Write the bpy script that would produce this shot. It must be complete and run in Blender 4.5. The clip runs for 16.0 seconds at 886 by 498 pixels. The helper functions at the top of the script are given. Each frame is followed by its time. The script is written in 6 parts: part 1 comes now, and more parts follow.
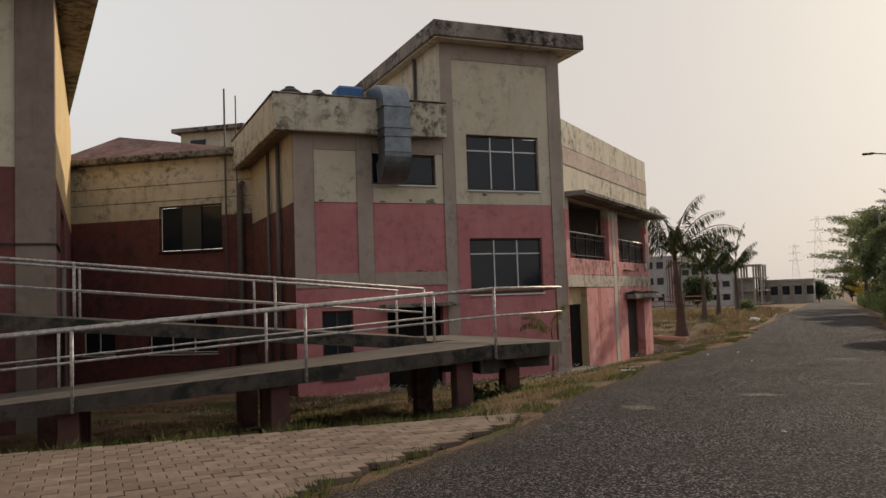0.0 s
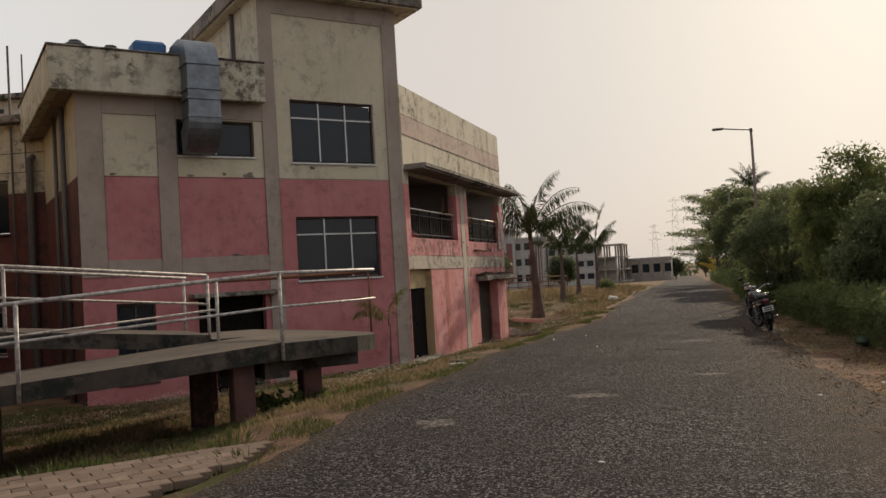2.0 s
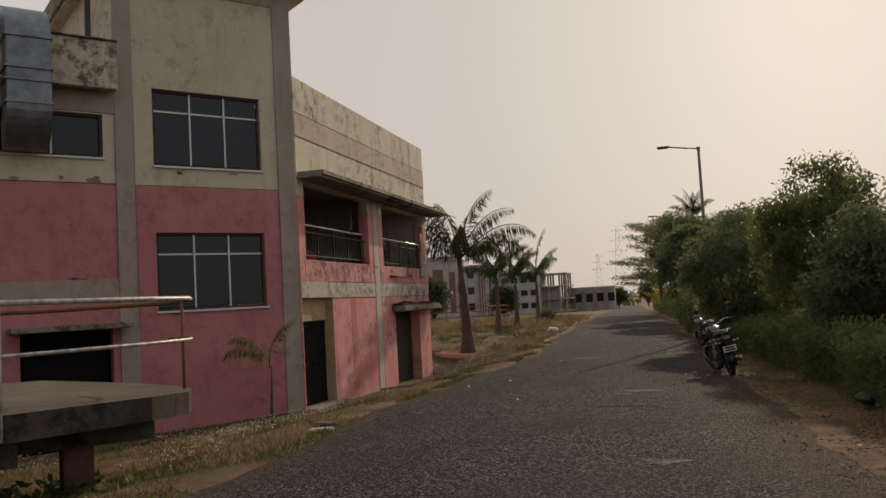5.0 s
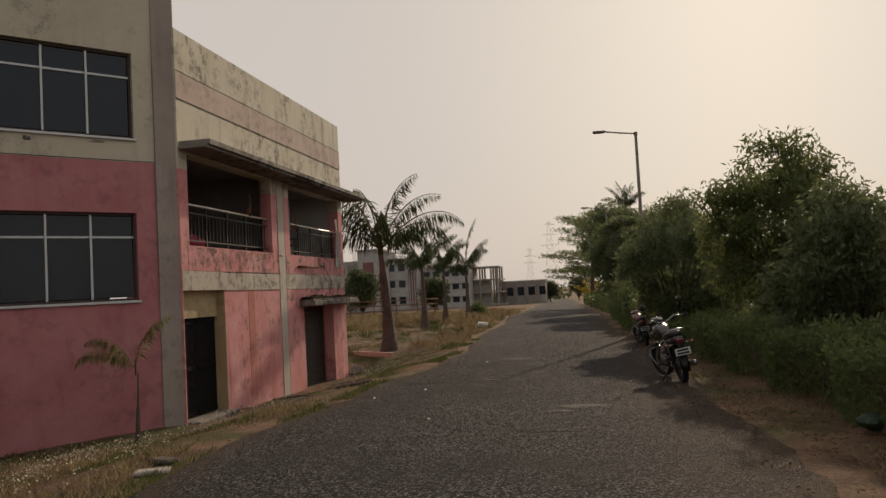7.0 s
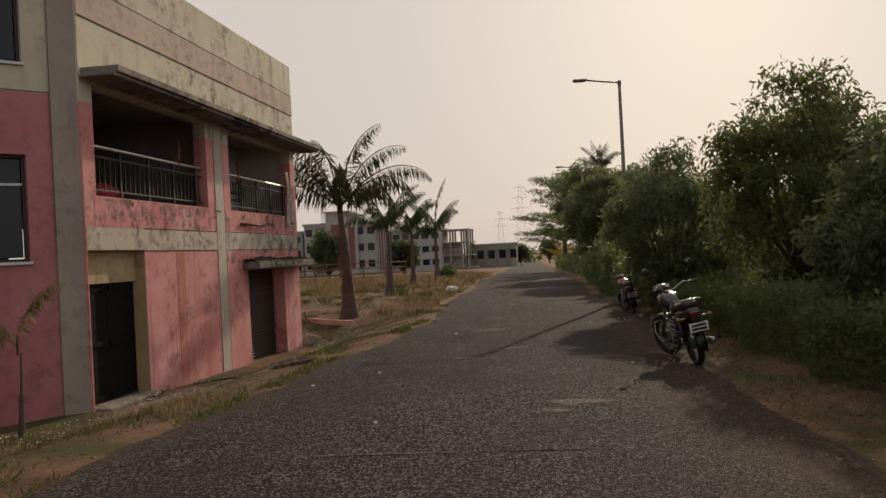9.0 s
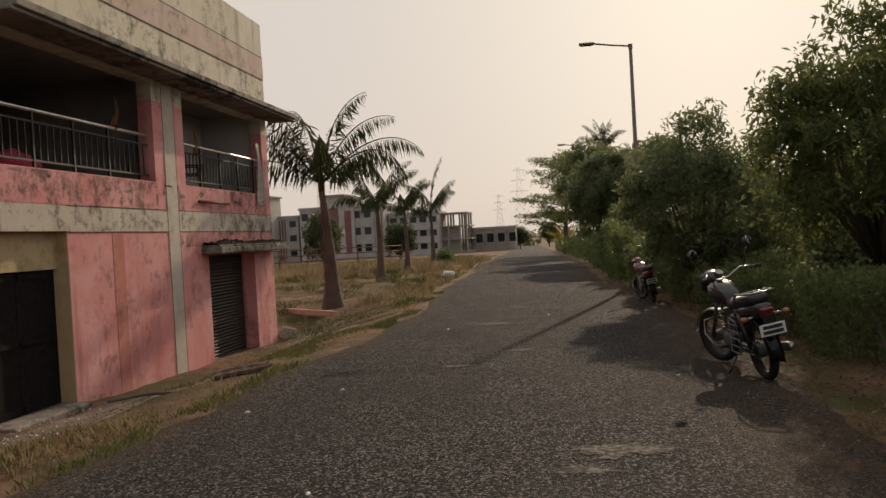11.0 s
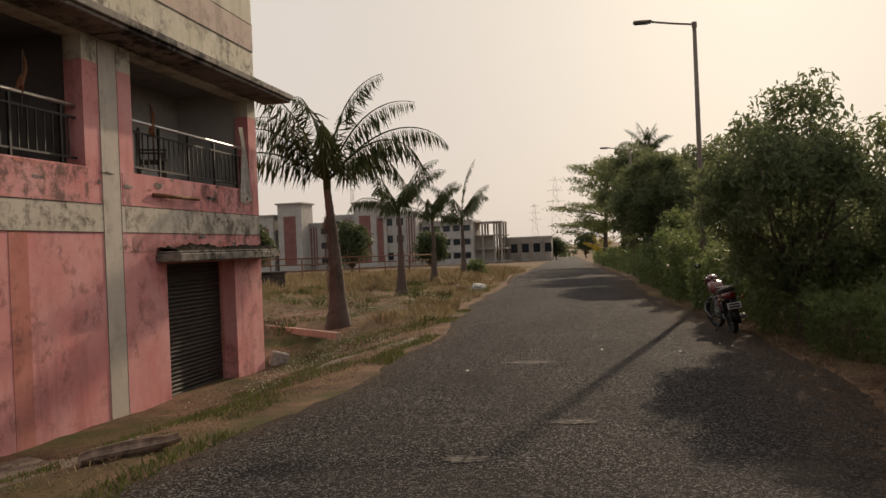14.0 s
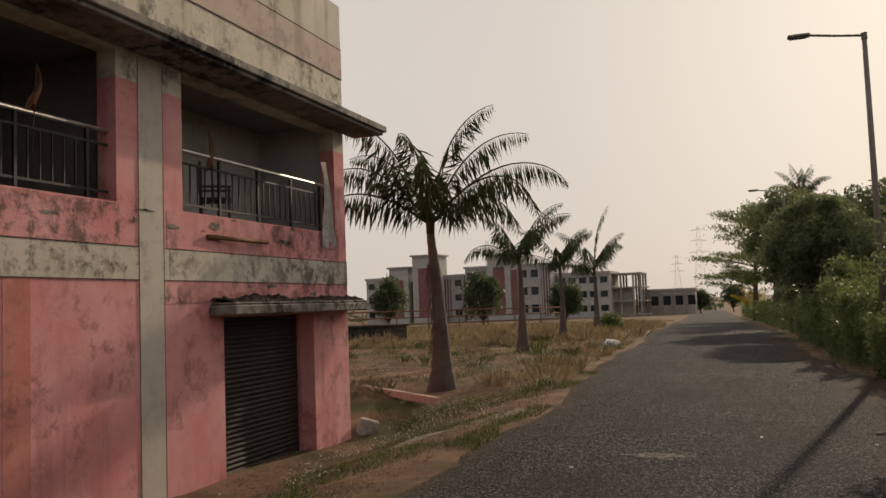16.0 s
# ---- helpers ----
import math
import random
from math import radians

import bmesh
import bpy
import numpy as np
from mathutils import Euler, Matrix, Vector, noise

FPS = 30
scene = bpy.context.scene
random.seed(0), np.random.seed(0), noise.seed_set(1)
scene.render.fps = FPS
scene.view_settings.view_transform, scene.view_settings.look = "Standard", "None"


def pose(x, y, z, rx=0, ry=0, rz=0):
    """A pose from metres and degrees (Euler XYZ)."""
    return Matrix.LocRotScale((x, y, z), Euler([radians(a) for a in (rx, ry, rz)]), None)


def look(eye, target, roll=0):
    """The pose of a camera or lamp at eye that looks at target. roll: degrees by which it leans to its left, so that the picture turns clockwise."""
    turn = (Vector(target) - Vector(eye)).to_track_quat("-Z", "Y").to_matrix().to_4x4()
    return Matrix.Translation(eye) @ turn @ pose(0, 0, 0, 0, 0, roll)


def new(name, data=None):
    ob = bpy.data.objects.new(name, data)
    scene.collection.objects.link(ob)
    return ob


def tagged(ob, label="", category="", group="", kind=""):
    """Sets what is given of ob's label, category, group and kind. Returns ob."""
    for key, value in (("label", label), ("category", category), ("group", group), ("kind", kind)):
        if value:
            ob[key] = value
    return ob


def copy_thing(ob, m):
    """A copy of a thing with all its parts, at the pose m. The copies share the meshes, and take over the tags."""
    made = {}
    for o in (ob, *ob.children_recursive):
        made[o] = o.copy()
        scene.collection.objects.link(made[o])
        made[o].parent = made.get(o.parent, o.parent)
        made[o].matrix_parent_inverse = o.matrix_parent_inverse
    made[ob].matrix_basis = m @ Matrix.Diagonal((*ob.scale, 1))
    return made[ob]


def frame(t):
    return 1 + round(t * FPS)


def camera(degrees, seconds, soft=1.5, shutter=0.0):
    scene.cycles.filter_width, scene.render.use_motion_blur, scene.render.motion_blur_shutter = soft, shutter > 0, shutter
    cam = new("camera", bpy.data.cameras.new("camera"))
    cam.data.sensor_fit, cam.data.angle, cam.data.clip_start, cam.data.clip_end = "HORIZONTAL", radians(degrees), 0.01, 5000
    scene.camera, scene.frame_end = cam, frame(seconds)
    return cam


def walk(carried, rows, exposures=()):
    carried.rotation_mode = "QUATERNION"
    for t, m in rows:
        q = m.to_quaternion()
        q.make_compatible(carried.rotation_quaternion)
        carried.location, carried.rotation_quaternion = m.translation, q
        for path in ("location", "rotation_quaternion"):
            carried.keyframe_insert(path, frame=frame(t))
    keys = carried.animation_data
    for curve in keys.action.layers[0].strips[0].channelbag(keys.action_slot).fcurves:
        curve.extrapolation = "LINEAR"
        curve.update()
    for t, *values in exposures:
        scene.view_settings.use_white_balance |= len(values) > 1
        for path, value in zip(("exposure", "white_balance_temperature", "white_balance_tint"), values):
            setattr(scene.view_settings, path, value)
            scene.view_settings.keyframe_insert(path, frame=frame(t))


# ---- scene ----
cam = camera(56.9, 16.0)
PATH = [
    (0, (0.024, -0.14, 1.31), (-0.831, 1.664, 1.429), -2.01),
    (0.5, (0.081, 0.538, 1.295), (-0.683, 2.385, 1.386), -1.92),
    (1, (0.139, 1.307, 1.282), (-0.456, 3.215, 1.35), -2.70),
    (1.5, (0.179, 2.043, 1.272), (-0.394, 3.958, 1.331), -2.78),
    (2, (0.196, 2.769, 1.262), (-0.377, 4.684, 1.328), -3.40),
    (2.5, (0.213, 3.473, 1.251), (-0.332, 5.397, 1.31), -2.70),
    (3, (0.213, 4.158, 1.24), (-0.275, 6.096, 1.303), -3.50),
    (3.2, (0.218, 4.4, 1.238), (-0.249, 6.344, 1.295), -4.09),
    (5.5, (0.13, 7.624, 1.24), (-0.288, 9.574, 1.386), -2.42),
    (6, (0.113, 8.329, 1.234), (-0.259, 10.288, 1.386), -2.08),
    (6.5, (0.079, 9.019, 1.228), (-0.226, 10.992, 1.343), -3.53),
    (7, (0.031, 9.723, 1.223), (-0.252, 11.7, 1.326), -3.05),
    (7.5, (-0.043, 10.405, 1.206), (-0.295, 12.386, 1.325), -2.79),
    (8, (-0.1, 11.12, 1.196), (-0.302, 13.108, 1.275), -2.69),
    (8.5, (-0.177, 11.832, 1.187), (-0.369, 13.822, 1.213), -2.42),
    (8.7, (-0.192, 12.112, 1.182), (-0.396, 14.101, 1.2), -2.58),
    (10.8, (-0.321, 15.168, 1.106), (-0.56, 17.154, 1.078), -3.45),
    (11, (-0.35, 15.416, 1.099), (-0.566, 17.404, 1.069), -3.20),
    (11.5, (-0.411, 16.107, 1.092), (-0.6, 18.098, 1.066), -2.61),
    (12, (-0.481, 16.775, 1.083), (-0.646, 18.768, 1.069), -3.21),
    (12.5, (-0.51, 17.46, 1.073), (-0.68, 19.453, 1.041), -2.55),
    (13, (-0.543, 18.154, 1.073), (-0.746, 20.144, 1.041), -2.57),
    (13.5, (-0.566, 18.841, 1.067), (-0.827, 20.824, 1.056), -3.09),
    (14, (-0.573, 19.533, 1.057), (-0.872, 21.511, 1.054), -2.35),
    (14.5, (-0.565, 20.224, 1.048), (-0.879, 22.199, 1.064), -2.24),
    (15, (-0.568, 20.929, 1.042), (-0.984, 22.884, 1.098), -2.06),
    (15.5, (-0.554, 21.633, 1.036), (-1.051, 23.568, 1.129), -2.61),
    (16, (-0.547, 22.329, 1.035), (-1.165, 24.226, 1.172), -2.12),
]
walk(cam, [(t, look(eye, target, roll)) for t, eye, target, roll in PATH], [(0.0, 0.08, 6250, 9), (2.0, 0.1, 6300, 9), (5.5, -0.18, 6450, 10), (8.0, -0.12, 6500, 10), (11.0, 0.05, 6550, 10), (14.0, 0.1, 6600, 10), (16.0, 0.0, 6500, 10)])

# ---- light ----
SUN_AZ, SUN_EL = radians(13.5), radians(22.0)
SUN_DIR = Vector((math.sin(SUN_AZ) * math.cos(SUN_EL), math.cos(SUN_AZ) * math.cos(SUN_EL), math.sin(SUN_EL)))
world = bpy.data.worlds.new("hazy_sky")
scene.world = world
world.use_nodes = True
wn, wl = world.node_tree.nodes, world.node_tree.links
wn.clear()
sky = wn.new("ShaderNodeTexSky")
sky.sky_type = "NISHITA"
sky.sun_disc = False
sky.sun_elevation, sky.sun_rotation = SUN_EL, SUN_AZ
sky.air_density, sky.dust_density, sky.ozone_density, sky.altitude = 1.0, 3.5, 1.2, 200


def world_mix(fac, a, b):
    m = wn.new("ShaderNodeMix")
    m.data_type = "RGBA"
    for i, v in ((0, fac), (6, a), (7, b)):
        if isinstance(v, float):
            m.inputs[i].default_value = v
        elif isinstance(v, tuple):
            m.inputs[i].default_value = (*v, 1)
        else:
            wl.new(v, m.inputs[i])
    return m.outputs[2]


def world_range(value, lo, hi):
    m = wn.new("ShaderNodeMapRange")
    m.interpolation_type = "SMOOTHSTEP"
    m.inputs[1].default_value, m.inputs[2].default_value = lo, hi
    wl.new(value, m.inputs[0])
    return m.outputs[0]


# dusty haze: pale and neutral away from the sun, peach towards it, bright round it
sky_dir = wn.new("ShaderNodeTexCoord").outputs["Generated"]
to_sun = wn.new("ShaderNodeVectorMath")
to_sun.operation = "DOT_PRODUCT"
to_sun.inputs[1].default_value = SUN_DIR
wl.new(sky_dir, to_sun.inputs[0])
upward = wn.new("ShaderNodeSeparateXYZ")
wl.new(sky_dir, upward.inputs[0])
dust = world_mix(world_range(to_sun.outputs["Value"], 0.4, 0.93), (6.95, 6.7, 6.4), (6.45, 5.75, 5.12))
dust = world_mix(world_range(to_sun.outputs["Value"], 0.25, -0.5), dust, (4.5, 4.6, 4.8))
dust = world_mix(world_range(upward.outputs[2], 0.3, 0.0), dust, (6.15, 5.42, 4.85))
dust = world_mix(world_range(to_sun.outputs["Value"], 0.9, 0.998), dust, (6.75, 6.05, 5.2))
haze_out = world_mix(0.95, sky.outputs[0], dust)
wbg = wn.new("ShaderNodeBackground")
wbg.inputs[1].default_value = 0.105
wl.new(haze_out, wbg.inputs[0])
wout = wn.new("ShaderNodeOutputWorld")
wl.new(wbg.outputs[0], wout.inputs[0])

sun_data = bpy.data.lights.new("sun", "SUN")
sun_data.energy, sun_data.angle, sun_data.color = 3.1, radians(0.7), (1.0, 0.80, 0.58)
sun_lamp = new("sun", sun_data)
sun_lamp.matrix_world = look(SUN_DIR * 100, (0, 0, 0))


# ---- materials ----
class Nodes:
    def __init__(self, name):
        self.mat = bpy.data.materials.new(name)
        self.mat.use_nodes = True
        self.n, self.l = self.mat.node_tree.nodes, self.mat.node_tree.links
        self.bsdf = self.n["Principled BSDF"]
        self.co = self.n.new("ShaderNodeNewGeometry").outputs["Position"]

    def scaled(self, sx, sy, sz):
        m = self.n.new("ShaderNodeVectorMath")
        m.operation = "MULTIPLY"
        m.inputs[1].default_value = (sx, sy, sz)
        self.l.new(self.co, m.inputs[0])
        return m.outputs[0]

    def noise(self, scale, detail=4.0, rough=0.55, co=None, distortion=0.0):
        t = self.n.new("ShaderNodeTexNoise")
        t.inputs["Scale"].default_value = scale
        t.inputs["Detail"].default_value = detail
        t.inputs["Roughness"].default_value = rough
        t.inputs["Distortion"].default_value = distortion
        self.l.new(co or self.co, t.inputs["Vector"])
        return t.outputs["Fac"]

    def voronoi(self, scale, feature="F1", out="Distance", co=None):
        t = self.n.new("ShaderNodeTexVoronoi")
        t.feature = feature
        t.inputs["Scale"].default_value = scale
        self.l.new(co or self.co, t.inputs["Vector"])
        return t.outputs[out]

    def ramp(self, fac, lo, hi, a=0.0, b=1.0):
        t = self.n.new("ShaderNodeMapRange")
        t.inputs[1].default_value, t.inputs[2].default_value = lo, hi
        t.inputs[3].default_value, t.inputs[4].default_value = a, b
        self.l.new(fac, t.inputs[0])
        return t.outputs[0]

    def math(self, op, a, b):
        t = self.n.new("ShaderNodeMath")
        t.operation = op
        for i, v in enumerate((a, b)):
            if isinstance(v, (int, float)):
                t.inputs[i].default_value = v
            else:
                self.l.new(v, t.inputs[i])
        return t.outputs[0]

    def mix(self, fac, a, b):
        t = self.n.new("ShaderNodeMix")
        t.data_type = "RGBA"
        for i, v in ((0, fac), (6, a), (7, b)):
            if isinstance(v, (int, float)):
                t.inputs[i].default_value = v
            elif isinstance(v, tuple):
                t.inputs[i].default_value = (*v, 1)
            else:
                self.l.new(v, t.inputs[i])
        return t.outputs[2]

    def bump(self, height, strength, distance=0.01):
        t = self.n.new("ShaderNodeBump")
        t.inputs["Strength"].default_value, t.inputs["Distance"].default_value = strength, distance
        self.l.new(height, t.inputs["Height"])
        self.l.new(t.outputs[0], self.bsdf.inputs["Normal"])

    def finish(self, colour, rough=0.8, metal=0.0, spec=0.3):
        if isinstance(colour, tuple):
            self.bsdf.inputs["Base Color"].default_value = (*colour, 1)
        else:
            self.l.new(colour, self.bsdf.inputs["Base Color"])
        if isinstance(rough, (int, float)):
            self.bsdf.inputs["Roughness"].default_value = rough
        else:
            self.l.new(rough, self.bsdf.inputs["Roughness"])
        self.bsdf.inputs["Metallic"].default_value = metal
        self.bsdf.inputs["Specular IOR Level"].default_value = spec
        return self.mat


def shade(c, k):
    return tuple(min(1.0, v * k) for v in c)


def paint(name, base, faded, stain=(0.05, 0.045, 0.04), amount=0.3, streak=0.4, bump=0.25, cover=0.0):
    """Weathered wall paint: blotches, vertical rain streaks, dark algae patches, fine plaster relief."""
    k = Nodes(name)
    blotch = k.ramp(k.noise(0.9, 5, 0.6), 0.35, 0.68)
    c = k.mix(blotch, base, faded)
    fine = k.ramp(k.noise(7.0, 6, 0.65), 0.3, 0.75)
    c = k.mix(k.math("MULTIPLY", fine, 0.25), c, shade(base, 0.72))
    run = k.noise(3.2, 5, 0.6, k.scaled(1, 1, 0.10))
    run = k.math("MULTIPLY", k.ramp(run, 0.52, 0.74), k.ramp(k.noise(0.5, 3), 0.4, 0.62))
    c = k.mix(k.math("MULTIPLY", run, streak), c, shade(base, 0.42))
    patch = k.math("MULTIPLY", k.ramp(k.noise(3.4, 10, 0.76, None, 0.15), 0.5 - cover, 0.62 - cover), k.ramp(k.noise(0.6, 4), 0.4 - cover, 0.58 - cover))
    c = k.mix(k.math("MULTIPLY", patch, amount), c, stain)
    k.bump(k.noise(26.0, 6, 0.7), bump, 0.012)
    return k.finish(c, k.ramp(k.noise(5.0), 0.3, 0.7, 0.75, 0.95), spec=0.2)


def plain(name, colour, rough=0.6, metal=0.0, spec=0.4, vary=0.2, scale=9.0, bump=0.0):
    k = Nodes(name)
    c = k.mix(k.ramp(k.noise(scale, 5, 0.65), 0.3, 0.7), shade(colour, 1 - vary), shade(colour, 1 + vary))
    if bump:
        k.bump(k.noise(scale * 5, 5, 0.65), bump, 0.01)
    return k.finish(c, rough, metal, spec)


# Facade pink is darker, wing pink lighter: shade and sun put into colour.
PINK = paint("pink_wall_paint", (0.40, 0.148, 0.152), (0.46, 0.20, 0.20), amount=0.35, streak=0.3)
PINK_WORN_LIT = paint("sunlit_worn_pink_paint", (0.58, 0.215, 0.205), (0.65, 0.34, 0.325), (0.20, 0.085, 0.075), 0.7, 0.75)
MILDEW = paint("black_mildewed_parapet_paint", (0.46, 0.41, 0.315), (0.55, 0.50, 0.40), (0.055, 0.05, 0.043), 0.88, 0.85, 0.5, 0.035)
PINK_MOULD = paint("mould_eaten_pink_plaster", (0.58, 0.215, 0.205), (0.65, 0.34, 0.325), (0.10, 0.06, 0.05), 0.85, 0.8, 0.6, 0.045)
TAUPE_MOULD = paint("mould_eaten_grey_plaster", (0.47, 0.40, 0.325), (0.56, 0.50, 0.41), (0.08, 0.065, 0.055), 0.88, 0.8, 0.6, 0.05)
RED_STRIPE = paint("red_wall_stripe", (0.44, 0.15, 0.118), (0.55, 0.24, 0.20), amount=0.5)
MAROON = paint("maroon_wall_paint", (0.145, 0.052, 0.048), (0.19, 0.075, 0.068), amount=0.75, cover=0.05)
CREAM = paint("cream_wall_paint", (0.49, 0.435, 0.325), (0.56, 0.50, 0.385), amount=0.4, streak=0.45)
CREAM_WORN = paint("mildewed_cream_parapet_paint", (0.52, 0.465, 0.35), (0.60, 0.545, 0.44), (0.09, 0.08, 0.068), 0.8, 0.85, 0.4, 0.012)
CREAM_SIDE = paint("warm_cream_side_wall_paint", (0.60, 0.44, 0.22), (0.64, 0.5, 0.28), amount=0.3)
OCHRE = paint("dull_ochre_porch_paint", (0.40, 0.30, 0.16), (0.46, 0.36, 0.21), amount=0.4)
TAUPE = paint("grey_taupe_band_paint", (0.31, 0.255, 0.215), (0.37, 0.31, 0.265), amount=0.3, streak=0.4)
# Wing band lightened over TAUPE to hold the sunlight; mould and streaks are wear.
TAUPE_WORN_LIT = paint("sunlit_peeling_grey_band_paint", (0.47, 0.40, 0.325), (0.56, 0.50, 0.41), (0.08, 0.065, 0.055), 0.85, 0.8, 0.4, 0.01)
ROSE_BAND = paint("faded_rose_grey_band_paint", (0.46, 0.35, 0.29), (0.52, 0.41, 0.34), amount=0.6, streak=0.6)
SLAB = paint("weathered_concrete_slab", (0.17, 0.145, 0.12), (0.31, 0.275, 0.235), (0.026, 0.024, 0.022), 1.0, 0.9, 0.6, 0.05)
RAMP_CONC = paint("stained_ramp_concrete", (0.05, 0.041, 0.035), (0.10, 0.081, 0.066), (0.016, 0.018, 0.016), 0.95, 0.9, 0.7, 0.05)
# Plaster darkened in its colour to stand in for the unlit rooms' shade.
ROOM = paint("unlit_room_plaster", (0.22, 0.205, 0.19), (0.28, 0.262, 0.24), amount=0.3)
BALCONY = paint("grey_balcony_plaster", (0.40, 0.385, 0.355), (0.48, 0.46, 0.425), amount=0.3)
ROOF_RED = paint("faded_red_roof_sheeting", (0.15, 0.062, 0.052), (0.27, 0.155, 0.13), (0.04, 0.034, 0.03), 0.9, 0.5, 0.5, 0.04)
WHITE_FAR = paint("far_white_wall_paint", (0.40, 0.37, 0.34), (0.47, 0.44, 0.40), amount=0.4)
PILLAR = paint("brown_pillar_paint", (0.19, 0.145, 0.115), (0.25, 0.195, 0.16), amount=0.4)
STRIP = paint("pale_grey_strip_paint", (0.46, 0.395, 0.33), (0.53, 0.465, 0.39), amount=0.35, streak=0.5)
MAROON_FAR = paint("far_maroon_wall_paint", (0.20, 0.088, 0.078), (0.26, 0.125, 0.108), amount=0.3)
GREY_FAR = paint("far_grey_concrete", (0.33, 0.29, 0.25), (0.4, 0.36, 0.31), amount=0.3)
DARK_METAL = plain("dark_painted_iron", (0.018, 0.016, 0.015), 0.55, 0.3)
STEEL = plain("bare_steel_rail", (0.55, 0.53, 0.50), 0.42, 1.0)
GALV = plain("galvanised_duct_sheet", (0.15, 0.165, 0.185), 0.4, 0.7, vary=0.35, scale=3.0)
SILVER_PAINT = plain("chipped_silver_rail_paint", (0.33, 0.30, 0.28), 0.5, 0.25, vary=0.55, scale=14, bump=0.3)
RUST = plain("rusted_iron", (0.16, 0.07, 0.035), 0.85, 0.1, vary=0.4, scale=20, bump=0.4)
ALU = plain("white_window_frame", (0.50, 0.50, 0.49), 0.4, 0.2, vary=0.08)
DARK_FRAME = plain("brown_window_surround", (0.06, 0.04, 0.035), 0.6)
SHUTTER = plain("dark_rolling_shutter", (0.03, 0.026, 0.023), 0.55, 0.4, vary=0.4, scale=6)
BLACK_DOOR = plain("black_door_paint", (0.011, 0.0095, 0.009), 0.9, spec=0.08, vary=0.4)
PIPE = plain("grey_plastic_pipe", (0.10, 0.09, 0.085), 0.6)
TANK = plain("black_water_tank_plastic", (0.014, 0.014, 0.015), 0.5)
TANK_BLUE = plain("blue_tank_plastic", (0.03, 0.10, 0.25), 0.5)


def glass(name, colour, rough=0.06):
    k = Nodes(name)
    k.bump(k.noise(1.3, 2), 0.06, 0.02)
    return k.finish(colour, k.ramp(k.noise(3.0, 5), 0.4, 0.75, rough, rough + 0.15), 0.0, 0.32)


GLASS = glass("dusty_dark_window_glass", (0.014, 0.019, 0.026))
GLASS_DIRTY = glass("grimy_grey_window_glass", (0.05, 0.052, 0.052), 0.3)


def asphalt():
    k = Nodes("worn_asphalt")

    def grit(scale):
        sep = k.n.new("ShaderNodeSeparateColor")
        k.l.new(k.voronoi(scale, out="Color"), sep.inputs[0])
        return sep

    fine, coarse = grit(150.0), grit(66.0)
    c = k.mix(k.ramp(fine.outputs[0], 0.3, 1.0), (0.009, 0.0085, 0.0088), (0.055, 0.051, 0.052))
    c = k.mix(k.ramp(coarse.outputs[1], 0.66, 0.9, 0, 0.95), c, (0.31, 0.285, 0.275))
    c = k.mix(k.ramp(coarse.outputs[2], 0.75, 0.95, 0, 0.6), c, (0.012, 0.01, 0.0095))
    c = k.mix(k.ramp(k.noise(0.55, 5, 0.62), 0.42, 0.66, 0, 0.6), c, (0.054, 0.047, 0.046))
    c = k.mix(k.ramp(k.noise(2.6, 8, 0.74), 0.6, 0.74, 0, 0.6), c, (0.12, 0.107, 0.10))
    c = k.mix(k.ramp(k.noise(0.9, 6, 0.6, k.scaled(1, 0.25, 1)), 0.52, 0.7, 0, 0.4), c, (0.024, 0.022, 0.022))
    c = k.mix(k.ramp(k.noise(30.0, 4, 0.7), 0.52, 0.64, 0, 0.55), c, (0.113, 0.10, 0.094))
    c = k.mix(k.ramp(k.noise(22.0, 4, 0.7), 0.54, 0.66, 0, 0.6), c, (0.016, 0.0135, 0.0125))
    dust = k.n.new("ShaderNodeAttribute")
    dust.attribute_name = "edge_dust"
    far = k.math("MULTIPLY", dust.outputs["Fac"], k.ramp(k.noise(3.5, 8, 0.75), 0.3, 0.62))
    c = k.mix(far, c, k.mix(k.ramp(fine.outputs[1], 0.2, 1.0), (0.075, 0.05, 0.034), (0.17, 0.12, 0.08)))
    h = k.math("ADD", k.math("MULTIPLY", k.voronoi(150.0), -0.6), k.math("MULTIPLY", k.voronoi(66.0), -1.0))
    k.bump(k.math("ADD", h, k.math("MULTIPLY", k.noise(11.0, 5, 0.7), 0.9)), 1.0, 0.026)
    return k.finish(c, k.ramp(fine.outputs[1], 0, 1, 0.75, 0.97), spec=0.04)


def soil():
    """Verge: reddish earth, straw litter and low green growth in patches."""
    k = Nodes("earth_with_dry_grass")
    c = k.mix(k.ramp(k.noise(1.1, 6, 0.65), 0.38, 0.62), (0.078, 0.044, 0.03), (0.20, 0.118, 0.076))
    c = k.mix(k.ramp(k.noise(24.0, 5, 0.75), 0.48, 0.68, 0, 0.6), c, (0.23, 0.17, 0.10))
    c = k.mix(k.ramp(k.noise(0.45, 5, 0.6), 0.5, 0.63, 0, 0.8), c, (0.06, 0.068, 0.022))
    c = k.mix(k.ramp(k.noise(9.0, 6, 0.75), 0.58, 0.7, 0, 0.7), c, (0.06, 0.045, 0.03))
    k.bump(k.noise(18.0, 8, 0.75), 0.8, 0.05)
    return k.finish(c, 0.95, spec=0.1)


ASPHALT, SOIL = asphalt(), soil()


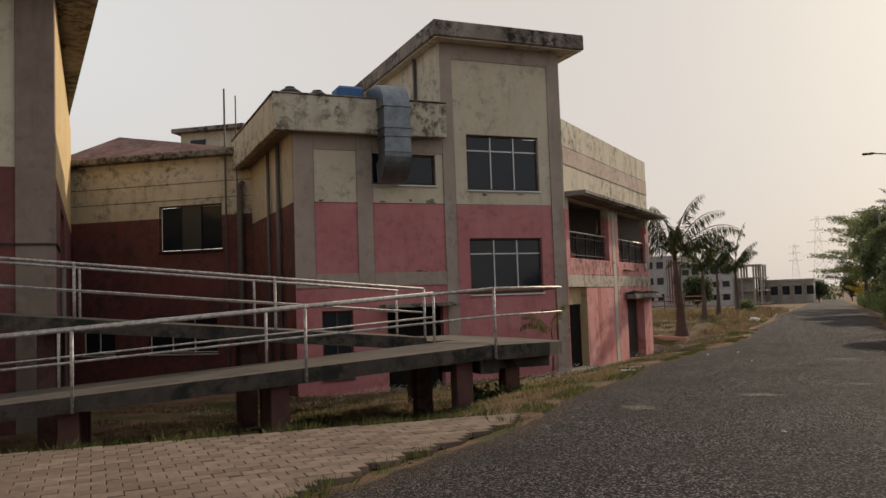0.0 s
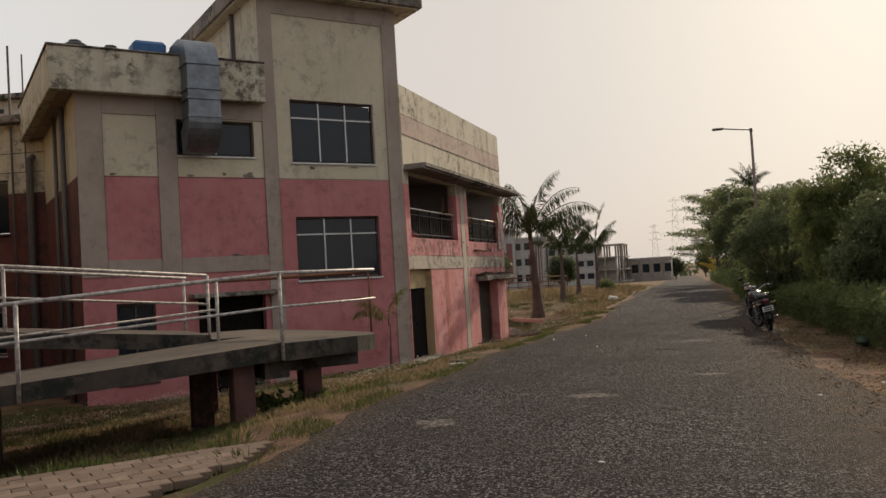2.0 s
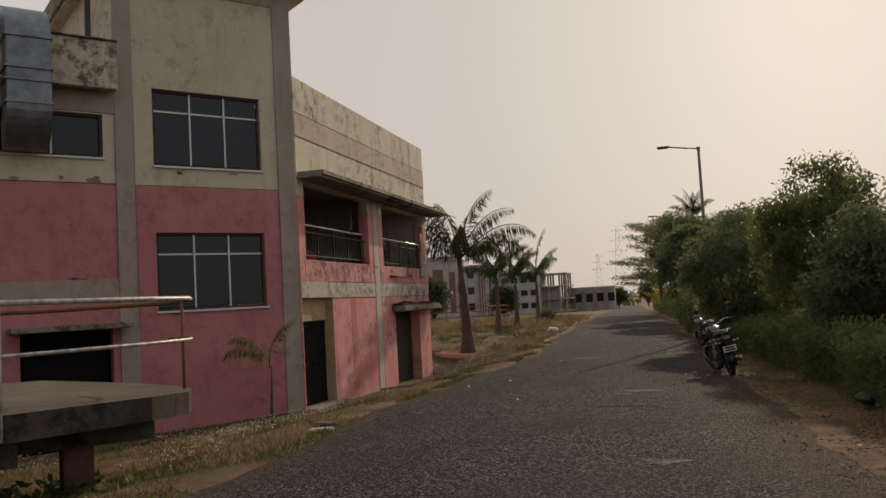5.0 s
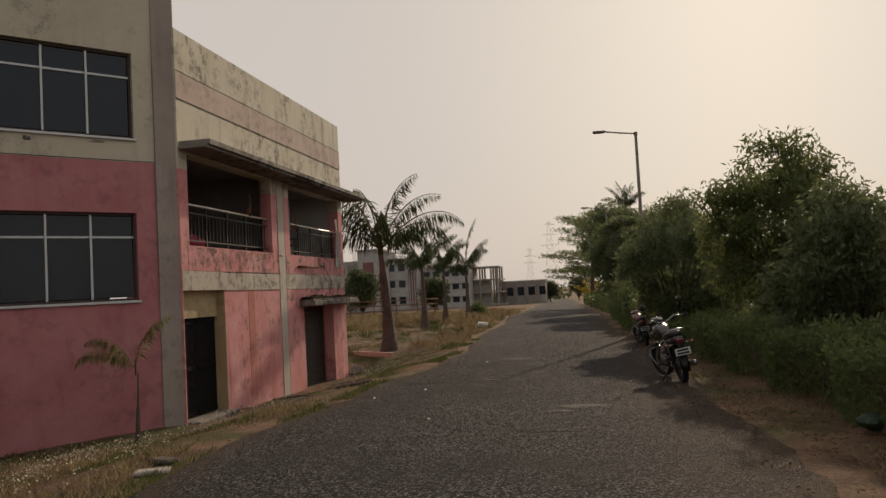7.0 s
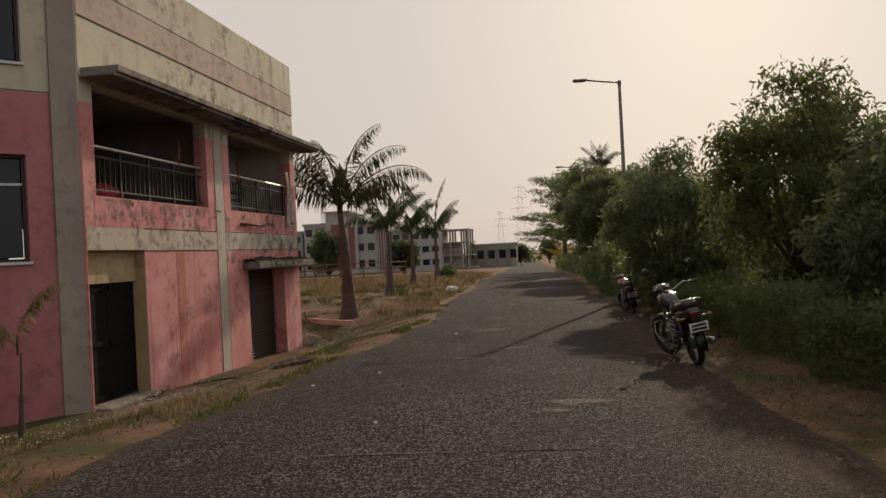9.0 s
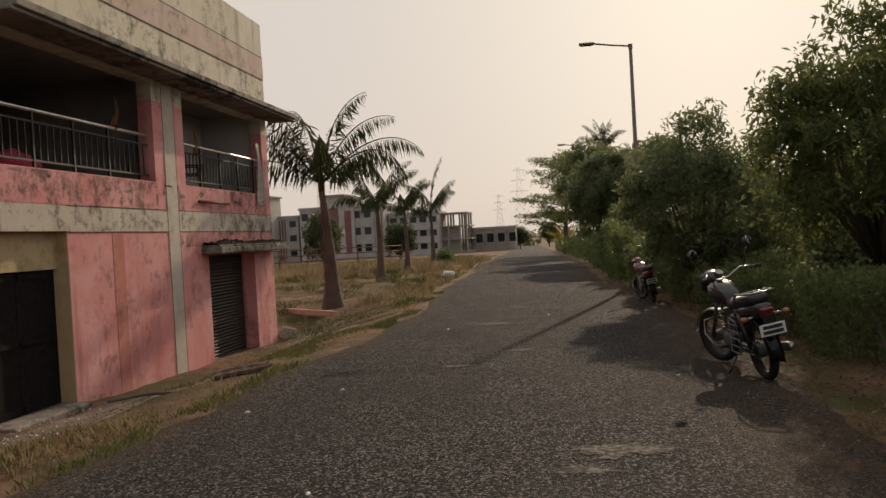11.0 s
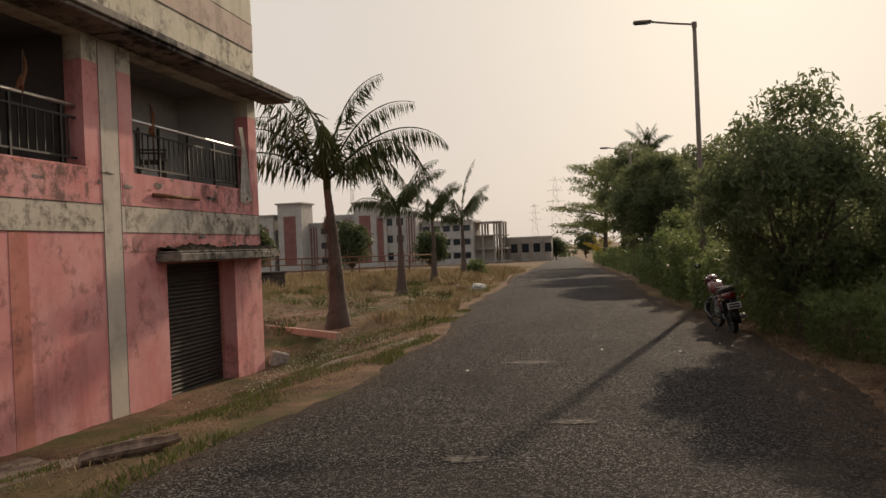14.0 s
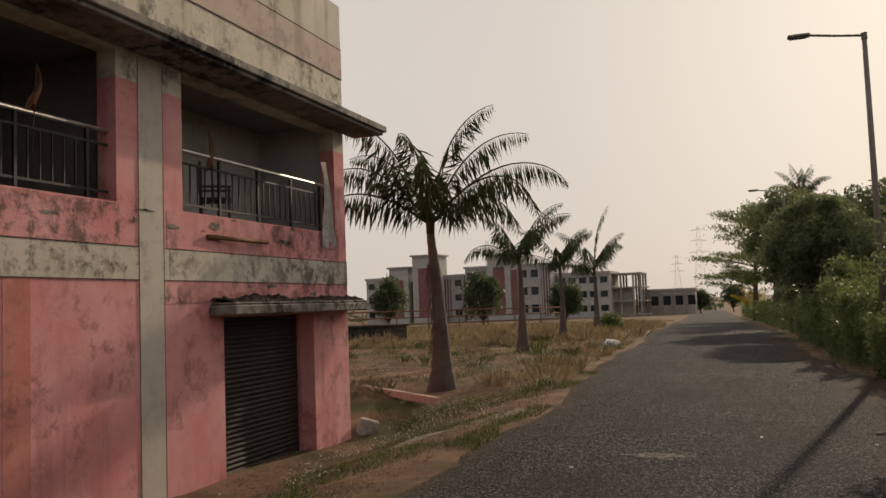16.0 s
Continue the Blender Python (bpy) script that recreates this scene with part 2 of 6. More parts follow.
def pieces(name, a, b, rough=0.9, bump=0.5):
    """For loose pieces: colour differs from piece to piece."""
    k = Nodes(name)
    info = k.n.new("ShaderNodeObjectInfo")
    c = k.mix(info.outputs["Random"], a, b)
    c = k.mix(k.ramp(k.noise(11.0, 6, 0.7), 0.4, 0.75, 0, 0.6), c, shade(a, 0.55))
    k.bump(k.noise(50.0, 5, 0.7), bump, 0.006)
    return k.finish(c, rough, spec=0.15)


PAVER = pieces("dusty_terracotta_paver", (0.135, 0.096, 0.072), (0.225, 0.165, 0.125))


def leaf(name, a, b, rough=0.5, trans=0.5):
    k = Nodes(name)
    geo = k.n.new("ShaderNodeNewGeometry")
    c = k.mix(geo.outputs["Random Per Island"], a, b)
    k.finish(c, rough, spec=0.2)
    tr = k.n.new("ShaderNodeBsdfTranslucent")
    k.l.new(k.mix(0.5, c, shade(b, 1.6)), tr.inputs[0])
    mix = k.n.new("ShaderNodeMixShader")
    mix.inputs[0].default_value = trans
    k.l.new(k.bsdf.outputs[0], mix.inputs[1])
    k.l.new(tr.outputs[0], mix.inputs[2])
    out = [x for x in k.n if x.type == "OUTPUT_MATERIAL"][0]
    k.l.new(mix.outputs[0], out.inputs[0])
    return k.mat


# Mango green raised in the colour, in place of veiling glare.
LEAF_MANGO = leaf("glare_lifted_mango_leaf", (0.06, 0.076, 0.04), (0.15, 0.17, 0.08))
LEAF_LIGHT = leaf("young_yellow_green_leaf", (0.055, 0.075, 0.028), (0.13, 0.145, 0.05))
LEAF_HEDGE = leaf("hedge_leaf", (0.05, 0.07, 0.026), (0.13, 0.155, 0.055))
LEAF_PALM = leaf("palm_leaflet", (0.04, 0.056, 0.02), (0.095, 0.11, 0.04), 0.6, 0.45)
LEAF_DRY = leaf("dry_straw_blade", (0.15, 0.108, 0.06), (0.31, 0.24, 0.14), 0.8, 0.45)
LEAF_WEED = leaf("green_weed_blade", (0.04, 0.058, 0.015), (0.10, 0.11, 0.034), 0.7, 0.4)
LEAF_SAPLING = leaf("yellow_green_sapling_leaflet", (0.13, 0.135, 0.04), (0.26, 0.25, 0.09), 0.6, 0.45)
LEAF_LITTER = leaf("dead_brown_leaf", (0.05, 0.028, 0.017), (0.17, 0.10, 0.055), 0.8, 0.2)
LEAF_YELLOW = leaf("yellow_palm_leaflet", (0.35, 0.26, 0.03), (0.5, 0.38, 0.06), 0.5, 0.4)
LEAF_FAR = leaf("far_tree_leaf", (0.045, 0.06, 0.03), (0.08, 0.095, 0.045))
SEED = plain("pale_seed_head", (0.62, 0.55, 0.42), 0.9)
BARK = paint("grey_brown_bark", (0.10, 0.075, 0.055), (0.16, 0.125, 0.095), (0.03, 0.025, 0.02), 0.6, 0.7, 0.9)
PALM_BARK = paint("ringed_palm_bark", (0.085, 0.06, 0.05), (0.15, 0.105, 0.085), (0.05, 0.035, 0.03), 0.7, 0.6, 0.9)


# ---- building helpers ----
def part(name, bm, material, parent, label="", smooth=False):
    me = bpy.data.meshes.new(name)
    bm.to_mesh(me)
    bm.free()
    me.materials.append(material)
    if smooth:
        for p in me.polygons:
            p.use_smooth = True
    ob = new(name, me)
    if parent is not None:
        ob.parent = parent
    if label:
        tagged(ob, label)
    return ob


def thing(name, label, category, m=None, group="", kind=""):
    ob = tagged(new(name), label, category, group, kind)
    ob.empty_display_size = 0.2
    if m is not None:
        ob.matrix_world = m
    return ob


def box(bm, x0, x1, y0, y1, z0, z1, bevel=0.0, m=None):
    r = bmesh.ops.create_cube(bm, size=1.0)
    vs = r["verts"]
    for v in vs:
        v.co = Vector((x0 + (v.co.x + 0.5) * (x1 - x0), y0 + (v.co.y + 0.5) * (y1 - y0), z0 + (v.co.z + 0.5) * (z1 - z0)))
    if bevel:
        es = list({e for v in vs for e in v.link_edges})
        vs = list({v for f in bmesh.ops.bevel(bm, geom=es, offset=bevel, segments=1, affect="EDGES")["faces"] for v in f.verts})
    if m is not None:
        bmesh.ops.transform(bm, matrix=m, verts=vs)
    return vs


def boxes(*rows, bevel=0.0, m=None):
    bm = bmesh.new()
    for r in rows:
        box(bm, *r, bevel=bevel, m=m)
    return bm


def tube(bm, points, radius, sides=8, taper=None):
    """A round bar through the points; taper gives the radius at each of them."""
    points = [Vector(p) for p in points]
    rings = []
    for i, p in enumerate(points):
        d = (points[min(i + 1, len(points) - 1)] - points[max(i - 1, 0)]).normalized()
        a = d.orthogonal().normalized() if abs(d.z) > 0.99 else d.cross(Vector((0, 0, 1))).normalized()
        b = d.cross(a).normalized()
        r = taper[i] if taper else radius
        rings.append([bm.verts.new(p + (a * math.cos(q) + b * math.sin(q)) * r) for q in (2 * math.pi * j / sides for j in range(sides))])
    for r0, r1 in zip(rings, rings[1:]):
        for j in range(sides):
            bm.faces.new((r0[j], r0[(j + 1) % sides], r1[(j + 1) % sides], r1[j]))
    bm.faces.new(rings[0][::-1])
    bm.faces.new(rings[-1])
    return bm


def bar(name, points, radius, material, parent, label="", sides=8):
    return part(name, tube(bmesh.new(), points, radius, sides), material, parent, label, smooth=True)


def lerp(a, b, t):
    return a + (b - a) * t


def smooth(a, b, x):
    t = max(0.0, min(1.0, (x - a) / (b - a)))
    return t * t * (3 - 2 * t)


# ---- ground ----
def road_level(y):
    if y < 35:
        return -0.0226 * max(y, -60)
    return -0.791 - 0.012 * (min(y, 420) - 35)


def road_left(y):
    return -3.75 + 0.28 * math.sin(y * 0.21 + 0.6) + 0.10 * math.sin(y * 0.9) - 0.9 * smooth(45, 75, y) - 0.5 * smooth(-2, -12, y)


def road_right(y):
    return 2.35 + 0.4 * smooth(24, 36, y) + 0.22 * math.sin(y * 0.17 + 2.0) + 0.08 * math.sin(y * 1.1) + 0.5 * smooth(45, 90, y)


def ground_level(x, y):
    z = road_level(y)
    dip = smooth(road_left(y) - 0.3, road_left(y) - 3.4, x)
    near = smooth(9, 14, y) * (1 - smooth(36.5, 42, y))
    court = smooth(-6.5, -9.5, x + 0.75 * max(0.0, 10 - y)) * (1 - smooth(9, 14, y)) * smooth(4, 8, y - 0.6 * (x + 8))
    z -= dip * near * (0.66 + 0.35 * smooth(-8, -13, x) - 0.1 * smooth(24, 18, y)) + court * 0.5
    z += 0.28 * smooth(-4.6, -6.6, x) * smooth(42, 49, y) * (1 - smooth(90, 140, y))
    off = smooth(0.0, 1.2, max(road_left(y) - x, x - road_right(y)))
    z += off * 0.05 * (noise.noise(Vector((x * 0.9, y * 0.9, 0))) + 0.5 * noise.noise(Vector((x * 2.7, y * 2.7, 3)))) - off * 0.02
    paved = (x + 4.25) * 0.7513 - (y - 9.1) * 0.66
    z -= 0.46 * smooth(-0.12, -1.1, paved) * (1 - smooth(9, 13.5, y)) * smooth(road_left(y) - 0.4, road_left(y) - 2.2, x)
    return z - 0.08 * smooth(-0.1, 0.15, paved) * smooth(0.0, 0.3, road_left(y) - x) * (1 - smooth(7.2, 7.6, paved))


def graded(lo, hi, fine_lo, fine_hi, step, grow=1.35):
    a = list(np.arange(fine_lo, fine_hi + step / 2, step))
    s, v = step, fine_hi
    while v < hi:
        s *= grow
        v += s
        a.append(min(v, hi))
    s, v = step, fine_lo
    while v > lo:
        s *= grow
        v -= s
        a.insert(0, max(v, lo))
    return a


def sheet(name, xs, ys, height, material):
    verts = [(x, y, height(x, y)) for y in ys for x in xs]
    w = len(xs)
    faces = [(j * w + i, j * w + i + 1, j * w + w + i + 1, j * w + w + i) for j in range(len(ys) - 1) for i in range(w - 1)]
    me = bpy.data.meshes.new(name)
    me.from_pydata(verts, [], faces)
    me.materials.append(material)
    me.polygons.foreach_set("use_smooth", [True] * len(me.polygons))
    return new(name, me)


ground = sheet("ground", graded(-2500, 2500, -16, 8, 0.3), graded(-400, 3500, -4, 62, 0.35), ground_level, SOIL)
tagged(ground, "reddish earth verge with dry straw and weeds", "ground", kind="structure")


def road_sheet():
    ys = graded(-200, 420, -6, 70, 0.3)
    bm = bmesh.new()
    rows = []
    for y in ys:
        a, b = road_left(y), road_right(y)
        jig = 0.13 * noise.noise(Vector((y * 1.7, 5, 0))) + 0.07 * noise.noise(Vector((y * 5, 9, 0)))
        jig2 = 0.13 * noise.noise(Vector((y * 1.5, 15, 0))) + 0.07 * noise.noise(Vector((y * 5, 19, 0)))
        row = []
        for i in range(27):
            u = i / 26
            x = lerp(a + jig, b + jig2, u)
            crown = 0.035 * (1 - (2 * u - 1) ** 2) + 0.012
            z = road_level(y) + (crown if 0 < i < 26 else -0.05) + 0.008 * noise.noise(Vector((x, y * 0.7, 2)))
            row.append(bm.verts.new((x, y, z)))
        rows.append(row)
    for r0, r1 in zip(rows, rows[1:]):
        for i in range(26):
            bm.faces.new((r0[i], r0[i + 1], r1[i + 1], r1[i]))
    return bm


road = part("road", road_sheet(), ASPHALT, None, smooth=True)
dust_layer = road.data.attributes.new("edge_dust", "FLOAT", "POINT")
for v in road.data.vertices:
    d0, d1 = v.co.x - road_left(v.co.y), road_right(v.co.y) - v.co.x
    dust_layer.data[v.index].value = max(1 - smooth(0.0, 0.8, d0), (1 - smooth(0.2, 1.9, d1)) * 0.95)
tagged(road, "worn grey-brown asphalt road with crumbling edges", "road", kind="structure")



# ---- the pink corner building ----
U, N = Vector((0.66, 0.7513, 0)).normalized(), Vector((0.7513, -0.66, 0)).normalized()
CORNER = Vector((-7.85, 25.88, 0))
Z = Vector((0, 0, 1))


def frame_of(origin, right, back):
    m = Matrix((right, back, Z)).transposed().to_4x4()
    m.translation = origin
    return m


FACADE = frame_of(CORNER, U, -N)                      # x to the right, y into the building
WING_DIR = Vector((0.04, 0.9992, 0)).normalized()
WING = frame_of(Vector((-7.80, 25.83, 0)), WING_DIR, Vector((-WING_DIR.y, WING_DIR.x, 0)))


def wall_with_holes(x0, x1, z0, z1, thick, holes, splits_x=(), splits_z=()):
    """A wall slab in its own frame (front at y = 0) with holes (x0, x1, z0, z1) right through it."""
    xs = sorted({x0, x1, *splits_x, *[h[0] for h in holes], *[h[1] for h in holes]})
    zs = sorted({z0, z1, *splits_z, *[h[2] for h in holes], *[h[3] for h in holes]})
    xs = [x for x in xs if x0 <= x <= x1]
    zs = [z for z in zs if z0 <= z <= z1]
    solid = {}
    for i in range(len(xs) - 1):
        for j in range(len(zs) - 1):
            cx, cz = (xs[i] + xs[i + 1]) / 2, (zs[j] + zs[j + 1]) / 2
            solid[i, j] = not any(h[0] < cx < h[1] and h[2] < cz < h[3] for h in holes)
    bm = bmesh.new()
    vs = {}

    def v(i, k, j):
        if (i, k, j) not in vs:
            vs[i, k, j] = bm.verts.new((xs[i], k * thick, zs[j]))
        return vs[i, k, j]

    for (i, j), full in solid.items():
        if not full:
            continue
        bm.faces.new((v(i, 0, j), v(i + 1, 0, j), v(i + 1, 0, j + 1), v(i, 0, j + 1)))
        bm.faces.new((v(i, 1, j), v(i, 1, j + 1), v(i + 1, 1, j + 1), v(i + 1, 1, j)))
        if not solid.get((i - 1, j)):
            bm.faces.new((v(i, 0, j), v(i, 0, j + 1), v(i, 1, j + 1), v(i, 1, j)))
        if not solid.get((i + 1, j)):
            bm.faces.new((v(i + 1, 0, j), v(i + 1, 1, j), v(i + 1, 1, j + 1), v(i + 1, 0, j + 1)))
        if not solid.get((i, j - 1)):
            bm.faces.new((v(i, 0, j), v(i, 1, j), v(i + 1, 1, j), v(i + 1, 0, j)))
        if not solid.get((i, j + 1)):
            bm.faces.new((v(i, 0, j + 1), v(i + 1, 0, j + 1), v(i + 1, 1, j + 1), v(i, 1, j + 1)))
    return bm


building = thing("pink_corner_building", "weathered pink and cream two-storey building with a tower bay", "building")


def on(m, name, bm, mat, parent=building, label=""):
    bmesh.ops.transform(bm, matrix=m, verts=bm.verts)
    return part(name, bm, mat, parent, label)


W1, W2 = (-3.47, -0.88, 4.66, 6.43), (-3.47, -0.88, 1.37, 3.14)
VENT = (-6.6, -4.55, 4.77, 5.72)
ENTRY, LOWWIN = (-6.26, -4.45, -1.6, 1.05), (-8.25, -7.32, -0.93, 1.04)
BASE = -1.7
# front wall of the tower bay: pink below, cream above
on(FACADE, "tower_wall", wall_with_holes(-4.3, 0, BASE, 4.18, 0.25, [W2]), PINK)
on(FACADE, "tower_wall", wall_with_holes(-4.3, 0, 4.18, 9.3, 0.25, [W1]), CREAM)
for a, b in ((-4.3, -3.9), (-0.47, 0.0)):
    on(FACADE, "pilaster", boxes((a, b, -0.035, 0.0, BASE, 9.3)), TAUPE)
on(FACADE, "beam", boxes((-3.9, -0.47, -0.03, 0.0, 8.8, 9.3)), TAUPE)
on(FACADE, "tower_side_wall", boxes((-0.25, 0.0, 0.25, 8.0, 6.9, 9.3)), TAUPE)
on(FACADE, "tower_side_wall", boxes((-4.3, -4.05, 0.25, 8.0, 6.2, 9.3)), CREAM_WORN)
on(FACADE, "tower_back_wall", boxes((-4.05, -0.25, 7.75, 8.0, 6.2, 9.3)), CREAM)
on(FACADE, "roof_slab", boxes((-4.68, 0.72, -0.55, 8.5, 9.34, 9.84), bevel=0.03), SLAB, label="black-stained projecting concrete roof slab")
on(FACADE, "slab_soffit", boxes((-4.6, 0.64, -0.47, 8.4, 9.3, 9.34)), CREAM_WORN)
on(FACADE, "roof_pipe", boxes((-4.42, -4.32, 1.9, 2.0, 6.9, 9.3)), PIPE)
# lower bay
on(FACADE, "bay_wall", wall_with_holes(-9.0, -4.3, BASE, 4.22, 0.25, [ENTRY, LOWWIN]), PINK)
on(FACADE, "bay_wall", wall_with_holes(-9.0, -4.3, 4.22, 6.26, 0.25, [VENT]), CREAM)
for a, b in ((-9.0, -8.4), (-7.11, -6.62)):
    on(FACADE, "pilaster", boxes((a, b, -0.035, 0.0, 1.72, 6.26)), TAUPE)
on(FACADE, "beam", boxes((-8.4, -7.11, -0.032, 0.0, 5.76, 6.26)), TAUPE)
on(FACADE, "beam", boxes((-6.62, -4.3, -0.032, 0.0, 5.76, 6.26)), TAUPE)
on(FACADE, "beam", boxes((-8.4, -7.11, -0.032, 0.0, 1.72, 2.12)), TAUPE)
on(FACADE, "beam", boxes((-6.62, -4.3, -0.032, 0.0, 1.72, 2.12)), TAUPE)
on(FACADE, "parapet", boxes((-9.6, -4.3, -0.42, -0.18, 6.2, 7.25), (-9.6, -9.36, -0.18, 7.0, 6.2, 7.25), bevel=0.02), MILDEW, label="parapet fascia blotched with black mildew")
on(FACADE, "parapet_coping", boxes((-9.64, -4.3, -0.46, -0.16, 7.25, 7.29), (-9.64, -9.34, -0.16, 7.0, 7.25, 7.29), bevel=0.01), SLAB)
on(FACADE, "eave_slab", boxes((-9.36, -4.3, -0.18, 7.0, 6.26, 6.42)), TAUPE)
on(FACADE, "entrance_canopy", boxes((-6.5, -4.15, -0.55, 0.0, 1.06, 1.18), bevel=0.015), SLAB)
# return wall beside the courtyard
RET = frame_of(CORNER - U * 9.0, N, U)
on(RET, "side_wall", wall_with_holes(-7.4, -0.002, BASE, 4.2, 0.25, []), MAROON)
on(RET, "side_wall", wall_with_holes(-7.4, -0.002, 4.2, 6.26, 0.25, []), CREAM)
for x, r in ((-1.6, 0.07), (-3.1, 0.055)):
    bar("drain_pipe", [RET @ Vector((x, -0.1, BASE)), RET @ Vector((x, -0.1, 6.2))], r, PIPE, building)
# scored joints between the colour fields, and broken plaster
GROOVE = plain("dirt_filled_joint", (0.05, 0.038, 0.032), 0.95)


def chip(m, x, z, w, h, seed, mat=SLAB, parent=building, y=-0.004):
    bm = bmesh.new()
    ring = []
    for i in range(36):
        a = 2 * math.pi * i / 36
        k = 0.7 + 0.5 * noise.noise(Vector((math.cos(a) * 1.6, math.sin(a) * 1.6, seed))) + 0.4 * noise.noise(Vector((math.cos(a) * 6, math.sin(a) * 6, seed)))
        ring.append(bm.verts.new((x + w * k * math.cos(a), y, z + h * k * math.sin(a))))
    f = bm.faces.new(ring)
    bmesh.ops.recalc_face_normals(bm, faces=[f])
    bmesh.ops.solidify(bm, geom=[f], thickness=0.004)
    return on(m, "plaster_scar", bm, mat, parent)


for x0, x1 in ((-8.4, -7.11), (-6.62, -4.3), (-3.9, -0.47)):
    on(FACADE, "joint", boxes((x0, x1, -0.005, 0.0, 4.19, 4.205)), GROOVE)
for x in (-8.4, -7.11, -6.62, -4.3, -3.9, -0.47):
    on(FACADE, "joint", boxes((x - 0.003, x + 0.003, -0.038, -0.0352, 1.75, 6.2)), GROOVE)
for i, (x, z, w, h) in enumerate(((-4.72, 4.27, 0.24, 0.09), (-6.3, 4.25, 0.12, 0.05), (-5.4, 4.3, 0.1, 0.05), (-2.9, 4.52, 0.12, 0.06), (-8.2, 4.26, 0.1, 0.04), (-1.6, 4.55, 0.2, 0.03), (-7.9, 2.1, 0.14, 0.04), (-5.2, 2.14, 0.3, 0.03))):
    chip(FACADE, x, z, w, h, i * 2.7)
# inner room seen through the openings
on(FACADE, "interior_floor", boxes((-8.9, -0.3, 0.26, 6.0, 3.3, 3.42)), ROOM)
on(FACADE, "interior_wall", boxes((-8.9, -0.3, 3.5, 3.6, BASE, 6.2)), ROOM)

# road-facing wing
OP1, OP2 = (0.38, 4.96, 2.49, 4.46), (6.25, 10.8, 2.49, 4.46)
PORCH, SHUT = (0.03, 1.96, BASE, 1.52), (7.16, 9.86, BASE, 0.97)
WEND = 11.21
on(WING, "wing_wall", wall_with_holes(0.0, WEND, BASE, 4.1, 0.3, [OP1, OP2, PORCH, SHUT]), PINK_WORN_LIT)
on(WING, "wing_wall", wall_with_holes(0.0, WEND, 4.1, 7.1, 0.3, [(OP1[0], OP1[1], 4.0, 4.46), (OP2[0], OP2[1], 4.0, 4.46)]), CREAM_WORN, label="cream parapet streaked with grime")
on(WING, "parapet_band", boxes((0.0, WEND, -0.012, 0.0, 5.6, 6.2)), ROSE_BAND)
on(WING, "horizontal_band", boxes((1.96, 5.35, -0.008, 0.0, 1.51, 1.94), (5.83, WEND, -0.008, 0.0, 1.51, 1.94), (0.0, 1.96, -0.008, 0.0, 1.525, 1.94)), TAUPE_WORN_LIT, label="peeling grey band with black mould")
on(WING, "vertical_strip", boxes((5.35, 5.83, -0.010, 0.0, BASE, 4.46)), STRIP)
on(WING, "red_stripe", boxes((3.27, 3.63, -0.006, 0.0, BASE, 1.52)), RED_STRIPE)
on(WING, "sill_panel", boxes((0.3, 5.0, -0.006, 0.0, 1.95, 2.47), (5.9, 10.9, -0.006, 0.0, 1.95, 2.47)), PINK_MOULD, label="pink plaster below the sills eaten by black mould")
on(WING, "mould_panel", boxes((5.84, WEND, -0.006, 0.0, 1.19, 1.507)), PINK_MOULD)
on(WING, "mould_panel", boxes((5.95, WEND, -0.0125, -0.0085, 1.512, 1.938)), TAUPE_MOULD)
on(WING, "end_wall", boxes((WEND - 0.3, WEND, 0.3, 8.0, BASE, 7.1)), PINK_WORN_LIT)
on(WING, "roof", boxes((0.0, WEND - 0.3, 0.3, 8.0, 6.2, 6.4)), SLAB)
on(WING, "sunshade", boxes((0.05, WEND + 0.55, -0.72, 0.0, 4.56, 4.68), (-0.0, WEND + 0.5, -0.66, 0.0, 4.50, 4.56), bevel=0.012), SLAB, label="thin concrete sunshade slab with flaking edge")
for z in (5.6, 6.2):
    on(WING, "joint", boxes((0.0, WEND, -0.016, -0.0125, z - 0.007, z + 0.007)), GROOVE)
for x in (5.35, 5.83):
    on(WING, "joint", boxes((x - 0.003, x + 0.003, -0.0135, -0.0105, BASE, 4.46)), GROOVE)
for z in (1.51, 1.94):
    on(WING, "joint", boxes((1.97, 5.34, -0.0165, -0.0085, z - 0.004, z + 0.004), (5.84, WEND, -0.0165, -0.013, z - 0.004, z + 0.004)), GROOVE)
for i in range(30):
    x, z = random.uniform(0.6, 11.0), random.choice((random.uniform(2.1, 2.46), random.uniform(2.2, 2.46), random.uniform(1.25, 1.48)))
    if z < 1.6 and x < 6.9:
        continue
    chip(WING, x, z, random.uniform(0.04, 0.22), random.uniform(0.02, 0.07), i * 1.9, SLAB if i % 3 else RED_STRIPE, y=-0.012)
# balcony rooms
# Left room's depth is assumed, drawn deep so its opening falls dark.
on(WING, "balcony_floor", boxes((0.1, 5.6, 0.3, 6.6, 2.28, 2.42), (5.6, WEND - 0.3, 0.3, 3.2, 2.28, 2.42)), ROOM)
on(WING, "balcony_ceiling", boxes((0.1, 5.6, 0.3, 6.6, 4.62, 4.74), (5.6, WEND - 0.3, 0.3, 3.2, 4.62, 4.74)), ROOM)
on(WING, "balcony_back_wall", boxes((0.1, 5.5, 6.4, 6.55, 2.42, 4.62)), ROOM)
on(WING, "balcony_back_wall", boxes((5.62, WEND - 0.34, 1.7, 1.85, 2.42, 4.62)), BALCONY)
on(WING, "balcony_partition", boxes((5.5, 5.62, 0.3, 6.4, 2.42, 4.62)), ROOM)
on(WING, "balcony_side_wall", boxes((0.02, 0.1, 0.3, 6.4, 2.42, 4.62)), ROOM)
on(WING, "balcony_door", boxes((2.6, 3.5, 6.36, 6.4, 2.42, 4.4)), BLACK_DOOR)
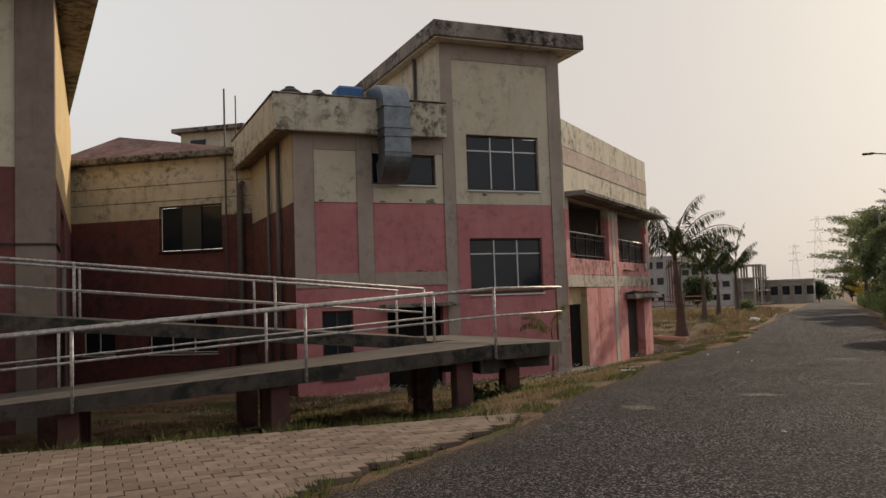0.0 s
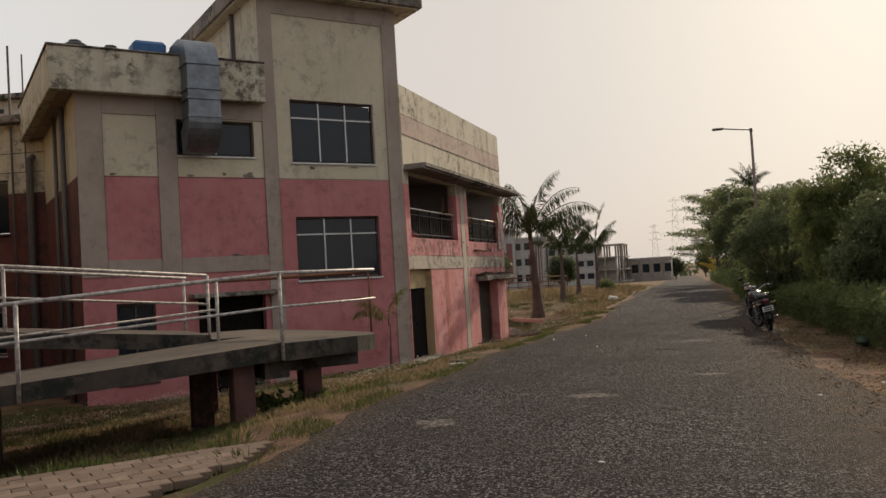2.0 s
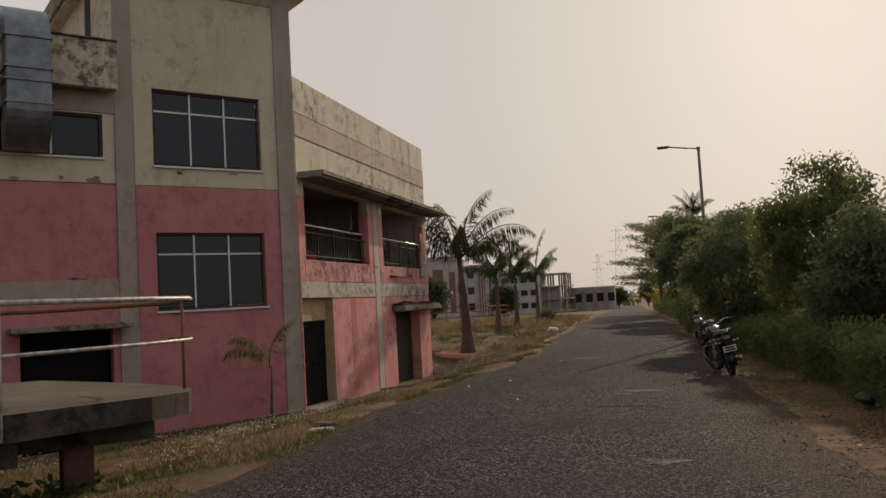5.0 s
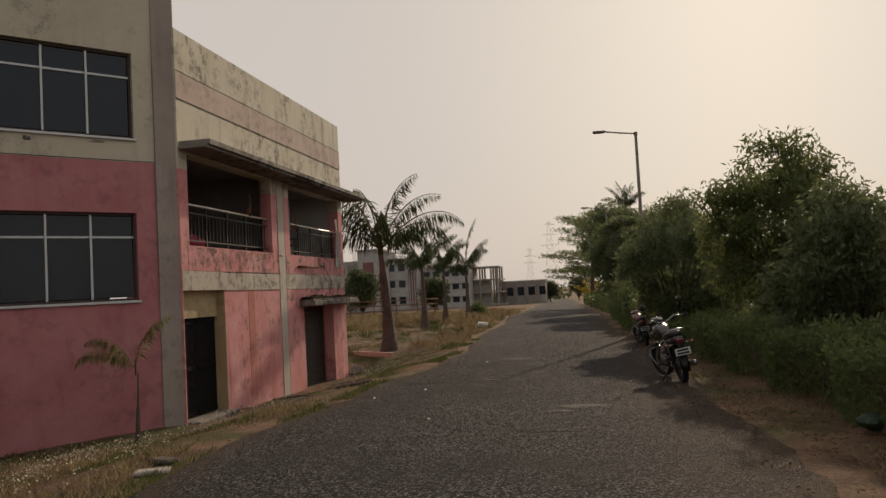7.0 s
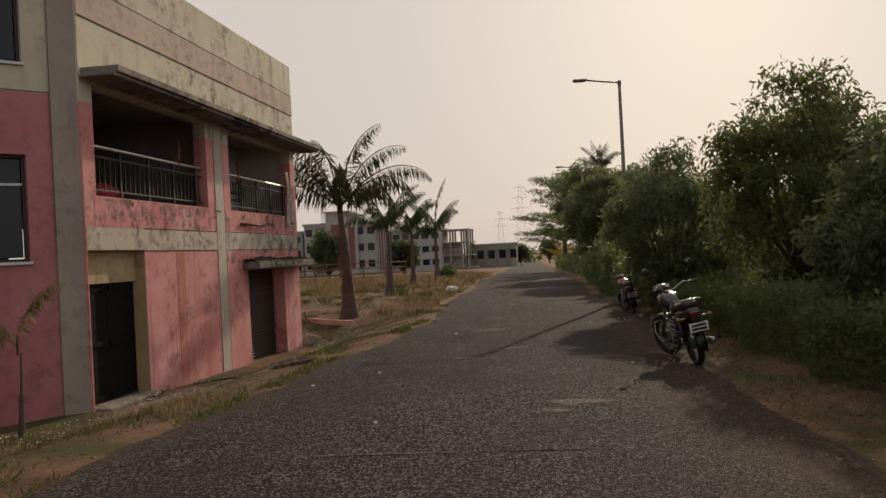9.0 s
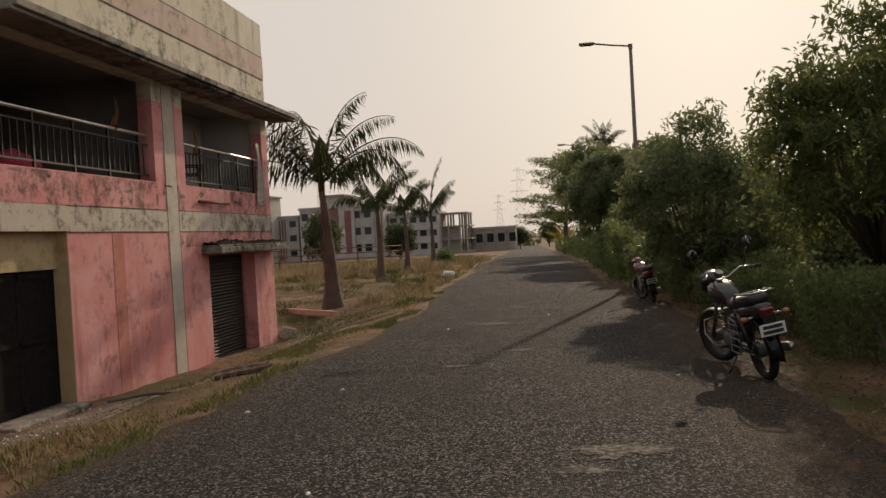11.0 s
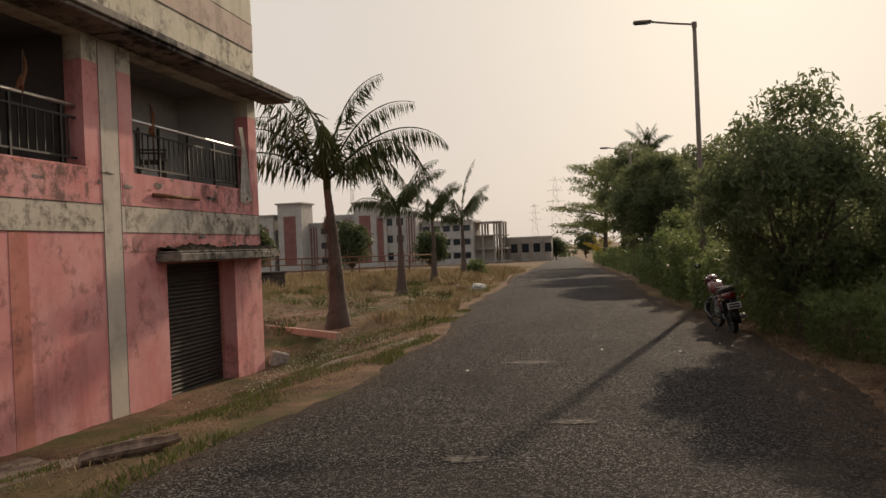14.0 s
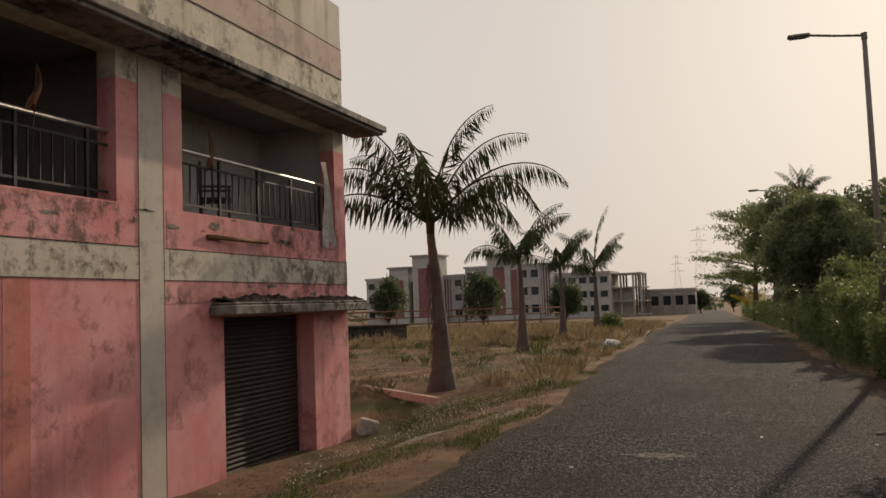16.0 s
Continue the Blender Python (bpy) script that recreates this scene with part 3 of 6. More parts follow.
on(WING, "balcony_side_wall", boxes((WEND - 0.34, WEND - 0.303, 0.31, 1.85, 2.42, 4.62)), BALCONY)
# porch recess
on(WING, "porch_header", boxes((0.035, 1.955, 0.2, 0.3, 0.93, 1.515)), OCHRE)
on(WING, "porch_jamb", boxes((1.945, 1.957, 0.004, 0.3, BASE, 1.515)), OCHRE)
on(WING, "porch_step", boxes((0.1, 2.0, -0.25, 0.5, BASE, -1.22), bevel=0.02), SLAB)
# shutter bay
on(WING, "shutter_jamb", boxes((9.86, 10.0, 0.3, 0.55, BASE, 1.1), (7.02, 7.16, 0.3, 0.55, BASE, 1.1), (7.16, 9.86, 0.3, 0.55, 0.97, 1.1)), RED_STRIPE)
on(WING, "door_awning", boxes((6.8, WEND + 0.02, -0.48, 0.0, 1.0, 1.15), (6.83, WEND + 0.0, -0.44, 0.0, 1.15, 1.19), bevel=0.02), SLAB, label="crumbling concrete ledge over the shutter")


def window(m, hole, cols, transom, parent=building, glass_mat=None, frame_mat=None, label=""):
    x0, x1, z0, z1 = hole
    w = part("window", boxes((x0, x1, 0.1, 0.16, z0, z0 + 0.05), (x0, x1, 0.1, 0.16, z1 - 0.05, z1), (x0, x0 + 0.05, 0.1, 0.16, z0 + 0.05, z1 - 0.05), (x1 - 0.05, x1, 0.1, 0.16, z0 + 0.05, z1 - 0.05), m=m), DARK_FRAME, parent, label)
    gm, fm = glass_mat or GLASS, frame_mat or ALU
    edges = [lerp(x0 + 0.05, x1 - 0.05, i / cols) for i in range(cols + 1)]
    for x in edges[1:-1]:
        part("mullion", boxes((x - 0.02, x + 0.02, 0.085, 0.16, z0 + 0.05, z1 - 0.05), m=m), fm, w)
    levels = [z0 + 0.05, z1 - 0.05]
    if transom:
        part("transom", boxes((x0 + 0.05, x1 - 0.05, 0.092, 0.15, transom - 0.02, transom + 0.02), m=m), fm, w)
        levels.insert(1, transom)
    for a, b in zip(edges, edges[1:]):
        for c, d in zip(levels, levels[1:]):
            tilt = random.uniform(-0.004, 0.004)
            bm = boxes((a + 0.02, b - 0.02, 0.125, 0.131, c + 0.02, d - 0.02), m=m @ Matrix.Translation((0, tilt, 0)))
            part("pane", bm, gm, w)
    part("sill", boxes((x0 - 0.03, x1 + 0.03, -0.05, 0.1, z0 - 0.05, z0), m=m, bevel=0.006), fm, w)
    return w


window(FACADE, W1, 3, 5.93, label="dark three-light window with white bars")
window(FACADE, W2, 3, 2.65, label="dark three-light window with white bars")
window(FACADE, VENT, 2, None, label="dirty sliding window pierced by the duct", glass_mat=GLASS)
window(FACADE, LOWWIN, 2, None, frame_mat=DARK_FRAME)
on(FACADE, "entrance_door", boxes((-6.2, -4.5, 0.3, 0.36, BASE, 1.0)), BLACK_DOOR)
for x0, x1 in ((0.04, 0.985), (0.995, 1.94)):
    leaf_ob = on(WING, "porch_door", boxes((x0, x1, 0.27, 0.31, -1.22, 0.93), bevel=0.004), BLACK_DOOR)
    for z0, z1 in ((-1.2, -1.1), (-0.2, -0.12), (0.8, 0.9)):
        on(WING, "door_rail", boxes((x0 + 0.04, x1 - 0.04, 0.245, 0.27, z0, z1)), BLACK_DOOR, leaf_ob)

# rolling shutter, slat by slat
shutter = thing("rolling_shutter", "closed dark ribbed rolling shutter in the pink wall", "shutter", WING)
bm0 = bmesh.new()
prof = [(0.0, 0.0), (-0.014, 0.02), (-0.02, 0.045), (-0.012, 0.068), (0.0, 0.076), (0.012, 0.04)]
loop = [[bm0.verts.new((x, y, z)) for y, z in prof] for x in (7.18, 9.84)]
for i in range(len(prof)):
    j = (i + 1) % len(prof)
    bm0.faces.new((loop[0][i], loop[1][i], loop[1][j], loop[0][j]))
first = part("slat", bm0, SHUTTER, shutter)
first.location = (0, 0.36, -1.50)
for i in range(1, 32):
    s = first.copy()
    scene.collection.objects.link(s)
    s.location = (0, 0.36 + random.uniform(-0.004, 0.004), -1.50 + i * 0.078)
part("bottom_rail", boxes((7.18, 9.84, 0.33, 0.39, -1.56, -1.49)), SHUTTER, shutter)


def balcony_rail(x0, x1):
    rail = thing("balcony_railing", "dark iron balcony railing with a bright steel top rail", "railing", WING, group="balcony railings")
    bar("top_rail", [(x0, 0.14, 3.40), (x1, 0.14, 3.40)], 0.03, STEEL, rail, "bright steel top rail")
    for z in (3.22, 2.62):
        part("cross_bar", boxes((x0, x1, 0.125, 0.155, z - 0.015, z + 0.015)), DARK_METAL, rail)
    n = int((x1 - x0) / 0.17)
    for i in range(1, n):
        x = lerp(x0, x1, i / n)
        thick = 0.02 if i % 6 == 0 else 0.009
        part("post" if i % 6 == 0 else "baluster", boxes((x - thick, x + thick, 0.14 - thick, 0.14 + thick, 2.48 if i % 6 == 0 else 2.63, 3.38 if i % 6 == 0 else 3.21)), DARK_METAL, rail)
    return rail


balcony_rail(OP1[0], OP1[1])
balcony_rail(OP2[0], OP2[1])

# roof duct
duct = thing("air_duct", "galvanised sheet-metal duct bent over the parapet into the window", "duct", FACADE)


def duct_mesh(path, w):
    bm = bmesh.new()
    rings = []
    for (y, z), (ny, nz), d in path:
        rings.append([bm.verts.new((sx * w / 2 - 6.14, y + ny * k * d / 2, z + nz * k * d / 2)) for sx, k in ((-1, -1), (1, -1), (1, 1), (-1, 1))])
    for a, b in zip(rings, rings[1:]):
        for i in range(4):
            bm.faces.new((a[i], a[(i + 1) % 4], b[(i + 1) % 4], b[i]))
    bm.faces.new(rings[0])
    bm.faces.new(rings[-1][::-1])
    bmesh.ops.recalc_face_normals(bm, faces=bm.faces)
    return bm


def arc(cy, cz, r, a0, a1, n, d):
    return [((cy + r * math.cos(a), cz + r * math.sin(a)), (math.cos(a), math.sin(a)), d) for a in (radians(lerp(a0, a1, i / n)) for i in range(n + 1))]


part("upper_elbow", duct_mesh(arc(-0.25, 6.9, 0.5, 90, 180, 8, 0.6), 0.82), GALV, duct)
part("riser", duct_mesh([((-0.75, 6.9), (-1, 0), 0.6), ((-0.75, 5.62), (-1, 0), 0.6)], 0.80), GALV, duct)
part("lower_elbow", duct_mesh(arc(-0.2, 5.6, 0.56, 180, 262, 8, 0.6), 0.82), GALV, duct)
part("roof_run", duct_mesh([((-0.25, 7.4), (0, 1), 0.6), ((0.5, 7.4), (0, 1), 0.6)], 0.82), GALV, duct)
for z in (6.93, 6.3, 6.05, 5.6):
    part("flange", boxes((-6.58, -5.70, -1.09, -0.41, z - 0.02, z + 0.02)), GALV, duct)
part("bracket", boxes((-6.54, -5.74, -0.45, -0.42, 6.4, 6.44)), DARK_METAL, duct)

# tanks and rods on the roof
for x, y in ((-8.75, 1.2), (-7.85, 1.4)):
    tank = thing("water_tank", "black plastic water tank on the flat roof", "water tank", FACADE @ Matrix.Translation((x, y, 6.42)), group="roof tanks")
    part("stand", boxes((-0.38, 0.38, -0.38, 0.38, 0, 0.78)), SLAB, tank)
    part("body", tube(bmesh.new(), [(0, 0, 0.78), (0, 0, 0.88), (0, 0, 1.08), (0, 0, 1.1), (0, 0, 1.28), (0, 0, 1.38)], 0.36, 20, [0.34, 0.36, 0.36, 0.34, 0.35, 0.2]), TANK, tank, smooth=True)
    part("lid", tube(bmesh.new(), [(0, 0, 1.38), (0, 0, 1.44)], 0.15, 16), TANK, tank)
tank = thing("water_tank", "blue plastic tank beside the duct on the roof", "water tank", FACADE @ Matrix.Translation((-7.0, 0.9, 6.42)), group="roof tanks")
part("body", boxes((-0.45, 0.4, -0.35, 0.35, 0, 1.45), bevel=0.08), TANK_BLUE, tank)
rods = thing("roof_rods", "thin rusty reinforcement rods standing on the flat roof", "rods", FACADE @ Matrix.Translation((-9.2, 0.6, 6.42)))
for x, y in ((0, 0), (0.25, 0.1), (0.12, 0.4)):
    bar("rod", [(x, y, 0), (x + 0.02, y, 1.15)], 0.012, RUST, rods, sides=5)
bar("rod", [(0, 0, 1.0), (0.6, 0.15, 0.85)], 0.012, RUST, rods, sides=5)



# ---- courtyard: older wing with red roof, neighbouring block ----
neighbour = thing("neighbouring_building", "cream and maroon block with a wide eave and brown corner pillar", "building")
LB = frame_of(Vector((-14.63, 11.83, 0)), U, -N)
on(LB, "front_wall", wall_with_holes(-9.0, -0.75, BASE, 4.33, 0.25, [(-6, -4.4, -0.4, 1.4)]), MAROON, neighbour)
on(LB, "front_wall", boxes((-9.0, -0.75, 0.0, 0.25, 4.33, 8.3)), CREAM, neighbour)
on(LB, "corner_pillar", boxes((-0.75, 0.0, -0.06, 0.45, BASE, 8.3), bevel=0.01), PILLAR, neighbour, "brown-grey corner pillar")
SIDE_W = (3.2, 6.4, 1.9, 3.9)
LBS = frame_of(Vector((-14.63, 11.83, 0)), -N, -U)
on(LBS, "side_wall", wall_with_holes(0.45, 15.6, BASE, 4.2, 0.25, [SIDE_W]), MAROON, neighbour)
on(LBS, "side_wall", boxes((0.45, 15.6, 0.0, 0.25, 4.2, 8.3)), CREAM_SIDE, neighbour)
on(LBS, "side_window", boxes((3.2, 6.4, 0.12, 0.2, 1.9, 3.9), (4.2, 4.26, 0.08, 0.12, 1.9, 3.9), (5.3, 5.36, 0.08, 0.12, 1.9, 3.9)), GLASS, neighbour)
EAVE = bmesh.new()
plan = [(-9.5, -0.9), (1.0, -0.9), (-0.2, 16.0), (-9.5, 16.0)]
lo_ring = [EAVE.verts.new((x, y, 8.3)) for x, y in plan]
hi_ring = [EAVE.verts.new((x, y, 8.75)) for x, y in plan]
EAVE.faces.new(lo_ring[::-1])
EAVE.faces.new(hi_ring)
for i in range(4):
    EAVE.faces.new((lo_ring[i], lo_ring[(i + 1) % 4], hi_ring[(i + 1) % 4], hi_ring[i]))
on(LB, "eave_slab", EAVE, SLAB, neighbour)
on(LB, "ledge", boxes((-9.0, 0.02, -0.1, -0.06, 2.7, 2.735), (0.0, 0.04, 0.0, 2.5, 2.7, 2.735)), DARK_METAL, neighbour)
bar("drain_pipe", [LB @ Vector((0.12, 0.5, BASE)), LB @ Vector((0.12, 0.5, 2.4))], 0.06, PIPE, neighbour)

older = thing("older_wing", "mouldy cream and maroon wing with a faded red sheet roof", "building")
C12, S12 = math.cos(radians(12)), math.sin(radians(12))
REC = frame_of(Vector((-26.4, 21.8, 0)), Vector((C12, S12, 0)), Vector((-S12, C12, 0)))
RW, LW1, LW2 = (4.1, 6.66, 3.33, 5.04), (0.8, 2.2, -0.4, 1.0), (3.6, 6.4, -0.4, 1.0)
on(REC, "wall", wall_with_holes(-0.5, 8.2, BASE, 4.6, 0.25, [(4.1, 6.66, 3.33, 4.7), LW1, LW2]), MAROON, older)
on(REC, "wall", wall_with_holes(-0.5, 8.2, 4.6, 6.75, 0.25, [(4.1, 6.66, 4.5, 5.04)]), CREAM_WORN, older)
for z in (5.25, 5.85):
    on(REC, "plaster_joint", boxes((-0.5, 8.2, -0.012, 0.0, z - 0.015, z + 0.015)), SLAB, older)
on(REC, "gutter", boxes((-0.6, 8.0, -0.35, 0.3, 6.75, 7.0), bevel=0.03), SLAB, older)
window(REC, RW, 3, None, older, GLASS, DARK_METAL, "dark window with one grey sliding pane")
on(REC, "sliding_pane", boxes((5.0, 5.78, 0.10, 0.12, 3.4, 4.98)), GLASS_DIRTY, older)
window(REC, LW1, 2, None, older)
window(REC, LW2, 3, None, older)
roof = bmesh.new()
tops = [(-0.6, -0.1, 7.0), (7.3, -0.1, 7.0), (7.6, 0.6, 7.06), (-0.6, 4.4, 8.85)]
a = [roof.verts.new(p) for p in tops]
b = [roof.verts.new((x, y, z - 0.12)) for x, y, z in tops]
roof.faces.new(a)
roof.faces.new(b[::-1])
for i in range(4):
    roof.faces.new((a[i], b[i], b[(i + 1) % 4], a[(i + 1) % 4]))
bmesh.ops.recalc_face_normals(roof, faces=roof.faces)
on(REC, "roof", roof, ROOF_RED, older, "sloping red roof, bleached and dirty")
on(REC, "rear_parapet", boxes((-6.0, 0.3, 6.5, 6.8, 7.0, 8.4)), GREY_FAR, older)
on(REC, "wall_pipe", tube(bmesh.new(), [(6.9, -0.12, BASE), (6.9, -0.12, 9.2)], 0.035, 6), PIPE, older)
on(REC, "wall_pipe", tube(bmesh.new(), [(7.35, -0.12, BASE), (7.35, -0.12, 8.9)], 0.025, 6), PIPE, older)
on(REC, "wall_pipe", tube(bmesh.new(), [(7.5, -0.2, BASE), (7.5, -0.2, 5.6), (7.5, 0.1, 5.75)], 0.11, 8), PIPE, older)
stair = thing("stair_head_room", "small cream stair-head room with a flat slab on the back roof", "roof room", REC @ Matrix.Translation((0.6, 7.4, 6.9)))
part("wall", boxes((0, 3.1, 0, 3, 0, 2.55)), CREAM, stair)
part("slab", boxes((-0.3, 3.4, -0.35, 3.3, 2.55, 2.75), bevel=0.02), SLAB, stair)
part("window", boxes((0.5, 1.3, -0.03, 0.0, 1.5, 2.2)), GLASS, stair)
part("support", boxes((-0.4, 3.4, 0.2, 3.2, -2.0, 0.0)), GREY_FAR, stair)

# ---- switchback access ramp ----
ramp = thing("access_ramp", "stained concrete switchback ramp on stub columns with peeling silver rails", "ramp")
R0 = Vector((-5.3, 13.04, -0.09))
RAMP = frame_of(R0, Vector((0.722, 0.692, 0)).normalized(), Vector((-0.692, 0.722, 0)).normalized())


RAMP_TOP = paint("brown_ramp_screed", (0.08, 0.064, 0.051), (0.135, 0.108, 0.086), (0.05, 0.05, 0.04), 0.6, 0.3, 0.5)
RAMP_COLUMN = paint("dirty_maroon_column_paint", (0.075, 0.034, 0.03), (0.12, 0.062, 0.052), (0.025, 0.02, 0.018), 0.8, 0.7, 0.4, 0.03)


def low(x):
    return 0.56 + 0.062 * min(x, 0)


def high(x):
    return 0.62 - 0.1 * min(x + 0.5, 0)


def deck(points, tops, thick):
    bm = bmesh.new()
    a = [bm.verts.new((x, y, z)) for (x, y), z in zip(points, tops)]
    b = [bm.verts.new((x, y, z - thick)) for (x, y), z in zip(points, tops)]
    # Top face takes the lighter second material; sides and underside keep the first.
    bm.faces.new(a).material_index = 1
    bm.faces.new(b[::-1])
    n = len(a)
    for i in range(n):
        bm.faces.new((a[i], b[i], b[(i + 1) % n], a[(i + 1) % n]))
    bmesh.ops.recalc_face_normals(bm, faces=bm.faces)
    return bm


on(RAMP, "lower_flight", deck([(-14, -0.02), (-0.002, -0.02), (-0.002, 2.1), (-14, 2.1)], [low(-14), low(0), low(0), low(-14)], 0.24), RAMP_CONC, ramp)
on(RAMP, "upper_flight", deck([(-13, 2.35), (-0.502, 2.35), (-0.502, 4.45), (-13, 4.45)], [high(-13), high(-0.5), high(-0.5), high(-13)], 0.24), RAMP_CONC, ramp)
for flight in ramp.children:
    flight.data.materials.append(RAMP_TOP)
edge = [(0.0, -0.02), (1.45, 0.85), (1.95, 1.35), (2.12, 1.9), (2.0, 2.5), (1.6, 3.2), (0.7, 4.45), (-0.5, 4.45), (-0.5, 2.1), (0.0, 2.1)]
on(RAMP, "landing", deck(edge, [0.55, 0.5, 0.47, 0.46, 0.47, 0.5, 0.55, 0.56, 0.56, 0.56], 0.25), RAMP_CONC, ramp, "landing slab with a rounded broken edge").data.materials.append(RAMP_TOP)
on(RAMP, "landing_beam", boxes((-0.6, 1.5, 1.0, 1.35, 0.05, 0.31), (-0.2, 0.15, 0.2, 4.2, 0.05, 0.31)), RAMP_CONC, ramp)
for x, y in ((-6.75, 0.3), (-6.75, 1.75), (-3.66, 0.3), (-3.66, 1.75), (-0.5, 0.35), (-0.8, 1.75), (0.75, 1.2), (-10.2, 0.3), (-10.2, 1.75), (-3.9, 3.0), (-3.9, 4.1), (-7.4, 3.0), (-7.4, 4.1), (-0.3, 3.9), (-10.8, 3.4)):
    top = (low(x) if y < 2.2 else high(x)) - 0.24
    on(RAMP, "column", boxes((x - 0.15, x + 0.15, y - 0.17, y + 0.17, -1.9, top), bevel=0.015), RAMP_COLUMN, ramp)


def rail_line(pts, heights, posts, first_rail=SILVER_PAINT):
    for h, r in zip(heights, (0.027, 0.019)):
        bar("rail", [RAMP @ Vector((x, y, z + h)) for x, y, z in pts], r, first_rail, ramp)
    for x, y, z in posts:
        bar("post", [RAMP @ Vector((x, y, z - 0.24)), RAMP @ Vector((x, y, z + heights[0]))], 0.027, SILVER_PAINT, ramp)


rail_line([(x, -0.05, low(x)) for x in (-13.5, 0)] + [(1.45, 0.82, 0.56), (2.0, 1.4, 0.56), (2.1, 1.75, 0.56)], (0.97, 0.5), [(x, -0.05, low(x)) for x in (-13, -9.9, -6.68, -3.26, 0.0)])
bar("rail", [RAMP @ Vector(p) for p in ((2.1, 1.75, 1.53), (1.9, 2.2, 1.5), (0.75, 4.4, 1.5), (-0.4, 4.45, 1.5))], 0.03, RUST, ramp, "rusty bent rail end")
bar("rail", [RAMP @ Vector(p) for p in ((2.1, 1.75, 1.06), (1.95, 2.2, 1.06))], 0.02, RUST, ramp)
bar("post", [RAMP @ Vector((1.93, 1.45, 0.5)), RAMP @ Vector((1.93, 1.45, 1.5))], 0.018, RUST, ramp)
rail_line([(x, 2.0, low(x)) for x in (-13.5, -0.45)], (0.97, 0.5), [(x, 2.0, low(x)) for x in (-13, -10.2, -7.1, -3.66, -0.45)])
rail_line([(x, 2.45, high(x)) for x in (-12.5, -0.5)], (0.97, 0.5), [(x, 2.45, high(x)) for x in (-12, -10, -6.9, -3.43, -0.5)])
rail_line([(x, 4.4, high(x)) for x in (-12.5, -0.5)], (0.97, 0.5), [(x, 4.4, high(x)) for x in (-12, -10, -7.0, -3.63, -0.55)])

# ---- street lamps ----
LAMP_PAINT = plain("brown_grey_lamp_pole_paint", (0.16, 0.125, 0.10), 0.55, 0.2)


def street_lamp(x, y, top, arm):
    z0 = ground_level(x, y)
    lamp = thing("street_lamp", "tall grey street lamp with one arm over the road", "street lamp", Matrix.Translation((x, y, z0)), group="street lamps")
    h = top - z0
    part("pole", tube(bmesh.new(), [(0, 0, -0.1), (0, 0, h * 0.5), (0, 0, h)], 0.08, 10, [0.095, 0.08, 0.06]), LAMP_PAINT, lamp, smooth=True)
    part("base_plate", boxes((-0.17, 0.17, -0.17, 0.17, -0.05, 0.03)), LAMP_PAINT, lamp)
    part("cap", tube(bmesh.new(), [(0, 0, h - 0.12), (0, 0, h + 0.05)], 0.075, 8), LAMP_PAINT, lamp)
    bar("arm", [(0, 0, h - 0.02), (-arm * 0.5, 0, h + 0.06), (-arm, 0, h + 0.16)], 0.032, LAMP_PAINT, lamp)
    head = part("lamp_head", boxes((-arm - 0.5, -arm + 0.05, -0.11, 0.11, h + 0.12, h + 0.21), bevel=0.03), LAMP_PAINT, lamp)
    part("lens", boxes((-arm - 0.44, -arm - 0.05, -0.085, 0.085, h + 0.105, h + 0.12)), GLASS_DIRTY, head)
    return lamp


street_lamp(3.5, 45.1, 7.5, 1.3)
street_lamp(3.6, 72.0, 6.75, 1.35)

# ---- motorcycles ----
RUBBER = plain("tyre_rubber", (0.016, 0.015, 0.014), 0.8, bump=0.4)
CHROME = plain("scratched_chrome", (0.27, 0.26, 0.25), 0.3, 1.0, vary=0.3, scale=20)
ENGINE = plain("dull_engine_alloy", (0.10, 0.095, 0.09), 0.7, 0.5)
BODY_BLACK = plain("black_tank_enamel", (0.02, 0.018, 0.018), 0.22, 0.0, 0.6, vary=0.3)
BODY_RED = plain("maroon_tank_enamel", (0.12, 0.015, 0.018), 0.22, 0.0, 0.6)
SEAT_MAT = plain("black_vinyl_seat", (0.028, 0.025, 0.023), 0.5, bump=0.2)
LENS_RED = plain("red_tail_lens", (0.10, 0.008, 0.008), 0.2, 0.0, 0.6)
LENS_AMBER = plain("amber_indicator_lens", (0.22, 0.08, 0.012), 0.25, 0.0, 0.6)
PLATE = plain("white_plate_enamel", (0.66, 0.64, 0.60), 0.4, vary=0.1)
INK = plain("black_plate_ink", (0.02, 0.02, 0.02), 0.5)
MIRROR = plain("mirror_glass", (0.45, 0.45, 0.46), 0.05, 1.0, vary=0.05)


def torus(bm, R, r, seg, ring, flat=1.0, m=None):
    vs = [[bm.verts.new(((R + r * math.cos(b)) * math.cos(a), flat * r * math.sin(b), (R + r * math.cos(b)) * math.sin(a))) for b in (2 * math.pi * j / ring for j in range(ring))] for a in (2 * math.pi * i / seg for i in range(seg))]
    for i in range(seg):
        for j in range(ring):
            bm.faces.new((vs[i][j], vs[(i + 1) % seg][j], vs[(i + 1) % seg][(j + 1) % ring], vs[i][(j + 1) % ring]))
    if m is not None:
        bmesh.ops.transform(bm, matrix=m, verts=[v for r_ in vs for v in r_])
    return bm


def ellipsoid(bm, c, s, m=None, seg=16, rings=10):
    r = bmesh.ops.create_uvsphere(bm, u_segments=seg, v_segments=rings, radius=1.0)
    mat = Matrix.Translation(c) @ (m or Matrix()) @ Matrix.Diagonal((*s, 1))
    bmesh.ops.transform(bm, matrix=mat, verts=r["verts"])
    return bm


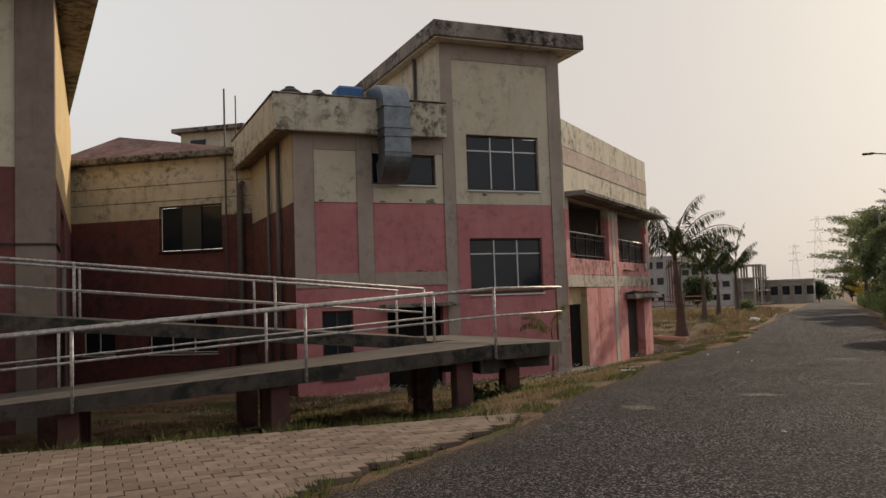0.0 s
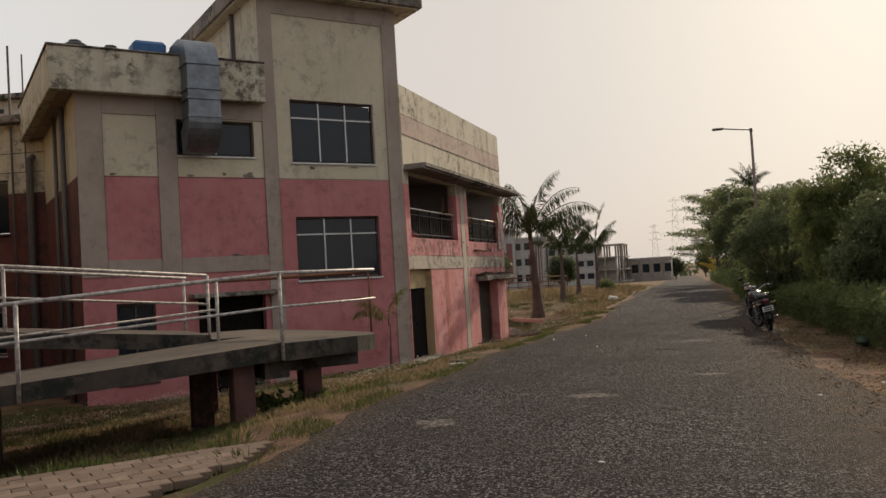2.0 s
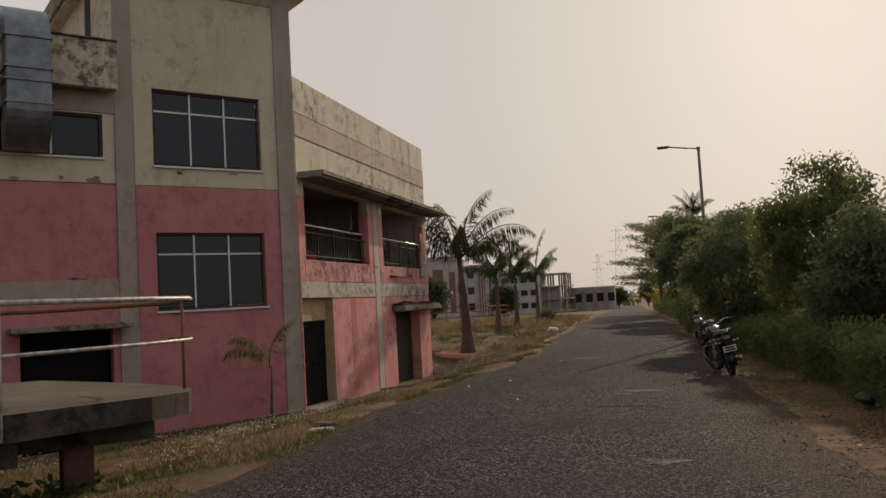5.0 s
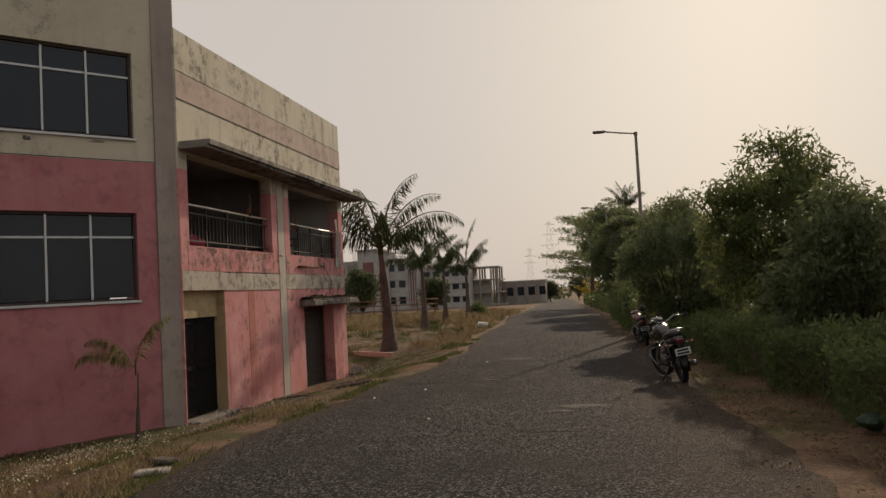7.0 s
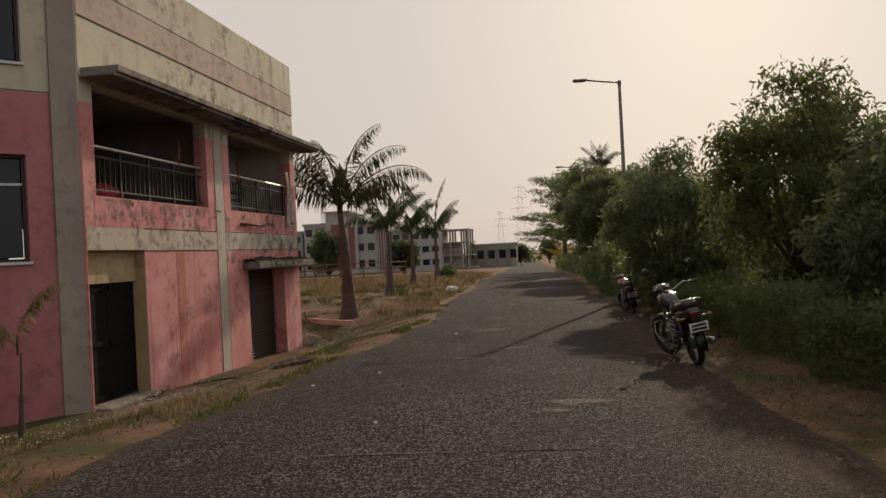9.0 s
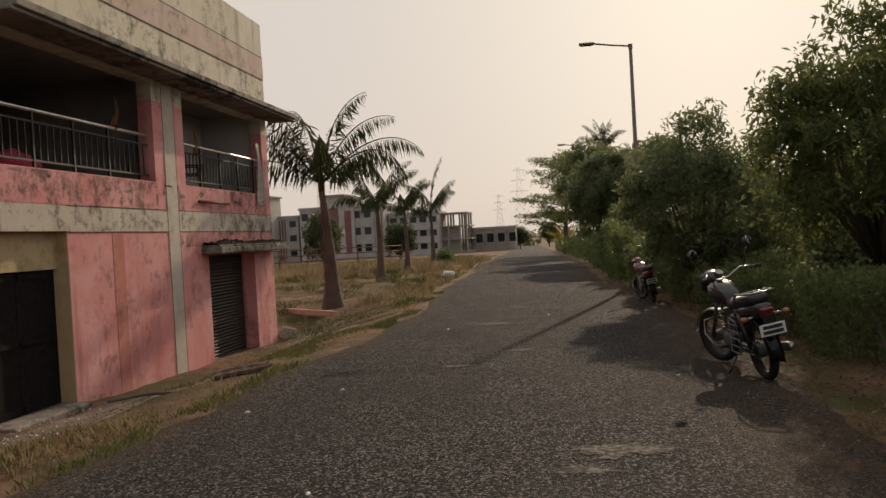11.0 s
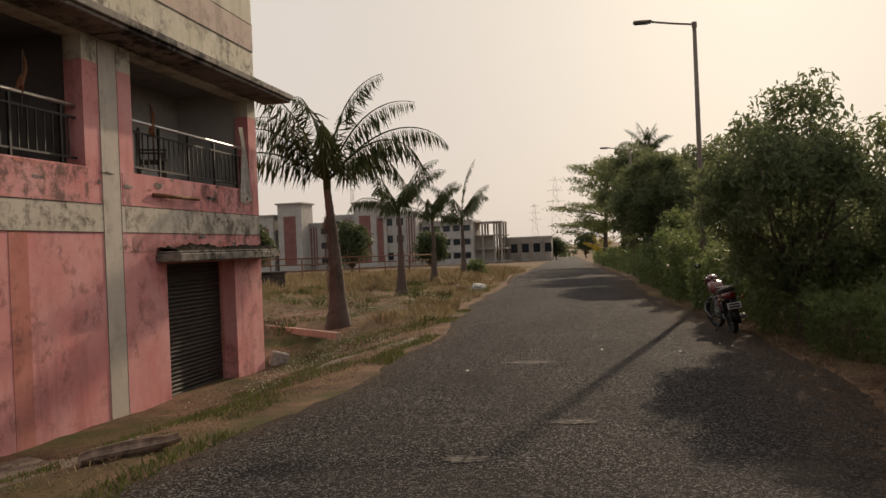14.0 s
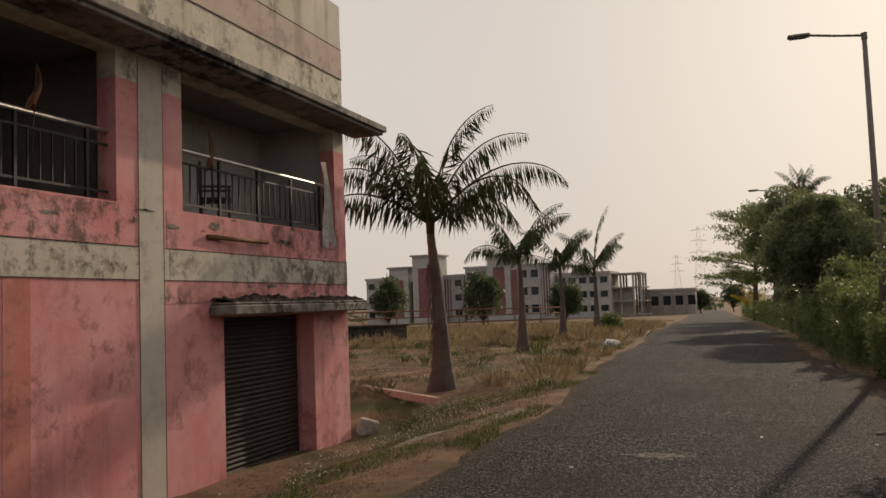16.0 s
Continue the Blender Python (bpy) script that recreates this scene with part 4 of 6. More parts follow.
def loft(bm, rows, n=14):
    """Ovals along x: (x, z centre, half width, half height, squareness)."""
    rings = []
    for x, z, w, h, q in rows:
        ring = []
        for j in range(n):
            a = 2 * math.pi * j / n
            c, s = math.cos(a), math.sin(a)
            ring.append(bm.verts.new((x, w * math.copysign(abs(c) ** q, c), z + h * math.copysign(abs(s) ** q, s))))
        rings.append(ring)
    for a, b in zip(rings, rings[1:]):
        for j in range(n):
            bm.faces.new((a[j], b[j], b[(j + 1) % n], a[(j + 1) % n]))
    bm.faces.new(rings[0])
    bm.faces.new(rings[-1][::-1])
    bmesh.ops.recalc_face_normals(bm, faces=bm.faces)
    return bm


def motorcycle(m, tank_mat, label, steer=14):
    """Points along +x, wheels touch z = 0, rear axle at x = 0, front axle at x = 1.28."""
    bike = thing("motorcycle", label, "motorcycle", m, group="parked motorcycles")
    fork = Matrix.Translation((1.28, 0, 0)) @ Matrix.Rotation(radians(steer), 4, "Z") @ Matrix.Translation((-1.28, 0, 0))

    def wheel(cx, t, drum):
        w = part("wheel", torus(bmesh.new(), 0.262, 0.012, 32, 6, 2.6, t @ Matrix.Translation((cx, 0, 0.31))), CHROME, bike, "chrome spoked wheel", True)
        part("tyre", torus(bmesh.new(), 0.268, 0.045, 32, 10, 1.05, t @ Matrix.Translation((cx, 0, 0.31))), RUBBER, w, smooth=True)
        hub = tube(bmesh.new(), [t @ Vector((cx, -0.06, 0.31)), t @ Vector((cx, 0.06, 0.31))], drum, 16)
        part("hub", hub, ENGINE, w)
        sp = bmesh.new()
        for i in range(18):
            a = 2 * math.pi * i / 18
            s = 0.04 if i % 2 else -0.04
            tube(sp, [t @ Vector((cx + drum * math.cos(a + 0.3), s, 0.31 + drum * math.sin(a + 0.3))), t @ Vector((cx + 0.255 * math.cos(a), 0, 0.31 + 0.255 * math.sin(a)))], 0.0022, 4)
        part("spoke_set", sp, CHROME, w)

    wheel(0.0, Matrix(), 0.075)
    wheel(1.28, fork, 0.065)
    for s in (-0.085, 0.085):
        bar("fork_leg", [fork @ Vector((1.28, s, 0.31)), fork @ Vector((1.13, s, 0.62)), fork @ Vector((1.0, s, 0.93))], 0.022, CHROME, bike)
    fm = bmesh.new()
    pr = [(1.28 + 0.335 * math.cos(a), 0.31 + 0.335 * math.sin(a)) for a in (radians(d) for d in range(10, 161, 15))]
    rows = [[fm.verts.new(fork @ Vector((x, y, z - abs(y) * 0.3))) for y in (-0.06, -0.035, 0, 0.035, 0.06)] for x, z in pr]
    for a, b in zip(rows, rows[1:]):
        for j in range(4):
            fm.faces.new((a[j], a[j + 1], b[j + 1], b[j]))
    bmesh.ops.solidify(fm, geom=fm.faces, thickness=0.006)
    part("front_mudguard", fm, CHROME, bike, smooth=True)
    rm = bmesh.new()
    pr = [(0.36 * math.cos(a), 0.31 + 0.36 * math.sin(a)) for a in (radians(d) for d in range(40, 196, 15))]
    rows = [[rm.verts.new((x, y, z - abs(y) * 0.35)) for y in (-0.075, -0.04, 0, 0.04, 0.075)] for x, z in pr]
    for a, b in zip(rows, rows[1:]):
        for j in range(4):
            rm.faces.new((a[j], a[j + 1], b[j + 1], b[j]))
    bmesh.ops.solidify(rm, geom=rm.faces, thickness=0.006)
    part("rear_mudguard", rm, BODY_BLACK, bike, smooth=True)
    part("fuel_tank", loft(bmesh.new(), [(0.50, 0.80, 0.06, 0.05, 0.8), (0.56, 0.82, 0.11, 0.09, 0.8), (0.70, 0.85, 0.145, 0.125, 0.75), (0.86, 0.87, 0.15, 0.13, 0.75), (0.96, 0.87, 0.12, 0.11, 0.8), (1.02, 0.87, 0.05, 0.05, 0.9)]), tank_mat, bike, smooth=True)
    part("tank_cap", tube(bmesh.new(), [(0.8, 0, 0.99), (0.8, 0, 1.012)], 0.04, 12), CHROME, bike)
    part("seat", loft(bmesh.new(), [(-0.24, 0.86, 0.07, 0.03, 0.7), (-0.18, 0.86, 0.12, 0.055, 0.7), (0.05, 0.83, 0.135, 0.06, 0.7), (0.25, 0.79, 0.13, 0.06, 0.7), (0.45, 0.78, 0.10, 0.055, 0.7), (0.55, 0.80, 0.07, 0.04, 0.8)]), SEAT_MAT, bike, smooth=True)
    part("tail_cowl", loft(bmesh.new(), [(-0.34, 0.76, 0.05, 0.05, 0.7), (-0.28, 0.76, 0.10, 0.07, 0.7), (-0.05, 0.74, 0.12, 0.07, 0.7), (0.25, 0.70, 0.12, 0.08, 0.7), (0.36, 0.68, 0.08, 0.05, 0.8)]), tank_mat, bike, smooth=True)
    part("engine", boxes((0.48, 0.78, -0.12, 0.12, 0.26, 0.46), bevel=0.04), ENGINE, bike)
    fins = bmesh.new()
    for i in range(7):
        box(fins, 0.62 + i * 0.006, 0.80 + i * 0.006, -0.09, 0.09, 0.47 + i * 0.03, 0.488 + i * 0.03)
    box(fins, 0.65, 0.79, -0.06, 0.06, 0.46, 0.69, bevel=0.01)
    part("cylinder", fins, ENGINE, bike)
    part("crank_cover", ellipsoid(bmesh.new(), (0.58, 0.12, 0.35), (0.13, 0.04, 0.10)), ENGINE, bike, smooth=True)
    for pts in ([(1.0, 0, 0.86), (0.84, 0, 0.45), (0.78, 0, 0.24)], [(1.0, 0, 0.80), (0.45, 0, 0.70), (-0.28, 0, 0.74)], [(0.45, 0, 0.70), (0.40, 0, 0.28)], [(0.78, 0, 0.24), (0.40, 0, 0.26)]):
        bar("frame_tube", pts, 0.02, BODY_BLACK, bike)
    for s in (-0.1, 0.1):
        bar("swing_arm", [(0.42, s * 0.8, 0.33), (0.0, s, 0.31)], 0.02, BODY_BLACK, bike)
        bar("shock_absorber", [(0.02, s, 0.34), (0.14, s * 1.1, 0.70)], 0.026, BODY_BLACK, bike)
        bar("foot_peg", [(0.45, s, 0.33), (0.45, s * 2.6, 0.34)], 0.014, RUBBER, bike)
        part("side_panel", ellipsoid(bmesh.new(), (0.30, s * 1.05, 0.58), (0.14, 0.03, 0.11)), tank_mat, bike, smooth=True)
        ind = bar("indicator_stalk", [(-0.26, s * 0.6, 0.70), (-0.28, s * 1.9, 0.70)], 0.012, CHROME, bike)
        part("indicator_lens", ellipsoid(bmesh.new(), (-0.29, s * 2.1, 0.70), (0.035, 0.04, 0.03)), LENS_AMBER, ind, smooth=True)
    bar("exhaust", [(0.86, -0.06, 0.55), (0.92, -0.10, 0.36), (0.80, -0.13, 0.24), (0.45, -0.15, 0.24), (0.38, -0.16, 0.26)], 0.02, CHROME, bike)
    part("muffler", tube(bmesh.new(), [(0.40, -0.16, 0.26), (0.30, -0.165, 0.28), (-0.25, -0.18, 0.34), (-0.33, -0.18, 0.35)], 0.05, 12, [0.025, 0.05, 0.052, 0.03]), CHROME, bike, smooth=True)
    part("chain_case", boxes((-0.05, 0.48, 0.07, 0.10, 0.27, 0.38), bevel=0.02), BODY_BLACK, bike)
    # carrier and saree guard
    bar("rear_carrier", [(0.12, -0.14, 0.83), (-0.02, -0.15, 0.92), (-0.32, -0.12, 0.94), (-0.34, 0.0, 0.94), (-0.32, 0.12, 0.94), (-0.02, 0.15, 0.92), (0.12, 0.14, 0.83)], 0.012, CHROME, bike)
    bar("carrier_bar", [(-0.16, -0.13, 0.935), (-0.16, 0.13, 0.935)], 0.009, CHROME, bike)
    bar("saree_guard", [(0.30, 0.17, 0.66), (0.06, 0.19, 0.64), (-0.02, 0.2, 0.42), (0.06, 0.2, 0.30), (0.34, 0.19, 0.30), (0.30, 0.17, 0.66)], 0.008, CHROME, bike)
    for z in (0.37, 0.45, 0.53, 0.6):
        bar("guard_bar", [(0.0, 0.195, z), (0.31, 0.185, z)], 0.005, CHROME, bike)
    bar("crash_guard", [(0.86, 0.05, 0.60), (0.90, 0.24, 0.58), (0.88, 0.27, 0.44), (0.80, 0.22, 0.30), (0.74, 0.05, 0.26)], 0.013, CHROME, bike)
    bar("crash_guard", [(0.86, -0.05, 0.60), (0.90, -0.24, 0.58), (0.88, -0.27, 0.44), (0.80, -0.22, 0.30), (0.74, -0.05, 0.26)], 0.013, CHROME, bike)
    # steering head
    bar("handlebar", [fork @ Vector(p) for p in ((0.86, 0.36, 1.04), (0.96, 0.24, 1.06), (1.0, 0.08, 0.98), (1.0, -0.08, 0.98), (0.96, -0.24, 1.06), (0.86, -0.36, 1.04))], 0.013, CHROME, bike)
    for s in (-1, 1):
        bar("grip", [fork @ Vector((0.89, s * 0.33, 1.045)), fork @ Vector((0.83, s * 0.43, 1.03))], 0.018, RUBBER, bike)
        stalk = bar("mirror_stalk", [fork @ Vector((0.93, s * 0.27, 1.06)), fork @ Vector((0.95, s * 0.36, 1.22)), fork @ Vector((0.93, s * 0.39, 1.29))], 0.006, BODY_BLACK, bike)
        part("mirror", ellipsoid(bmesh.new(), fork @ Vector((0.935, s * 0.40, 1.33)), (0.022, 0.06, 0.055)), BODY_BLACK, stalk, smooth=True)
        part("mirror_glass", tube(bmesh.new(), [fork @ Vector((0.918, s * 0.40, 1.33)), fork @ Vector((0.911, s * 0.40, 1.33))], 0.045, 14), MIRROR, stalk)
    part("headlamp", ellipsoid(bmesh.new(), fork @ Vector((1.13, 0, 0.90)), (0.075, 0.09, 0.09)), BODY_BLACK, bike, smooth=True)
    part("headlamp_lens", tube(bmesh.new(), [fork @ Vector((1.17, 0, 0.90)), fork @ Vector((1.205, 0, 0.90))], 0.08, 18), MIRROR, bike)
    part("fairing", loft(bmesh.new(), [(0.98, 1.0, 0.09, 0.05, 0.8), (1.08, 1.0, 0.13, 0.10, 0.8), (1.15, 0.95, 0.12, 0.10, 0.8), (1.18, 0.9, 0.09, 0.08, 0.8)]), tank_mat, bike, smooth=True)
    part("speedometer", tube(bmesh.new(), [fork @ Vector((1.02, 0.05, 1.0)), fork @ Vector((0.98, 0.05, 1.07))], 0.05, 14), CHROME, bike)
    # tail
    part("tail_lamp", boxes((-0.38, -0.33, -0.07, 0.07, 0.68, 0.79), bevel=0.02), LENS_RED, bike)
    plate = part("number_plate", boxes((-0.415, -0.405, -0.125, 0.125, 0.52, 0.635)), PLATE, bike, "white plate with dark bars")
    for y0, y1, z in ((-0.095, 0.095, 0.602), (-0.10, 0.10, 0.553)):
        part("bar", boxes((-0.419, -0.415, y0, y1, z - 0.016, z + 0.016)), INK, plate)
    part("plate_bracket", boxes((-0.405, -0.33, -0.05, 0.05, 0.5, 0.72)), BODY_BLACK, bike)
    bar("side_stand", [(0.42, 0.10, 0.26), (0.36, 0.30, 0.02)], 0.012, BODY_BLACK, bike)
    bar("brake_cable", [fork @ Vector((0.92, 0.3, 1.05)), fork @ Vector((1.08, 0.2, 1.0)), (1.04, 0.03, 0.75)], 0.005, RUBBER, bike, sides=5)
    return bike


def parked(x, y, yaw, lean):
    z = max(ground_level(x, y), road_level(y) + 0.012)
    return Matrix.Translation((x, y, z - 0.005)) @ Matrix.Rotation(radians(yaw), 4, "Z") @ Matrix.Rotation(radians(-lean), 4, "X")


motorcycle(parked(1.97, 24.0, 96.5, 10), BODY_BLACK, "dusty black motorcycle on its side stand beside the hedge", 22)
motorcycle(parked(2.5, 35.6, 93, 9), BODY_RED, "maroon and grey motorcycle parked at the road edge", 20)



# ---- plants ----
rng = np.random.default_rng(7)


def blades(name, base, direction, side, material, parent=None, bend=0.0, smooth_=False):
    """Many small pointed leaves as one mesh: base points, leaf vectors and half-width vectors."""
    n = len(base)
    mid = base + direction * 0.5
    up = np.cross(side, direction)
    up /= np.linalg.norm(up, axis=1, keepdims=True) + 1e-9
    ln = np.linalg.norm(direction, axis=1, keepdims=True)
    co = np.empty((n, 4, 3))
    co[:, 0], co[:, 2] = base, base + direction
    co[:, 1], co[:, 3] = mid + side + up * ln * bend, mid - side + up * ln * bend
    idx = np.arange(n)[:, None] * 4
    tri = np.concatenate([idx + np.array([[0, 1, 2]]), idx + np.array([[0, 2, 3]])], 1).reshape(-1)
    me = bpy.data.meshes.new(name)
    me.vertices.add(n * 4)
    me.vertices.foreach_set("co", co.reshape(-1))
    me.loops.add(n * 6)
    me.loops.foreach_set("vertex_index", tri.astype(np.int32))
    me.polygons.add(n * 2)
    me.polygons.foreach_set("loop_start", np.arange(0, n * 6, 3, dtype=np.int32))
    me.update(calc_edges=True)
    me.materials.append(material)
    ob = new(name, me)
    if parent is not None:
        ob.parent = parent
    return ob


def unit(v):
    return v / (np.linalg.norm(v, axis=1, keepdims=True) + 1e-9)


def leaf_set(points, length, width, droop=0.4, spread=1.0):
    n = len(points)
    d = unit(rng.normal(size=(n, 3)) * spread + np.array([0, 0, -droop]))
    s = unit(np.cross(d, rng.normal(size=(n, 3))))
    k = rng.uniform(0.65, 1.25, (n, 1))
    return points, d * length * k, s * width * k * 0.5


def clumps(centres, radii, per):
    c = np.repeat(centres, per, axis=0)
    r = np.repeat(radii, per)[:, None]
    p = unit(rng.normal(size=(len(c), 3))) * (rng.uniform(0.25, 1.0, (len(c), 1)) ** 0.6)
    return c + p * r * np.array([1, 1, 0.8])


def crown_centres(n, size, squash=0.75, hollow=0.45):
    p = unit(rng.normal(size=(n, 3)))
    p[:, 2] = np.where(p[:, 2] < -0.88, -p[:, 2] * 0.5, p[:, 2])
    rad = rng.uniform(hollow, 1.0, (n, 1)) ** 0.7
    wob = 1 + 0.12 * np.sin(p[:, :1] * 4 + p[:, 1:2] * 3 + rng.uniform(0, 6))
    return p * rad * wob * size * np.array([1, 1, squash])


def tree(x, y, height, spread, leaf_len, leaf_wid, n_clumps, per, label, mat, clump_r=0.42, trunk_h=0.3, squash=0.8, group="roadside trees", bark=BARK):
    z0 = ground_level(x, y)
    t = thing("tree", label, "tree", Matrix.Translation((x, y, z0)), group=group)
    cz = height - spread * squash
    cs = crown_centres(n_clumps, spread - clump_r * 0.5, squash) + np.array([0, 0, cz])
    bm = bmesh.new()
    th = height * trunk_h
    lean = Vector((random.uniform(-0.2, 0.2), random.uniform(-0.2, 0.2), 0))
    fork_pt = lean + Vector((0, 0, th))
    tube(bm, [(0, 0, -0.2), lean * 0.4 + Vector((0, 0, th * 0.5)), fork_pt], 0.1, 9, [height * 0.034, height * 0.026, height * 0.022])
    part("trunk", bm, bark, t, smooth=True)
    limbs = bmesh.new()
    order = np.argsort(rng.uniform(size=n_clumps))[: min(22, n_clumps)]
    for i in order:
        c = Vector(cs[i])
        mid = fork_pt.lerp(c, 0.5) + Vector((random.uniform(-0.2, 0.2), random.uniform(-0.2, 0.2), random.uniform(-0.05, 0.25)))
        tube(limbs, [fork_pt - Vector((0, 0, 0.15)), mid, c], 0.03, 5, [height * 0.012, height * 0.007, 0.008])
    part("branch_system", limbs, bark, t, smooth=True)
    pts = clumps(cs, rng.uniform(0.7, 1.25, n_clumps) * clump_r, per)
    blades("crown", *leaf_set(pts, leaf_len, leaf_wid, 0.8), mat, t, bend=0.06)
    return t


MANGO = "bushy dark green mango tree behind the clipped hedge"
LEAFY = dict(clump_r=0.4, trunk_h=0.2, squash=1.05)
tree(4.6, 23.0, 3.2, 1.5, 0.135, 0.045, 120, 150, MANGO, LEAF_MANGO, **LEAFY)
tree(4.8, 28.4, 5.0, 1.95, 0.15, 0.046, 180, 125, "mango tree with yellow-green young leaves over the hedge", LEAF_LIGHT, **LEAFY)
dark = tree(3.5, 34.6, 4.5, 1.95, 0.14, 0.048, 180, 130, MANGO, LEAF_MANGO, **LEAFY)
tree(5.6, 40.5, 3.9, 1.8, 0.15, 0.06, 120, 160, MANGO, LEAF_MANGO, **LEAFY)
for x, y in ((7.7, 27.5), (6.7, 32.5), (8.2, 39), (8.4, 46), (12.0, 31), (11.7, 42), (7.2, 51), (8.5, 58), (15.5, 36)):
    copy_thing(dark, Matrix.Translation((x, y, ground_level(x, y) - 0.6)) @ Matrix.Rotation(random.uniform(0, 6.28), 4, "Z"))
# shaded undergrowth behind the hedge
cs = np.stack([rng.uniform(4.6, 9.5, 260), rng.uniform(14, 60, 260), np.zeros(260)], 1)
cs[:, 2] = [ground_level(a, b) + h for a, b, h in zip(cs[:, 0], cs[:, 1], rng.uniform(0.2, 1.5, 260))]
tagged(blades("undergrowth", *leaf_set(clumps(cs, rng.uniform(0.5, 0.8, 260), 130), 0.2, 0.07), LEAF_MANGO), "tangled dark undergrowth below the trees", "undergrowth", kind="stuff")
# farther along the road
tree(5.4, 80, 9.6, 3.9, 0.34, 0.11, 120, 130, "dense round dark tree beside the far road", LEAF_MANGO, 0.8, squash=0.85)
tree(8.5, 74, 8.4, 3.2, 0.34, 0.11, 90, 120, "dense round dark tree beside the far road", LEAF_MANGO, 0.8)
tree(4.3, 63, 6.6, 2.85, 0.22, 0.08, 200, 170, "dense round dark tree beside the far road", LEAF_MANGO, 0.55, trunk_h=0.2, squash=0.9)
tree(4.4, 54, 3.4, 2.0, 0.22, 0.07, 70, 130, "rounded clipped bush-like tree", LEAF_HEDGE, 0.5, trunk_h=0.15, squash=0.85)


def layered_tree(x, y, h):
    """Rain tree with flat spreading tiers of fine foliage."""
    z0 = ground_level(x, y)
    t = thing("tree", "tall airy tree with flat spreading layers of leaves", "tree", Matrix.Translation((x, y, z0)), group="roadside trees")
    part("trunk", tube(bmesh.new(), [(0, 0, -0.2), (0.2, 0, h * 0.35), (0.5, 0, h * 0.7), (0.6, 0, h * 0.92)], 0.2, 8, [0.28, 0.22, 0.13, 0.05]), BARK, t, smooth=True)
    limbs, cs = bmesh.new(), []
    for i in range(34):
        a, zz = random.uniform(0, 6.28), random.uniform(0.25, 0.95)
        ln = random.uniform(0.35, 1.0) * h * (0.46 if zz < 0.8 else 0.3)
        p0 = Vector((0.4 * zz, 0, h * zz * 0.85))
        p1 = Vector((math.cos(a) * ln, math.sin(a) * ln, h * zz + random.uniform(-0.2, 0.5)))
        tube(limbs, [p0, p0.lerp(p1, 0.5) + Vector((0, 0, 0.25)), p1], 0.05, 5, [0.07, 0.045, 0.012])
        for k in (0.5, 0.66, 0.8, 0.92, 1.0):
            q = p0.lerp(p1, k)
            cs.append((q.x + random.uniform(-0.3, 0.3), q.y + random.uniform(-0.3, 0.3), q.z + 0.15))
    part("branch_system", limbs, BARK, t, smooth=True)
    c = np.array(cs)
    cc = np.repeat(c, 70, axis=0)
    pts = cc + rng.normal(size=cc.shape) * np.array([0.55, 0.55, 0.13])
    blades("crown", *leaf_set(pts, 0.26, 0.10, 0.1), LEAF_LIGHT, t)
    return t


layered_tree(3.6, 112, 12.5)
layered_tree(4.6, 98, 10.5)


